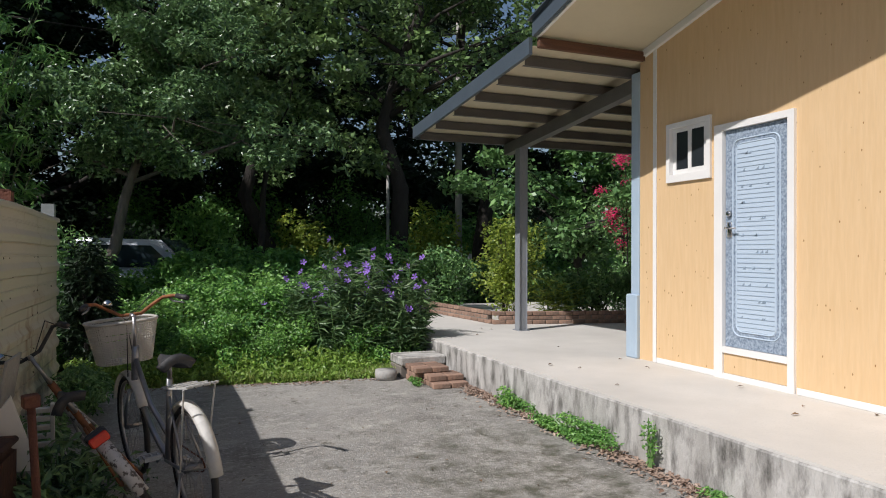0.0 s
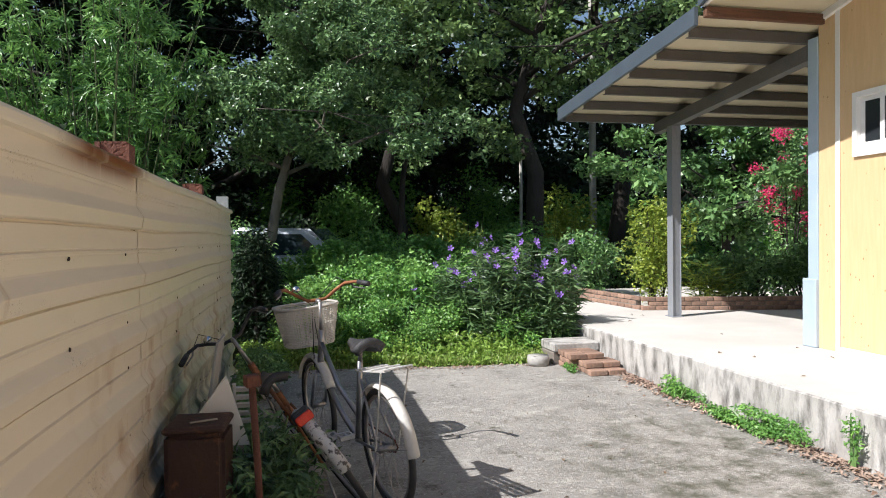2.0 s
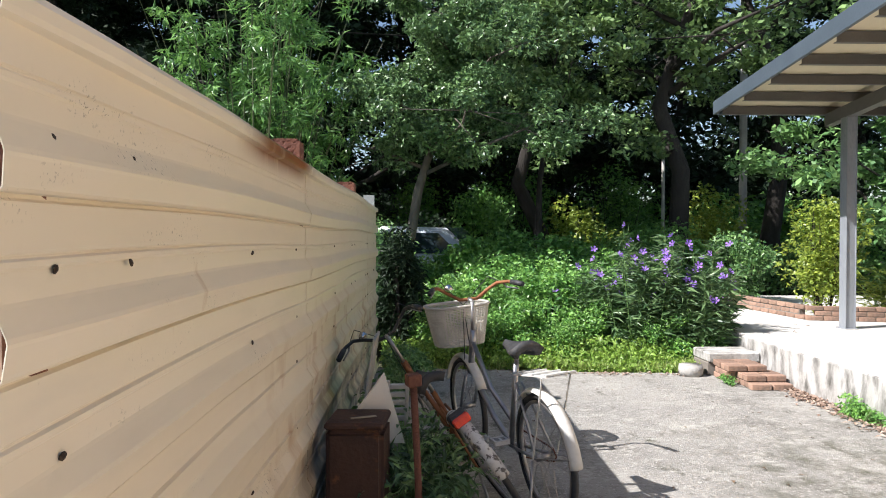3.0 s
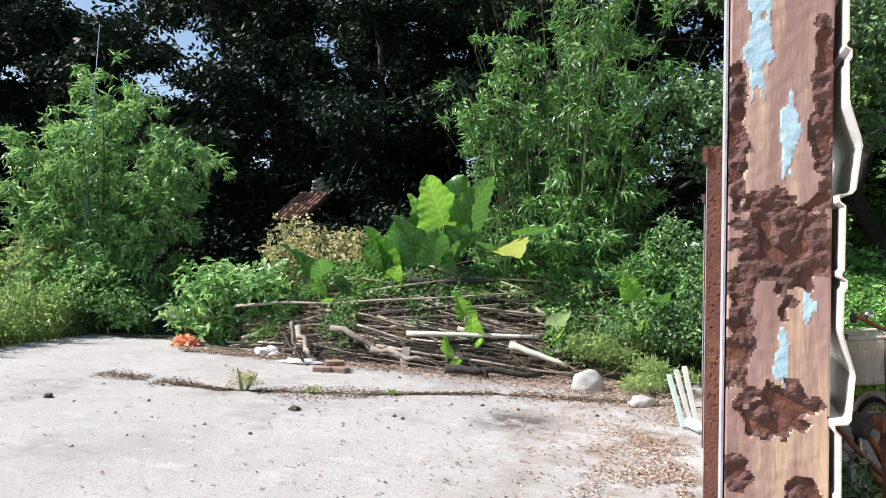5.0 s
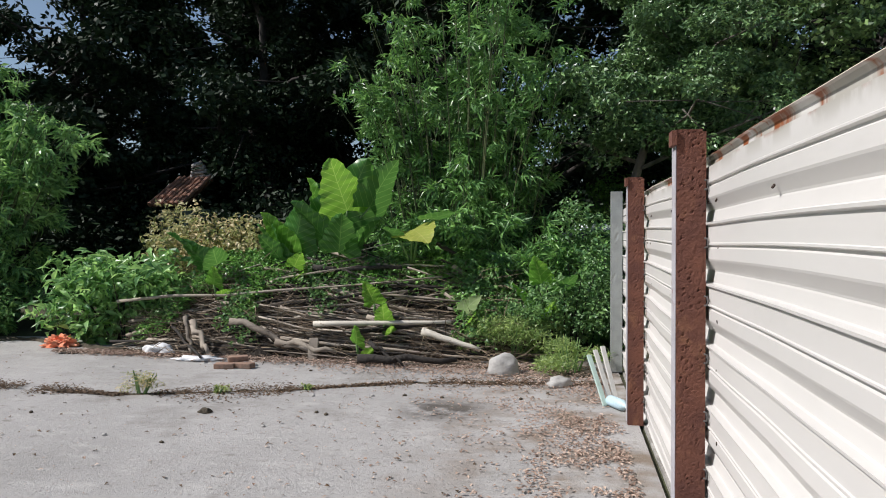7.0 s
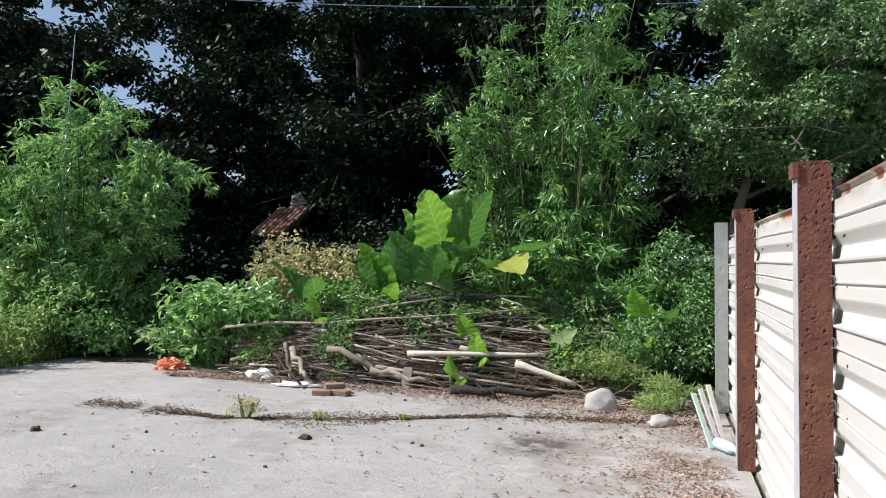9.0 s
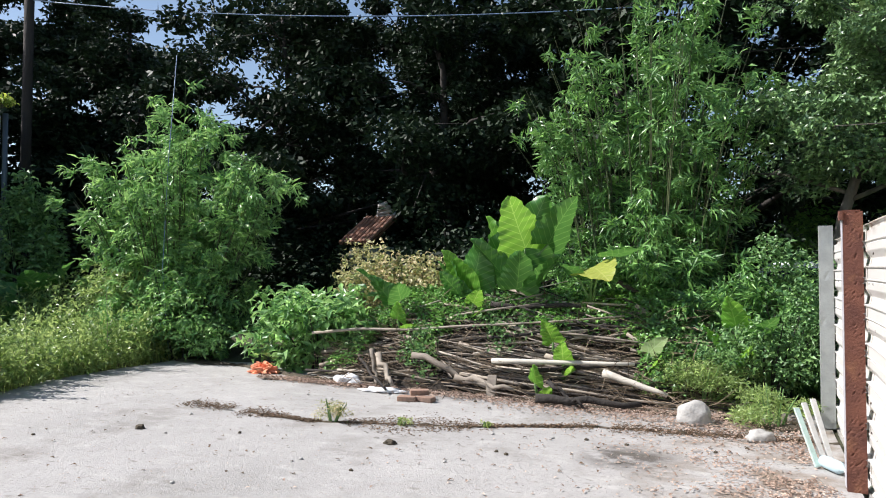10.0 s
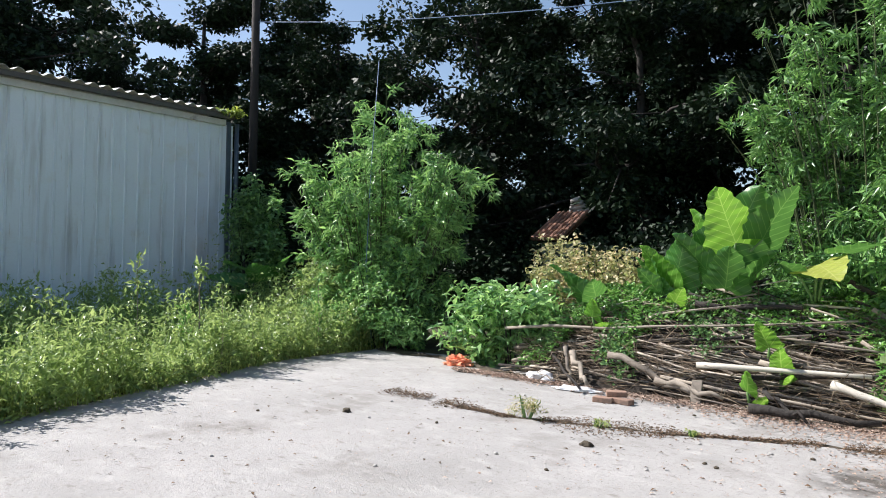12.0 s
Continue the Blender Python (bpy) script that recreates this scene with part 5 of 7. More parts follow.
# elephant ears
def big_leaf_mesh(seed, length, width, cup, material):
    """A large heart-shaped leaf with a wavy edge, sunk veins and a midrib along +y."""
    rng = np.random.default_rng(seed)
    nv, nu = 26, 9
    v, f = [], []
    ph = rng.uniform(0, 6)
    for j in range(nv + 1):
        t = j / nv
        half = width * 0.62 * min(1.0, t * 5 + 0.45) ** 0.6 * (1.0 - t) ** 0.62
        for i in range(nu):
            s = -1 + 2 * i / (nu - 1)
            back = -0.16 * length * abs(s) ** 1.3 * max(0, 1 - t * 3.2)
            y = t * length + back + 0.018 * math.sin(11 * t + ph) * abs(s) * length
            x = s * half * (1 + 0.05 * math.sin(18 * t + ph * 2) + 0.05 * abs(s) * math.sin(44 * t + ph))
            z = cup * abs(s) ** 1.5 * width * 0.35 - 0.22 * length * t * t + 0.016 * length * math.cos(t * 42) * abs(s) + 0.02 * length * math.sin(14 * t + s * 2 + ph) * abs(s) ** 2
            v.append((x, y, z))
    for j in range(nv):
        for i in range(nu - 1):
            f.append((j * nu + i, j * nu + i + 1, (j + 1) * nu + i + 1, (j + 1) * nu + i))
    return arrays_mesh("leaf", v, f, material, True)


def elephant_ear(label, seed, base, leaves, name="elephant_ear_plant"):
    """leaves: heading, rise of the stalk's top, reach, length, tilt, material."""
    t = thing(name, label, "plant")
    rng = np.random.default_rng(seed)
    for k, (a, h, reach, ln, tilt, mt) in enumerate(leaves):
        c, s = math.cos(radians(a)), math.sin(radians(a))
        tip = Vector((c * reach, s * reach, h))
        bm = bm_new()
        add_tube(bm, [(0, 0, 0), (c * reach * 0.25, s * reach * 0.25, h * 0.6), tip], [0.028, 0.022, 0.012], 7)
        st = part("stalk", bm, STALK, t, "", True)
        ob = new("leaf", big_leaf_mesh(seed * 50 + k, ln, ln * 0.78, rng.uniform(0.1, 0.4), mt))
        ob.parent = t
        ob.matrix_local = Matrix.Translation(tip) @ pose(0, 0, 0, 0, 0, a - 90) @ pose(0, 0, 0, tilt + rng.uniform(-16, 10), rng.uniform(-34, 34), rng.uniform(-25, 25))
    t.matrix_world = pose(*base)
    return t


E1, E2, E3 = EAR_GREEN, EAR_LIGHT, EAR_YELLOW
elephant_ear("clump of large glossy elephant-ear leaves on the brush pile", 1, (-5.0, 9.75 + OY, 1.18),
             [(-95, 0.5, 0.2, 1.12, 74, E1), (-60, 0.75, 0.35, 0.85, 80, E2), (-125, 0.3, 0.3, 0.75, 78, E1), (-80, 0.15, 0.4, 0.7, 60, E1), (-20, 0.8, 0.5, 0.8, 82, E1),
              (-40, 0.2, 0.4, 0.6, 66, E1), (60, 0.6, 0.4, 0.9, 75, E1), (170, 0.45, 0.35, 0.75, 80, E1), (-150, 0.45, 0.3, 0.8, 84, E2)])
elephant_ear("clump of large glossy elephant-ear leaves on the brush pile", 2, (-5.75, 9.7 + OY, 1.1),
             [(-100, 0.2, 0.15, 0.72, 84, E2), (-70, 0.3, 0.2, 0.76, 80, E1), (-140, 0.2, 0.2, 0.6, 78, E1), (180, 0.15, 0.3, 0.55, 72, E1), (30, 0.4, 0.3, 0.7, 78, E1), (-115, 0.1, 0.25, 0.5, 70, E1)])
elephant_ear("elephant-ear plant with a drooping yellow leaf", 3, (-3.95, 9.7 + OY, 0.9), [(-70, 0.75, 0.25, 0.75, 6, E3), (-15, 0.9, 0.35, 0.6, 25, E1), (-110, 0.6, 0.3, 0.5, 45, E1)])
elephant_ear("young elephant-ear leaves among dry shrubs", 4, (-6.9, 9.4 + OY, 0.75), [(-90, 0.35, 0.15, 0.55, 72, E1), (-140, 0.55, 0.3, 0.5, 60, E1), (-50, 0.4, 0.3, 0.45, 50, E1)])
for k, (x, y, z, ln) in enumerate(((-6.6, 8.95, 0, 0.36), (-4.25, 8.85, 0, 0.36), (-3.05, 8.75, 0, 0.32), (-4.3, 8.3, 0, 0.32), (-4.05, 8.6, 0, 0.3), (-5.6, 9.3, 0, 0.32))):
    elephant_ear("small bright elephant-ear shoot in the brush pile", 20 + k, (x, y + OY, mound_z(x, y + OY) - 0.04),
                 [(-95 + 20 * (k % 3), 0.28, 0.08, ln, 70, EAR_LIGHT if k != 2 else EAR_PALE), (-40, 0.14, 0.16, ln * 0.6, 50, EAR_LIGHT)], "elephant_ear_shoot")
elephant_ear("light green elephant-ear plant beside the fence", 5, (-2.0, 8.9 + OY, 0.1), [(-100, 0.85, 0.15, 0.42, 62, E2), (-30, 0.75, 0.25, 0.38, 55, E1), (-140, 0.6, 0.25, 0.36, 50, E2), (-70, 0.45, 0.25, 0.32, 50, E2)])
elephant_ear("dark elephant-ear plant beside the shed", 6, (-14.9, 9.3, 0), [(-90, 1.3, 0.3, 0.8, 40, E1), (-40, 1.2, 0.5, 0.8, 35, E1), (-140, 1.1, 0.5, 0.8, 35, E1), (0, 1.4, 0.4, 0.7, 40, E1), (-70, 0.7, 0.6, 0.7, 40, E1)])


# ---- weeds by the shed ----
def blades(n, region, h, w, rng, bend=0.35):
    """Thin blades of two bent quads; region(rng, n) gives places."""
    p = region(rng, n)
    hh = (h * rng.uniform(0.45, 1.2, n))[:, None]
    hh = hh * np.array([0.8 + 0.9 * noise.noise((q[0] * 1.1, q[1] * 1.1, 5.0)) for q in p])[:, None].clip(0.25, 1.7)
    a = rng.uniform(0, 2 * math.pi, n)
    d = np.stack((np.cos(a), np.sin(a), np.zeros(n)), 1)
    s = np.stack((-np.sin(a), np.cos(a), np.zeros(n)), 1) * w * 0.5
    lean = d * hh * bend * rng.uniform(0.2, 1.2, (n, 1))
    m = p + lean * 0.35 + np.array((0, 0, 0.6)) * hh
    t = p + lean + np.array((0, 0, 1.0)) * hh
    v = np.stack((p - s, p + s, m - s * 0.8, m + s * 0.8, t), 1).reshape(-1, 3)
    b = np.arange(n)[:, None] * 5
    f = np.concatenate((b + np.array([[0, 1, 3]]), b + np.array([[0, 3, 2]]), b + np.array([[2, 3, 4]])), 1).reshape(-1, 3)
    return v, f


def field(rng, n):
    y = rng.uniform(-4, 10.4, n)
    edge = np.interp(y, (-4, 0.2, 2.5, 4.2, 5.9, 7.2, 9.6), (-8.4, -8.8, -9.35, -10.0, -10.65, -11.2, -11.4))
    x = edge - (rng.uniform(0, 1, n) ** 1.6) * (18.0 + edge)
    return np.stack((x, y, np.full(n, -0.03)), 1)


rng = np.random.default_rng(61)
v, f = blades(9000, field, 0.42, 0.014, rng, 0.6)
tagged(new("tall_grass", arrays_mesh("tall_grass", v, f, GRASS)), "tall pale green grass and weeds before the shed", "grass", kind="stuff")
p = field(rng, 4600)
stalks = np.repeat(p, 22, axis=0)
patch = np.array([0.75 + 0.95 * noise.noise((q[0] * 0.55, q[1] * 0.55, 9.0)) for q in p]).clip(0.3, 1.5)
hgt = np.repeat(rng.uniform(0.25, 1.15, len(p)) * patch * np.interp(p[:, 0], (-17.5, -11), (1.6, 1.0)), 22)
u = rng.uniform(0.1, 1.0, len(stalks))
stalks[:, 2] += u * hgt
stalks[:, :2] += rng.normal(size=(len(stalks), 2)) * 0.06
ax = rng.normal(size=(len(stalks), 3)) + np.array((0, 0, 0.4))
tagged(leaf_cloud("weed_leaves", stalks, 0.12, 0.042, LEAF_WEED, rng, axis=ax), "feathery light green weeds before the shed", "weeds", kind="stuff")


def sapling(label, base, h, n, seed, leaf=(0.16, 0.06), bare=0.5, material=None, r=0.014):
    rng = np.random.default_rng(seed)
    t = thing("sapling", label, "sapling")
    bm = bm_new()
    add_tube(bm, [(0, 0, 0), (0.02, 0.01, h * 0.5), (-0.02, 0.0, h)], [r, r * 0.9, r * 0.5], 6)
    part("stem", bm, WOOD_GREY, t)
    pos = np.stack((rng.normal(size=n) * 0.03, rng.normal(size=n) * 0.03, h * rng.uniform(bare, 1.05, n)), 1)
    ax = rng.normal(size=(n, 3)) + np.array((0, 0, 0.5))
    leaf_cloud("foliage", pos, leaf[0], leaf[1], material or LEAF_WEED, rng, t, axis=ax)
    t.matrix_world = pose(*base)


sapling("thin sapling with a few yellow-green top leaves", (-11.5, 5.77, 0), 1.5, 26, 1, bare=0.85)
sapling("thin leafy sapling before the shed", (-12.77, 5.4, 0), 1.6, 34, 2, bare=0.7, r=0.008)
sapling("leafy yellow-green weed stalk", (-11.3, 2.2, 0), 1.15, 80, 3, bare=0.3, r=0.008, leaf=(0.2, 0.06))
sapling("leafy yellow-green weed stalk", (-11.6, 2.9, 0), 1.05, 70, 4, bare=0.35, r=0.008, leaf=(0.2, 0.06))
for k in range(34):
    q = field(np.random.default_rng(900 + k), 1)[0]
    sapling("tall feathery green weed before the shed", (q[0], q[1], -0.03), 0.75 + 0.55 * (k % 4) / 3, 90, 70 + k, (0.13, 0.035), 0.15, LEAF_LIGHT if k % 3 == 0 else LEAF_WEED, 0.006)


def on_heap(rng, n):
    """Places on the brush heap's upper side, in uneven patches."""
    x, y = rng.uniform(-8.1, -2.0, n), 8.65 + rng.uniform(0, 1, n) ** 0.75 * 1.7
    keep = np.array([noise.noise((p * 0.9, q * 1.4, 2.0)) + 0.42 * (q - 9.45) + 0.2 * max(0.0, -6.4 - p) > 0.0 for p, q in zip(x, y)])
    z = np.array([mound_z(p, q) for p, q in zip(x, y)]) + rng.uniform(0.02, 0.20, n)
    return np.stack((x, y, z), 1)[keep]


p = on_heap(rng, 22000)
tagged(leaf_cloud("creeper_leaves", p, 0.075, 0.055, LEAF_LIGHT, rng, droop=0.0, up=0.8), "small green creeper leaves over the brush pile", "creeper", kind="stuff")
# ---- garden beyond the inner yard ----
rng = np.random.default_rng(71)
# bed of leafy plants: one shrub in two looks, repeated with turns
BED = [bush("dense fresh green leafy plant in the garden bed", 72, (0.2, 9.3, 0), (0.75, 0.6, 0.95), (0.075, 0.045), 3600, LEAF_BED, "garden_plant", category="plant", droop=0.1),
       bush("dense fresh green leafy plant in the garden bed", 73, (1.2, 9.5, 0), (0.8, 0.6, 1.05), (0.085, 0.05), 3400, LEAF_LIGHT, "garden_plant", category="plant", droop=0.1)]
for ob in BED:
    ob["group"] = "garden bed plants"
for k, (x, y, sz) in enumerate(((-0.45, 9.9, 0.9), (0.75, 8.75, 0.7), (1.75, 9.0, 0.75), (0.6, 10.2, 1.05), (1.5, 10.4, 1.2), (2.3, 9.9, 1.05), (3.0, 9.7, 0.95), (2.45, 8.55, 0.55), (1.25, 8.55, 0.55), (0.3, 8.6, 0.6), (-0.3, 8.9, 0.75), (2.9, 8.5, 0.6),
                               (-0.1, 11.3, 0.95), (1.3, 11.6, 1.2), (2.5, 11.2, 1.3), (3.0, 12.4, 1.2), (-1.3, 11.5, 0.95), (-1.6, 10.6, 1.0),
                               (-0.1, 12.9, 1.35), (0.8, 12.7, 1.45), (-1.0, 12.9, 1.35), (1.6, 12.9, 1.5), (0.5, 11.9, 1.2))):
    place(BED[k % 2], x, y, 0, 67 * k, sz)


def front_strip(rng, n):
    x = rng.uniform(-1.0, 2.72, n)
    return np.stack((x, np.interp(x, (-1.1, 0.7, 1.7, 2.6), (8.25, 8.05, 7.9, 7.86)) + rng.uniform(0, 1, n) ** 1.5 * 0.9, np.full(n, -0.02)), 1)


v, f = blades(7000, front_strip, 0.17, 0.012, rng, 0.5)
tagged(new("grass", arrays_mesh("grass", v, f, GRASS)), "low bright grass along the bed edge", "grass", kind="stuff")
pos = front_strip(rng, 9000)
pos[:, 2] += rng.uniform(0.02, 0.32, len(pos)) * np.clip((pos[:, 1] - 7.85) / 0.5, 0.2, 1)
tagged(leaf_cloud("ground_cover", pos, 0.065, 0.04, LEAF_EDGE, rng, axis=rng.normal(size=(len(pos), 3)) + np.array((0, 0, 0.3))), "fresh green ground cover along the bed", "weeds", kind="stuff")


# purple-flowered clump
def flower_mesh(petals, r, material, cup=0.35):
    v, f = [(0, 0, -r * 0.5)], []
    for k in range(petals):
        a = 2 * math.pi * k / petals
        for da, q, h in ((-0.42, 0.75, 0.1), (-0.25, 1.05, 0.18), (0.25, 1.05, 0.18), (0.42, 0.75, 0.1)):
            v.append((math.cos(a + da) * r * q, math.sin(a + da) * r * q, r * h * cup * 3))
        b = 1 + 4 * k
        f += [(0, b, b + 1), (0, b + 1, b + 2), (0, b + 2, b + 3)]
    return arrays_mesh("flower", v, f, material)


def strap_plant(label, seed, base, size, n, leaf, material, flowers, flower_me, name, category="flowering plant", stems=40):
    """Upright stems with long narrow leaves, and flowers at the top."""
    rng = np.random.default_rng(seed)
    t = thing(name, label, category)
    bm = bm_new()
    pts, ways, tops = [], [], []
    for k in range(stems):
        a, q = rng.uniform(0, 2 * math.pi), math.sqrt(rng.uniform(0, 1))
        s = Vector((math.cos(a) * size[0] * 0.55 * q, math.sin(a) * size[1] * 0.55 * q, 0))
        e = Vector((math.cos(a) * size[0] * q, math.sin(a) * size[1] * q, size[2] * rng.uniform(0.6, 1.0) * (1.05 - 0.35 * q)))
        add_tube(bm, [s, s.lerp(e, 0.55) + Vector((0, 0, 0.05)), e], [0.007, 0.006, 0.003], 5)
        tops.append(e)
        for j in range(max(1, n // stems)):
            u = rng.uniform(0.12, 1.0)
            b = rng.uniform(0, 2 * math.pi)
            pts.append(tuple(s.lerp(e, u)))
            ways.append((math.cos(b), math.sin(b), rng.uniform(-0.3, 0.7)))
    tagged(part("branchwork", bm, STALK, t), kind="stuff")
    leaf_cloud("foliage", np.array(pts), leaf[0], leaf[1], material, rng, t, axis=np.array(ways))
    for k in range(flowers):
        e = tops[k % len(tops)] if k < len(tops) else tops[rng.integers(0, len(tops))].lerp(Vector((0, 0, 0.4)), rng.uniform(0, 0.45))
        ob = new("flower", flower_me)
        ob.parent = t
        side = Vector((rng.normal() * 0.06 - 0.02, rng.normal() * 0.06 - 0.05, rng.normal() * 0.04 + 0.03))
        ob.location = e + side
        ob.rotation_euler = (rng.uniform(0.5, 1.4), rng.normal() * 0.4, rng.normal() * 0.9 - 0.4)
    t.matrix_world = pose(*base)
    return t


purple = flower_mesh(5, 0.046, PETAL_PURPLE)
strap_plant("tall clump with narrow dark leaves and purple flowers", 81, (2.35, 8.75, 0), (0.66, 0.48, 1.95), 3400, (0.22, 0.034), LEAF_RUELLIA, 46, purple, "purple_flower_clump")
strap_plant("tall clump with narrow dark leaves and purple flowers", 82, (2.95, 8.5, 0), (0.45, 0.38, 1.6), 2200, (0.22, 0.034), LEAF_RUELLIA, 30, purple, "purple_flower_clump", stems=28)
strap_plant("clump with narrow leaves and purple flowers", 83, (1.75, 9.1, 0), (0.5, 0.4, 1.35), 1300, (0.19, 0.03), LEAF_RUELLIA, 12, purple, "purple_flower_clump", stems=22)

# small gnarled tree over the bed
tree("gnarled broadleaf tree with a pale leaning trunk", 91, (-1.2, 12.2, 0), 6.6, 0.125, 2.0, (0.12, 0.056), 330, LEAF_CITRUS, 0.5, 0.46, 18, (1.9, 0.3), False, 0.25, bark=BARK_PALE)
tree("slim tree with bright leaves behind the bed", 92, (1.9, 14.2, 0), 7.4, 0.09, 1.7, (0.15, 0.085), 130, LEAF_TALL, 0.5, 0.5, 11, (0.3, 0.0), True)
tree("tall tree with a dark leaning trunk and sparse leaves", 93, (4.9, 15.3, 0), 12.5, 0.26, 2.9, (0.18, 0.10), 130, LEAF_TALL, 0.7, 0.42, 14, (0.9, 0.5), True)
tree("tall tree with a thick dark trunk", 94, (8.5, 17.2, 0), 12.5, 0.27, 3.2, (0.18, 0.10), 140, LEAF_TALL, 0.75, 0.42, 13, (-0.3, 0.4), True)
tree("tall dark tree behind the garden", 95, (1.9, 16.6, 0), 12.0, 0.22, 3.2, (0.18, 0.10), 170, LEAF_TALL, 0.75, 0.36, 13, (0.2, 0.3), True)
tree("leafy tree with drooping branches beyond the veranda", 96, (8.9, 13.0, 0), 5.2, 0.12, 2.1, (0.16, 0.09), 190, LEAF_MID, 0.55, 0.28, 12, (0.1, 0.1), True)
tree("leafy tree with drooping branches beyond the veranda", 97, (11.8, 14.0, 0), 6.0, 0.14, 2.4, (0.16, 0.09), 190, LEAF_MID, 0.65, 0.25, 12, (0.0, 0.0), True)
# shrubs behind the brick planter
bush("rounded yellow-green shrub behind the brick planter", 101, (5.55, 10.3, 0.41), (0.72, 0.62, 1.75), (0.085, 0.045), 4200, LEAF_YELLOW)
bush("dark green shrub behind the brick planter", 102, (6.9, 9.7, 0.41), (0.85, 0.5, 0.95), (0.09, 0.05), 2600, LEAF_MID)
bush("dark green shrub behind the brick planter", 103, (7.9, 9.6, 0.41), (0.8, 0.6, 1.0), (0.09, 0.05), 2600, LEAF_MID)
bush("leafy green shrub along the garden path", 104, (4.35, 13.2, 0.41), (0.7, 0.6, 1.35), (0.10, 0.06), 2400, LEAF_LIGHT)
bush("leafy green shrub along the garden path", 105, (5.2, 12.3, 0.41), (0.7, 0.7, 1.2), (0.10, 0.06), 2400, LEAF_MID)
bush("broad green hedge beyond the path", 106, (4.6, 15.0, 0), (1.7, 0.8, 1.7), (0.11, 0.06), 4200, LEAF_LIGHT)
bush("broad green hedge beyond the path", 107, (8.0, 15.2, 0), (1.8, 0.8, 1.6), (0.11, 0.06), 4200, LEAF_MID)
bush("broad green hedge beyond the path", 108, (2.4, 14.2, 0), (1.5, 0.8, 1.5), (0.11, 0.06), 3800, LEAF_LIGHT)
bush("sunlit green hedge far behind the garden", 109, (6.0, 20.5, 0), (3.0, 1.0, 2.3), (0.16, 0.09), 4600, LEAF_LIGHT, simple=True)
bush("sunlit green hedge far behind the garden", 110, (11.5, 19.0, 0), (3.0, 1.0, 1.6), (0.16, 0.09), 4600, LEAF_LIGHT, simple=True)
strap_plant("arching grassy plant behind the brick planter", 111, (6.2, 9.75, 0.41), (0.45, 0.3, 0.85), 420, (0.34, 0.022), LEAF_YELLOW, 0, purple, "grassy_plant", "plant", 20)
yellow = flower_mesh(6, 0.045, PETAL_YELLOW)
strap_plant("leafy plant with a few yellow flowers", 112, (4.55, 13.9, 0.41), (0.4, 0.3, 1.2), 260, (0.16, 0.06), LEAF_MID, 6, yellow, "yellow_flower_plant", stems=14)
for k, (x, y, w, h, mt) in enumerate(((0.9, 16.0, 1.0, 2.7, LEAF_LIGHT), (3.3, 16.6, 1.1, 2.5, LEAF_YELLOW), (-0.6, 18.4, 1.3, 3.2, LEAF_LIGHT), (6.3, 16.3, 1.1, 2.6, LEAF_YELLOW), (2.2, 19.6, 1.5, 4.3, LEAF_LIGHT), (4.8, 18.9, 1.4, 3.4, LEAF_LIGHT), (7.4, 18.6, 1.2, 2.9, LEAF_LIGHT))):
    bush("loose green shrub under the garden trees", 301 + k, (x, y, 0), (w, 0.8, h), (0.14, 0.075), 2600, mt)
HEDGE = bpy.data.objects["shrub"]
for ob in bpy.data.objects:
    if ob.get("label") == "sunlit green hedge far behind the garden":
        HEDGE = ob
for x, y, turn, size in ((2.6, 23.6, 20, 1.7), (9.0, 23.4, 170, 1.75), (13.5, 23.8, 190, 1.7), (-1.5, 24.2, 10, 1.6), (17.5, 20.5, 90, 1.5), (5.8, 25.0, 0, 1.8), (11.3, 25.4, 5, 1.8)):
    place(HEDGE, x, y, 0, turn, size)
# red-flowered tree beside the house corner
red = bush("green shrub covered with crimson flower clusters", 113, (8.2, 10.4, 0.41), (0.75, 0.7, 2.9), (0.10, 0.05), 3000, LEAF_MID, "flowering_shrub")
rr = np.random.default_rng(114)
for k in range(16):
    c = np.array((rr.normal() * 0.38 - 0.15, rr.normal() * 0.35 - 0.25, rr.uniform(1.0, 2.95)))
    p = c + rr.normal(size=(70, 3)) * 0.06
    fl = leaf_cloud("flower_head", p, 0.045, 0.035, PETAL_RED, rr, red, label="crimson flower head")
    fl["kind"] = "stuff"
# plant with the fence's shade put into its leaf colour, and pot, at the fence end
bush("bushy plant at the end of the fence, shade put into its leaves", 115, (-0.78, 8.85, 0), (0.32, 0.5, 1.55), (0.16, 0.04), 3800, LEAF_SHADED)
bush("low dark weeds under the bicycles", 116, (-0.5, 4.1, 0), (0.4, 0.7, 0.5), (0.09, 0.03), 1500, LEAF_CITRUS, "weeds", category="weeds")
bush("low dark weeds along the fence foot", 117, (-0.8, 5.3, 0), (0.22, 0.7, 0.35), (0.07, 0.025), 1200, LEAF_MID, "weeds", category="weeds")
bush("low dark weeds along the fence foot", 118, (-0.7, 6.9, 0), (0.3, 0.8, 0.5), (0.07, 0.03), 1600, LEAF_MID, "weeds", category="weeds")
# weeds at the veranda's foot
for k, (x, y, sx, sy, h, n, lb) in enumerate(((3.18, 4.65, 0.12, 0.62, 0.2, 2400, "green weed tuft along the veranda foot"), (3.19, 5.75, 0.1, 0.45, 0.17, 1100, "green weed tuft along the veranda foot"),
                                             (3.22, 3.72, 0.05, 0.07, 0.42, 150, "single leafy weed beside the veranda"), (3.2, 3.1, 0.08, 0.15, 0.08, 160, "green weed tuft along the veranda foot"), (2.72, 7.25, 0.08, 0.16, 0.12, 260, "small weed tuft beside the steps"))):
    bush(lb, 130 + k, (x, y, 0), (sx, sy, h), (0.04, 0.018), n, LEAF_LIGHT, "weeds", 2, category="weeds", lumps=9)


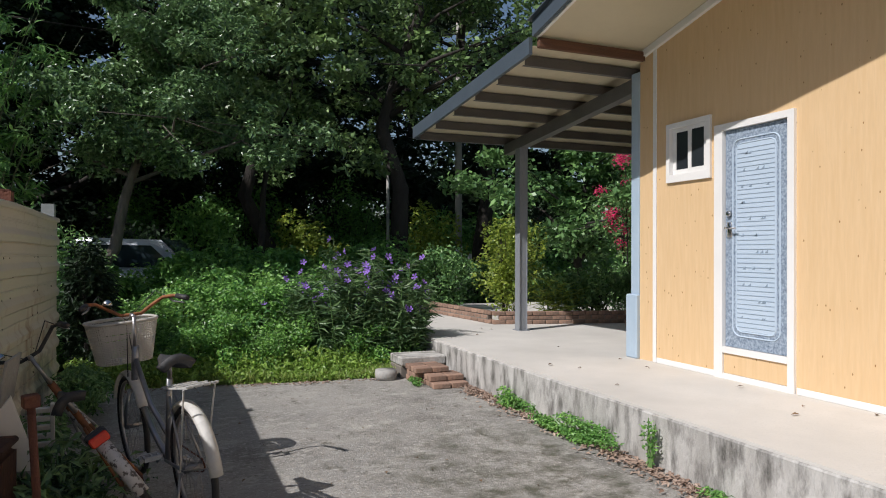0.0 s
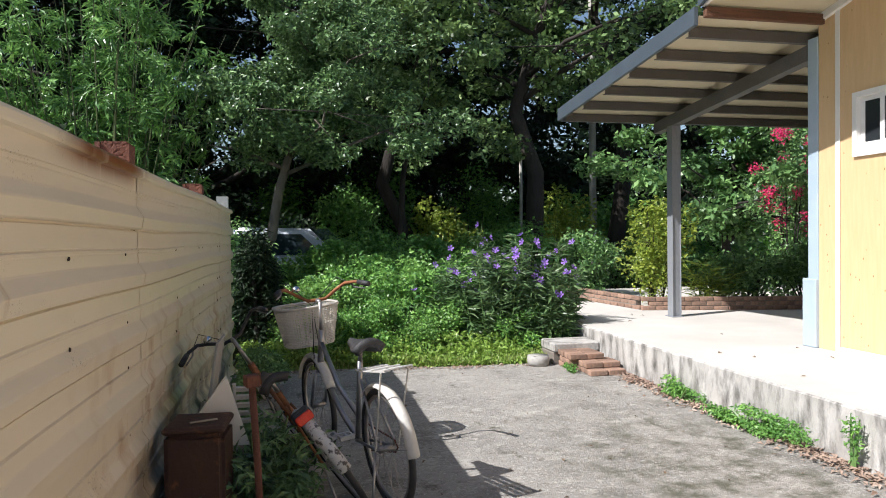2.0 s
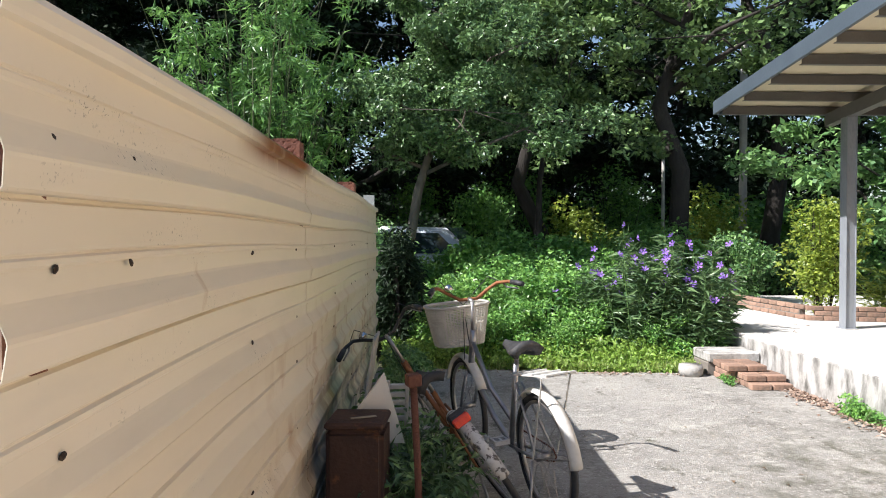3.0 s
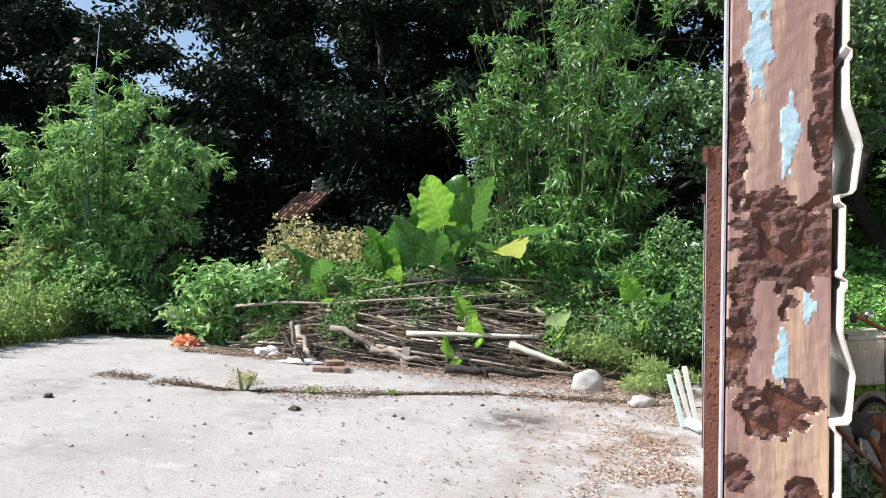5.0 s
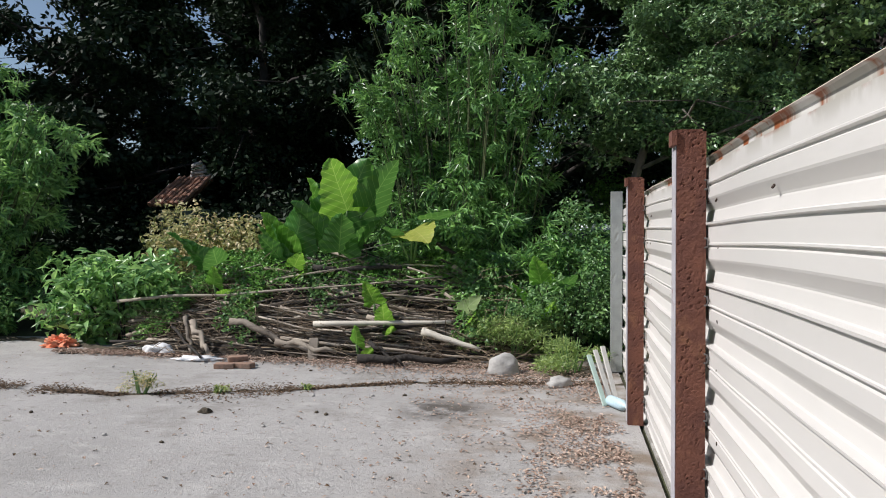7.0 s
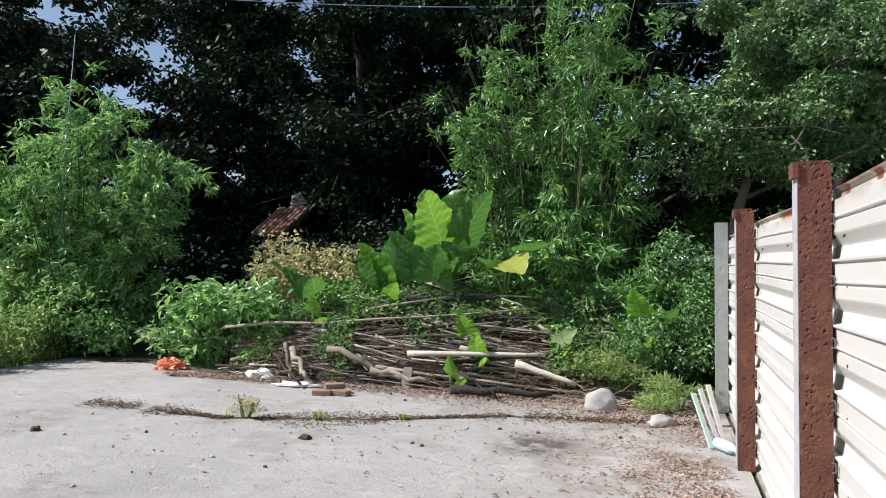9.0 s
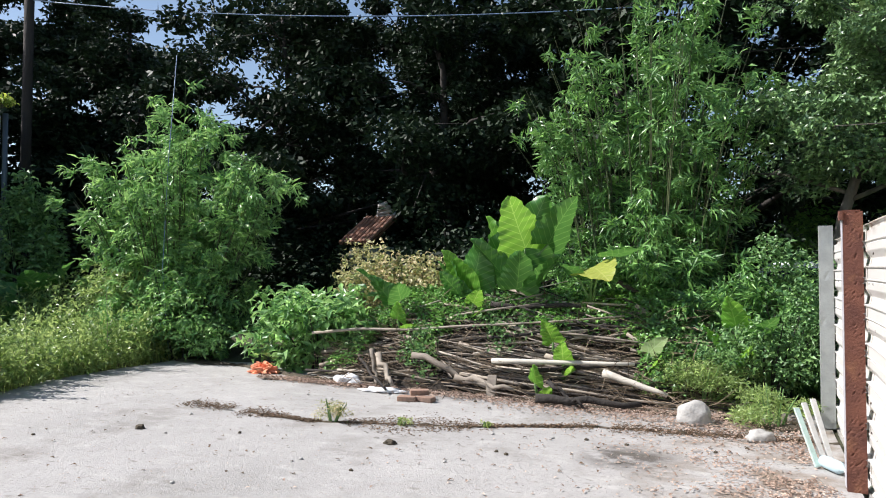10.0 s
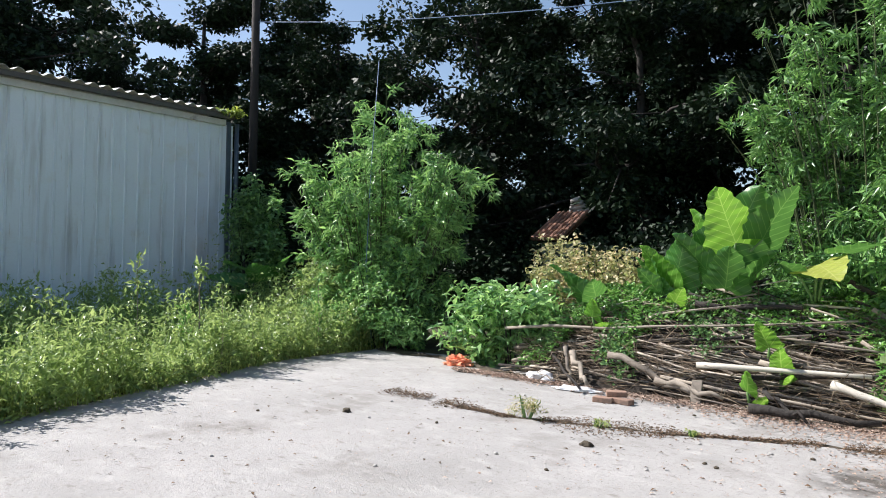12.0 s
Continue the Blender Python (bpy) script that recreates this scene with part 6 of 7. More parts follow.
def litter(name, label, n, region, rng, size, material):
    """Dry leaves lying about, a little curled."""
    p = region(rng, n)
    n = len(p)
    a = rng.uniform(0, 2 * math.pi, n)
    ax = np.stack((np.cos(a), np.sin(a), rng.normal(size=n) * 0.18), 1)
    me = leaves_mesh(name, p, size, size * 0.55, material, rng, 0, 0.85, 0.2, axis=ax)
    return tagged(new(name, me), label, "dry leaves", kind="stuff")


def foot_strip(rng, n):
    return np.stack((3.28 - np.abs(rng.normal(size=n)) * 0.09, rng.uniform(2.4, 7.0, n), np.full(n, 0.008) + rng.uniform(0, 0.02, n)), 1)


def bed_edge(rng, n):
    x = rng.uniform(-0.9, 2.7, n)
    return np.stack((x, np.interp(x, (-1.1, 0.7, 1.7, 2.6), (8.2, 8.0, 7.85, 7.8)) - np.abs(rng.normal(size=n)) * 0.08, np.full(n, 0.008)), 1)


def yard_few(rng, n):
    return np.stack((rng.uniform(0.2, 3.2, n), rng.uniform(2.2, 7.9, n), np.full(n, 0.008)), 1)


rr = np.random.default_rng(141)
litter("leaf_litter", "dry tan leaves along the veranda foot", 1700, foot_strip, rr, 0.055, LITTER)
litter("leaf_litter", "dry tan leaves along the bed edge", 260, bed_edge, rr, 0.05, LITTER)
litter("leaf_litter", "few dry leaves on the grey yard", 60, yard_few, rr, 0.04, LITTER_DARK)


def on_platform(rng, n):
    return np.stack((rng.uniform(3.4, 4.7, n), rng.uniform(3.0, 9.0, n), np.full(n, 0.418)), 1)


litter("leaf_litter", "few brown leaves on the veranda floor", 14, on_platform, rr, 0.06, LITTER_DARK)


def by_joint(rng, n):
    x = rng.uniform(-8.0, -1.3, n)
    jx, jy = zip(*JOINT)
    wide = np.array([max(0.03, 0.10 + 0.22 * noise.noise((q * 0.9, 1.0, 2.0))) for q in x])
    keep = np.array([noise.noise((q * 2.3, 4.0, 0.0)) > -0.25 for q in x])
    y = np.interp(x, jx, jy) + 0.04 + rng.normal(size=n) * wide
    return np.stack((x, y, rng.uniform(0, 0.02, n)), 1)[keep]


def by_pile(rng, n):
    x = rng.uniform(-8.6, -1.3, n)
    y = 8.5 - np.abs(rng.normal(size=n)) * np.interp(x, (-8.6, -5.0, -3.0, -1.3), (0.1, 0.22, 0.5, 0.8))
    return np.stack((x, y, np.full(n, 0.0) + rng.uniform(0, 0.03, n)), 1)


def dirt_strip(label, line, width, high, seed):
    """A low uneven ridge of soil and debris along a line."""
    lx, ly = zip(*line)
    v, f = [], []
    n, m = 160, 8
    for i in range(n + 1):
        x = lx[0] + (lx[-1] - lx[0]) * i / n
        y = float(np.interp(x, lx, ly))
        w = width * max(0.0, 0.5 + 1.6 * noise.noise((x * 1.1, seed, 0)))
        for j in range(m + 1):
            u = -1 + 2 * j / m
            edge = 0.03 * noise.noise((x * 9, u * 3, seed))
            v.append((x, y + u * w + edge, -0.02 + (1 - u * u) * high * (0.8 + 0.9 * noise.noise((x * 5, u * 4, seed + 3.0)))))
    for i in range(n):
        for j in range(m):
            a = i * (m + 1) + j
            f.append((a, a + m + 1, a + m + 2, a + 1))
    tagged(new("dirt", arrays_mesh("dirt", v, f, SOIL, True)), label, "dirt", kind="stuff")


dirt_strip("dark dirt and debris in the slab joint", [(x, y + 0.04) for x, y in JOINT][3:], 0.2, 0.03, 1.0)
dirt_strip("dark soil ridge along the brush pile foot", [(-11.2, 9.35), (-9.5, 9.25), (-8.6, 8.9), (-7.2, 8.5), (-5.5, 8.4), (-4.0, 8.4), (-2.6, 8.3), (-1.3, 8.0)], 0.22, 0.05, 2.0)


def corner_drift(rng, n):
    y = rng.uniform(3.6, 8.4, n)
    x = -1.27 - np.abs(rng.normal(size=n)) * np.interp(y, (3.6, 6.0, 8.4), (0.35, 0.6, 1.3))
    keep = np.array([noise.noise((p * 1.5, q * 1.5, 3.0)) + 0.25 * noise.noise((p * 6, q * 6, 1.0)) > -0.02 for p, q in zip(x, y)])
    return np.stack((x, y, np.full(n, 0.006) + rng.uniform(0, 0.02, n)), 1)[keep]


def yard_two(rng, n):
    return np.stack((rng.uniform(-9.5, -1.4, n), rng.uniform(2.5, 8.3, n), np.full(n, 0.008)), 1)


def yard_corner(rng, n):
    return np.stack((-1.3 - np.abs(rng.normal(size=n)) * 1.5, rng.uniform(2.6, 8.3, n), np.full(n, 0.008)), 1)


litter("leaf_litter", "dark dry debris in the slab joint", 5200, by_joint, rr, 0.036, LITTER_DARK)
litter("leaf_litter", "dry pinkish leaves before the brush pile", 8000, by_pile, rr, 0.045, LITTER)
litter("leaf_litter", "dry brown leaves drifted beside the fence", 5200, corner_drift, rr, 0.038, LITTER)
litter("leaf_litter", "scattered dry leaves on the pale slab", 240, yard_two, rr, 0.045, LITTER_DARK)
litter("leaf_litter", "fine dry crumbs on the pale slab", 1500, yard_two, rr, 0.018, LITTER)
litter("leaf_litter", "loose dry leaves thinning out from the fence", 700, yard_corner, rr, 0.04, LITTER)
# ---- brush pile ----
pile = thing("brush_pile", "heap of grey cut branches and poles overgrown with vines", "brush pile")
v, f = [], []
nx, ny = 90, 46
for i in range(nx + 1):
    for j in range(ny + 1):
        x, y = -8.8 + 7.2 * i / nx, 8.25 + 3.9 * j / ny
        v.append((x, y, mound_z(x, y) - 0.16 * min(1.0, max(0.0, (y - 8.35) * 2)) + 0.09 * noise.noise((x * 4, y * 4, 0))))
for i in range(nx):
    for j in range(ny):
        a = i * (ny + 1) + j
        f.append((a, a + ny + 1, a + ny + 2, a + 1))
ob = new("earth_core", arrays_mesh("earth_core", v, f, GAP_SHADE, True))
ob.parent = pile
rng = np.random.default_rng(201)


def crooked(a, b, r, bends, rng, seg=7, knots=5):
    a, b = Vector(a), Vector(b)
    pts = [a.lerp(b, k / (knots - 1)) + Vector((0, rng.normal() * bends, rng.normal() * bends)) * (0.4 + 0.6 * (0 < k < knots - 1)) for k in range(knots)]
    bm = bm_new()
    add_tube(bm, pts, [r * (1.1 - 0.5 * k / (knots - 1)) for k in range(knots)], seg)
    return bm


for k in range(300):
    u = rng.uniform(0, 1) ** 0.8
    y = 8.42 + OY * 0 + u * 1.55
    ln = rng.uniform(0.6, 2.2) if rng.random() < 0.62 else rng.uniform(2.0, 3.8)
    x = rng.uniform(-7.1, -2.5)
    x0, x1 = max(-7.9, x - ln / 2), min(-2.1, x + ln / 2)
    dy = rng.normal() * (0.13 if rng.random() < 0.7 else 0.26)
    r = rng.choice((0.008, 0.012, 0.016, 0.022, 0.032), p=(0.30, 0.26, 0.22, 0.14, 0.08))
    za, zb = mound_z(x0, y) + r + rng.uniform(-0.10, 0.13), mound_z(x1, y + dy) + r + rng.uniform(-0.10, 0.13)
    zm = mound_z((x0 + x1) / 2, y + dy / 2) + r - 0.08
    lift = max(0.0, zm - (za + zb) / 2)
    part("branch", crooked((x0, y, za + lift), (x1, y + dy, zb + lift), r, 0.009 + r * 0.22, rng), rng.choice((WOOD_GREY, WOOD_GREY, WOOD_PALE, WOOD_GREY, BARK, BARK)), pile, "", True)
# the few that stand out
for a, b, r, mt, lb in (((-4.95, 8.62, 0.42), (-3.15, 8.72, 0.47), 0.036, PALE_PIPE, "pale straight pole"), ((-3.5, 8.6, 0.36), (-2.75, 8.5, 0.16), 0.045, PALE_PIPE, "pale broken pole"),
                        ((-7.9, 8.75, 0.62), (-3.4, 9.45, 1.0), 0.021, WOOD_GREY, "long grey pole"), ((-6.55, 8.4, 0.46), (-6.15, 8.1, 0.06), 0.042, WOOD_GREY, "forked pale branch"),
                        ((-6.05, 8.5, 0.46), (-4.9, 8.38, 0.12), 0.045, WOOD_GREY, "crooked thick branch"), ((-5.4, 8.42, 0.2), (-4.55, 8.36, 0.1), 0.04, WOOD_GREY, "crooked thick branch"),
                        ((-5.3, 9.5, 1.1), (-4.0, 9.55, 1.12), 0.045, BARK, "dark thick log"), ((-6.7, 8.5, 0.5), (-6.45, 8.25, 0.05), 0.03, WOOD_GREY, "forked pale branch"), ((-4.1, 8.3, 0.25), (-3.6, 8.0, 0.03), 0.025, BARK, "dark broken branch"),
                        ((-4.2, 8.1, 0.08), (-3.0, 8.25, 0.1), 0.05, BARK, "dark rotten log")):
    part("branch", crooked(a, b, r, 0.02 + r * 0.4 if mt is not PALE_PIPE else 0.004, rng, 9, 7), mt, pile, lb, True)
v = []
pos = np.stack((rng.uniform(-7.6, -2.3, 2600), rng.uniform(8.35, 9.9, 2600), np.zeros(2600)), 1)
pos[:, 2] = [mound_z(a, b) + 0.05 for a, b in pos[:, :2]]
axis = rng.normal(size=(2600, 3)) * np.array((1.4, 0.5, 0.3))
tagged(leaf_cloud("twig_tangle", pos, 0.55, 0.012, TWIG, rng, pile, axis=axis), kind="stuff", label="thin dry twigs")
keep = np.array([noise.noise((a * 1.3, b * 1.3, 9.0)) + 0.25 * (b - 9.3) > 0.06 for a, b in pos[:, :2]])
p2 = np.repeat(pos[keep], 4, axis=0) + rng.normal(size=(keep.sum() * 4, 3)) * np.array((0.08, 0.08, 0.05)) + np.array((0, 0, 0.09))
tagged(leaf_cloud("creeper", p2, 0.065, 0.05, LEAF_MID, rng, pile, axis=rng.normal(size=(len(p2), 3)) + np.array((0, -0.3, 0.2))), kind="stuff", label="small green creeper leaves")


# ---- small things on the slab ----
def lump(name, label, category, base, size, seed, material, rough=0.25, turn=0.0, cuts=3, flat=0.4):
    bm = bm_new()
    bmesh.ops.create_icosphere(bm, subdivisions=cuts, radius=1.0)
    for q in bm.verts:
        d = 1 + rough * noise.noise(q.co * 1.6 + Vector((seed, 0, 0))) + rough * 0.4 * noise.noise(q.co * 5 + Vector((0, seed, 0)))
        q.co *= d
        q.co.x, q.co.y, q.co.z = q.co.x * size[0], q.co.y * size[1], max(q.co.z, -flat) * size[2]
    zmin = min(q.co.z for q in bm.verts)
    for q in bm.verts:
        q.co.z -= zmin
    ob = part(name, bm, material, None, "", True)
    ob.matrix_world = pose(*base, 0, 0, turn)
    return tagged(ob, label, category)


lump("rock", "pale grey rounded rock on the leaf litter", "rock", (-2.42, 7.9, 0), (0.19, 0.15, 0.16), 3, STONE, 0.3)
lump("rock", "flat pale stone beside the fence weeds", "rock", (-1.78, 7.35, 0), (0.14, 0.09, 0.07), 4, STONE, 0.35, 40)
lump("clod", "dark dried mud clod on the slab", "clod", (-4.85, 5.75, 0), (0.055, 0.04, 0.03), 5, SOIL, 0.5)
lump("clod", "dark dried mud clod on the slab", "clod", (-7.4, 5.2, 0), (0.05, 0.04, 0.03), 6, SOIL, 0.5)
for k in range(26):
    rr = np.random.default_rng(300 + k)
    lump("pebble", "small pale pebble on the slab", "pebble", (rr.uniform(-8.5, -1.6), rr.uniform(3.0, 8.2), 0), (0.022, 0.018, 0.015), 40 + k, STONE if k % 2 else SOIL, 0.4, cuts=1)
lump("plastic_bag", "crumpled white plastic bag by the brush pile", "bag", (-7.05, 8.45, 0), (0.2, 0.1, 0.09), 7, BAG_WHITE, 0.7)
lump("plastic_bag", "flat torn white plastic strip on the slab", "bag", (-6.3, 8.12, 0), (0.28, 0.07, 0.035), 8, BAG_WHITE, 0.8, 8)
bm = bm_new()
bmesh.ops.create_icosphere(bm, subdivisions=4, radius=1.0)
for q in bm.verts:
    d = 1 + 0.75 * noise.noise(q.co * 2.6 + Vector((4, 1, 0))) + 0.5 * noise.noise(q.co * 6 + Vector((0, 3, 0)))
    q.co = Vector((q.co.x * d * 0.27, q.co.y * d * 0.17, max(0.0, q.co.z * d * 0.13 + 0.05)))
rag = part("rag", bm, RAG, None, "")
rag.matrix_world = pose(-8.85, 8.8, -0.005) @ Matrix.Diagonal((0.8, 0.8, 0.85, 1))
tagged(rag, "crumpled orange cloth rag at the slab edge", "rag")
for k, (x, y, z, t, lb) in enumerate(((-5.72, 7.72, -0.012, 12, "mossy red brick lying by the brush pile"), (-5.5, 7.78, -0.012, -8, "red brick lying by the brush pile"), (-5.62, 7.86, 0.052, 30, "red brick lying on other bricks"))):
    ob = new("loose_brick", brick_me)
    ob.matrix_world = pose(x, y, z, 0, 0, t) @ Matrix.Diagonal((1.15, 1.2, 1.05, 1))
    tagged(ob, lb, "brick")
box_part("wood_block", (-0.06, -0.02, 0), (0.06, 0.02, 0.3), WOOD_GREY, None, "", 0.006, pose(-4.85, 8.3, 0.0, -30, 0, 10))
tagged(bpy.data.objects["wood_block"], "weathered wood block leaning in the brush", "wood")
# white boards and bottle by the fence
for k, (a, b) in enumerate((((-1.30, 6.62, 0.012), (-1.44, 6.85, 0.47)), ((-1.36, 6.55, 0.012), (-1.5, 6.8, 0.43)), ((-1.25, 6.66, 0.012), (-1.37, 6.9, 0.5)))):
    way = Vector(b) - Vector(a)
    ob = box_part("board", (-0.024, 0, -0.009), (0.024, way.length, 0.009), (WHITE_DIRTY, GREEN_PALE, WHITE_DIRTY)[k], None, "", 0.004)
    ob.matrix_world = Matrix.Translation(a) @ way.to_track_quat("Y", "Z").to_matrix().to_4x4()
    tagged(ob, "thin pale painted board leaning on the weeds", "board", "leaning boards")
bottle = thing("bottle", "pale blue plastic bottle lying by the fence", "bottle", pose(-1.32, 6.6, 0.055, 90, 0, 30))
bm = bm_new()
add_tube(bm, [(0, 0, 0), (0, 0, 0.02), (0, 0, 0.2), (0, 0, 0.25), (0, 0, 0.27)], [0.045, 0.05, 0.05, 0.02, 0.016], 12)
part("body", bm, BOTTLE, bottle, "", True)
bm = bm_new()
add_tube(bm, [(0, 0, 0.271), (0, 0, 0.295)], 0.018, 10)
part("cap", bm, WHITE, bottle)
bush("small dry weed tuft in the slab joint", 210, (-5.85, 6.3, 0), (0.26, 0.1, 0.26), (0.07, 0.01), 380, LEAF_DRY, "weeds", 6, category="weeds", lumps=8)
bush("small dry weed tuft in the slab joint", 211, (-5.1, 6.45, 0), (0.1, 0.05, 0.08), (0.04, 0.012), 120, GRASS, "weeds", 4, category="weeds", lumps=6)
bush("small dry weed tuft in the slab joint", 212, (-4.3, 6.75, 0), (0.08, 0.05, 0.07), (0.04, 0.012), 90, GRASS, "weeds", 4, category="weeds", lumps=6)

# ---- hut roof behind the pile ----
hut = thing("hut", "small tiled-roof hut half hidden by shrubs", "hut")
box_part("wall", (-11.5, 15.3, 0), (-10.65, 16.2, 2.25), HUT_WALL, hut, "grey-green plaster wall", 0.01)
roof_m = pose(-11.1, 15.0, 2.32, 33, 0, -7)
tile_bm = bm_new()
add_tube(tile_bm, [(0, 0, 0), (0, 0.34, 0.01)], [0.062, 0.056], 8)
tile_me = mesh_of("roof_tile", tile_bm, TILE)
rb = box_part("roof", (-0.5, -0.02, -0.05), (0.5, 1.3, -0.004), WOOD_BROWN, hut, "rusty red tiled roof slope", 0.004, roof_m)
for i in range(7):
    for j in range(4):
        ob = new("roof_tile", tile_me)
        ob.parent = rb
        ob.matrix_world = roof_m @ pose(-0.44 + 0.147 * i + 0.005 * ((i * 7 + j * 3) % 5), 0.33 * j - 0.06, 0.05 + 0.01 * (j % 2))
bm = bm_new()
for k in range(4):
    add_tube(bm, [roof_m @ Vector((-0.1 + 0.06 * k, 1.28, 0.08 + 0.1 * k)), roof_m @ Vector((0.48 - 0.05 * k, 1.3, 0.09 + 0.11 * k))], [0.06, 0.07], 8)
part("ridge_cap", bm, STONE, hut, "stacked grey ridge tiles", True)

# ---- poles and wires ----
def pole(label, base, h, r, material, band=None, name="utility_pole"):
    t = thing(name, label, "pole", pose(*base))
    bm = bm_new()
    add_tube(bm, [(0, 0, 0), (0, 0, h * 0.5), (0, 0, h)], [r, r * 0.9, r * 0.8], 12)
    part("shaft", bm, material, t, "", True)
    if band:
        bm = bm_new()
        add_tube(bm, [(0, 0, band[0]), (0, 0, band[1])], r * 1.04, 12)
        part("painted_band", bm, band[2], t, band[3], True)
    return t


pole("dark wooden utility pole behind the shed", (-20.5, 12.55, 0), 13, 0.15, BARK)
pole("grey concrete utility pole with a white painted foot", (7.95, 18.0, 0), 9.0, 0.11, STONE, (0.05, 1.7, WHITE, "white painted foot"))
pole("thin post with a blue painted foot", (5.6, 17.4, 0), 4.2, 0.05, STONE, (0.05, 1.6, BLUE_PAINT, "blue painted foot"))
ob = box_part("sign", (-0.16, -0.012, 0), (0.16, 0.012, 0.2), WHITE, None, "", 0.006)
ob.matrix_world = pose(8.35, 17.85, 1.3)
ob2 = box_part("sign_leg", (-0.015, -0.01, -1.35), (0.015, 0.01, 0.0), STONE, ob)
tagged(ob, "small blank white sign on a leg", "sign")


def wire(label, pts, r=0.009, beads=0):
    t = thing("overhead_wire", label, "wire")
    bm = bm_new()
    add_tube(bm, pts, r, 6)
    part("cable", bm, WIRE, t, "", True)
    for k in range(beads):
        i = (k + 0.5) / beads * (len(pts) - 1)
        p = Vector(pts[int(i)]).lerp(Vector(pts[int(i) + 1]), i - int(i))
        bm = bm_new()
        bmesh.ops.create_icosphere(bm, subdivisions=1, radius=0.028)
        c = part("clip", bm, WHITE, t)
        c.location = p


def sag(a, b, d, n=14):
    return [(a[0] + (b[0] - a[0]) * k / n, a[1] + (b[1] - a[1]) * k / n, a[2] + (b[2] - a[2]) * k / n - d * 4 * (k / n) * (1 - k / n)) for k in range(n + 1)]


wire("sagging blue-grey overhead cable with white clips", sag((-20.5, 12.55, 9.3), (7.95, 18.0, 7.9), 1.0, 22), 0.013, 16)
wire("thin dark overhead wire", sag((-20.5, 12.55, 10.1), (7.95, 18.0, 8.6), 0.6, 18))
wire("thin cable hanging down through the bamboo", [(-11.55, 9.3 + OY, 5.6), (-11.5, 9.1 + OY, 3.6), (-11.55, 9.05 + OY, 1.6), (-11.4, 9.1 + OY, 0.0)], 0.007)

# ---- parked car beyond the bed ----
def car(label, m, paint):
    t = thing("car", label, "car")
    prof = [(-2.1, 0.35), (-2.15, 0.75), (-1.95, 0.98), (-1.05, 1.06), (-0.35, 1.58), (1.1, 1.62), (1.85, 1.12), (2.1, 1.0), (2.12, 0.35)]
    bm = bm_new()
    a = [bm.verts.new((-0.84, y, z)) for y, z in prof]
    b = [bm.verts.new((0.84, y, z)) for y, z in prof]
    bm.faces.new(a)
    bm.faces.new(b[::-1])
    for i in range(len(prof)):
        j = (i + 1) % len(prof)
        bm.faces.new((a[i], b[i], b[j], a[j]))
    bevel(bm, 0.07, 3)
    part("body", bm, paint, t, "", True)
    for nm, pts in (("windscreen", ((-0.98, 1.115), (-0.42, 1.565))), ("rear_window", ((1.2, 1.57), (1.76, 1.2)))):
        bm = bm_new()
        (ya, za), (yb, zb) = pts
        q = [bm.verts.new((x, y, z + 0.03)) for x, y, z in ((-0.72, ya, za), (0.72, ya, za), (0.62, yb, zb), (-0.62, yb, zb))]
        bm.faces.new(q)
        r = bmesh.ops.extrude_face_region(bm, geom=bm.faces[:])
        bmesh.ops.translate(bm, vec=(0, 0, -0.025), verts=[e for e in r["geom"] if isinstance(e, bmesh.types.BMVert)])
        part(nm, bm, CAR_GLASS, t)
    for sx in (-1, 1):
        bm = bm_new()
        q = [bm.verts.new((sx * 0.846, y, z)) for y, z in ((-0.75, 1.1), (-0.3, 1.48), (1.05, 1.5), (1.5, 1.12))]
        bm.faces.new(q)
        r = bmesh.ops.extrude_face_region(bm, geom=bm.faces[:])
        bmesh.ops.translate(bm, vec=(sx * 0.01, 0, 0), verts=[e for e in r["geom"] if isinstance(e, bmesh.types.BMVert)])
        part("side_window", bm, CAR_GLASS, t)
        box_part("headlight", (sx * 0.55 - 0.18, -2.17, 0.72), (sx * 0.55 + 0.18, -2.08, 0.86), CHROME, t, "", 0.02)
        for y in (-1.3, 1.3):
            bm = bm_new()
            add_tube(bm, [(sx * 0.7, y, 0.32), (sx * 0.87, y, 0.32)], 0.32, 20)
            w = part("wheel", bm, RUBBER, t, "", True)
            bm = bm_new()
            add_tube(bm, [(sx * 0.871, y, 0.32), (sx * 0.885, y, 0.32)], 0.2, 16)
            part("rim", bm, CHROME, w, "", True)
    t.matrix_world = m
    return t


car("pale silver-blue car parked beyond the garden", pose(-0.25, 14.8, 0.0, 0, 0, 72) @ Matrix.Diagonal((1, 1, 1.12, 1)), CAR_PAINT)

# far lane with a low white wall
tagged(box_part("road", (-30, 29.5, -0.2), (60, 34, -0.018), ASPHALT, None, "", 0), "pale lane beyond the trees", "road", kind="structure")
tagged(box_part("low_wall", (16.5, 26.8, -0.1), (22, 27.0, 1.35), WHITE_DIRTY, None, "", 0.02), "low white wall beyond the garden", "wall", kind="structure")

# ---- by the steps ----
tub = thing("stone_tub", "round pale concrete tub beside the steps", "tub", pose(2.52, 7.72, 0))
bm = bm_new()
add_tube(bm, [(0, 0, 0), (0, 0, 0.06), (0, 0, 0.12), (0, 0, 0.122), (0, 0, 0.09)], [0.125, 0.135, 0.13, 0.1, 0.098], 20)
part("body", bm, STONE, tub, "", True)
bm = bm_new()
add_tube(bm, [(0, 0, 0.085), (0, 0, 0.1)], 0.097, 16)
part("fill", bm, SOIL, tub)


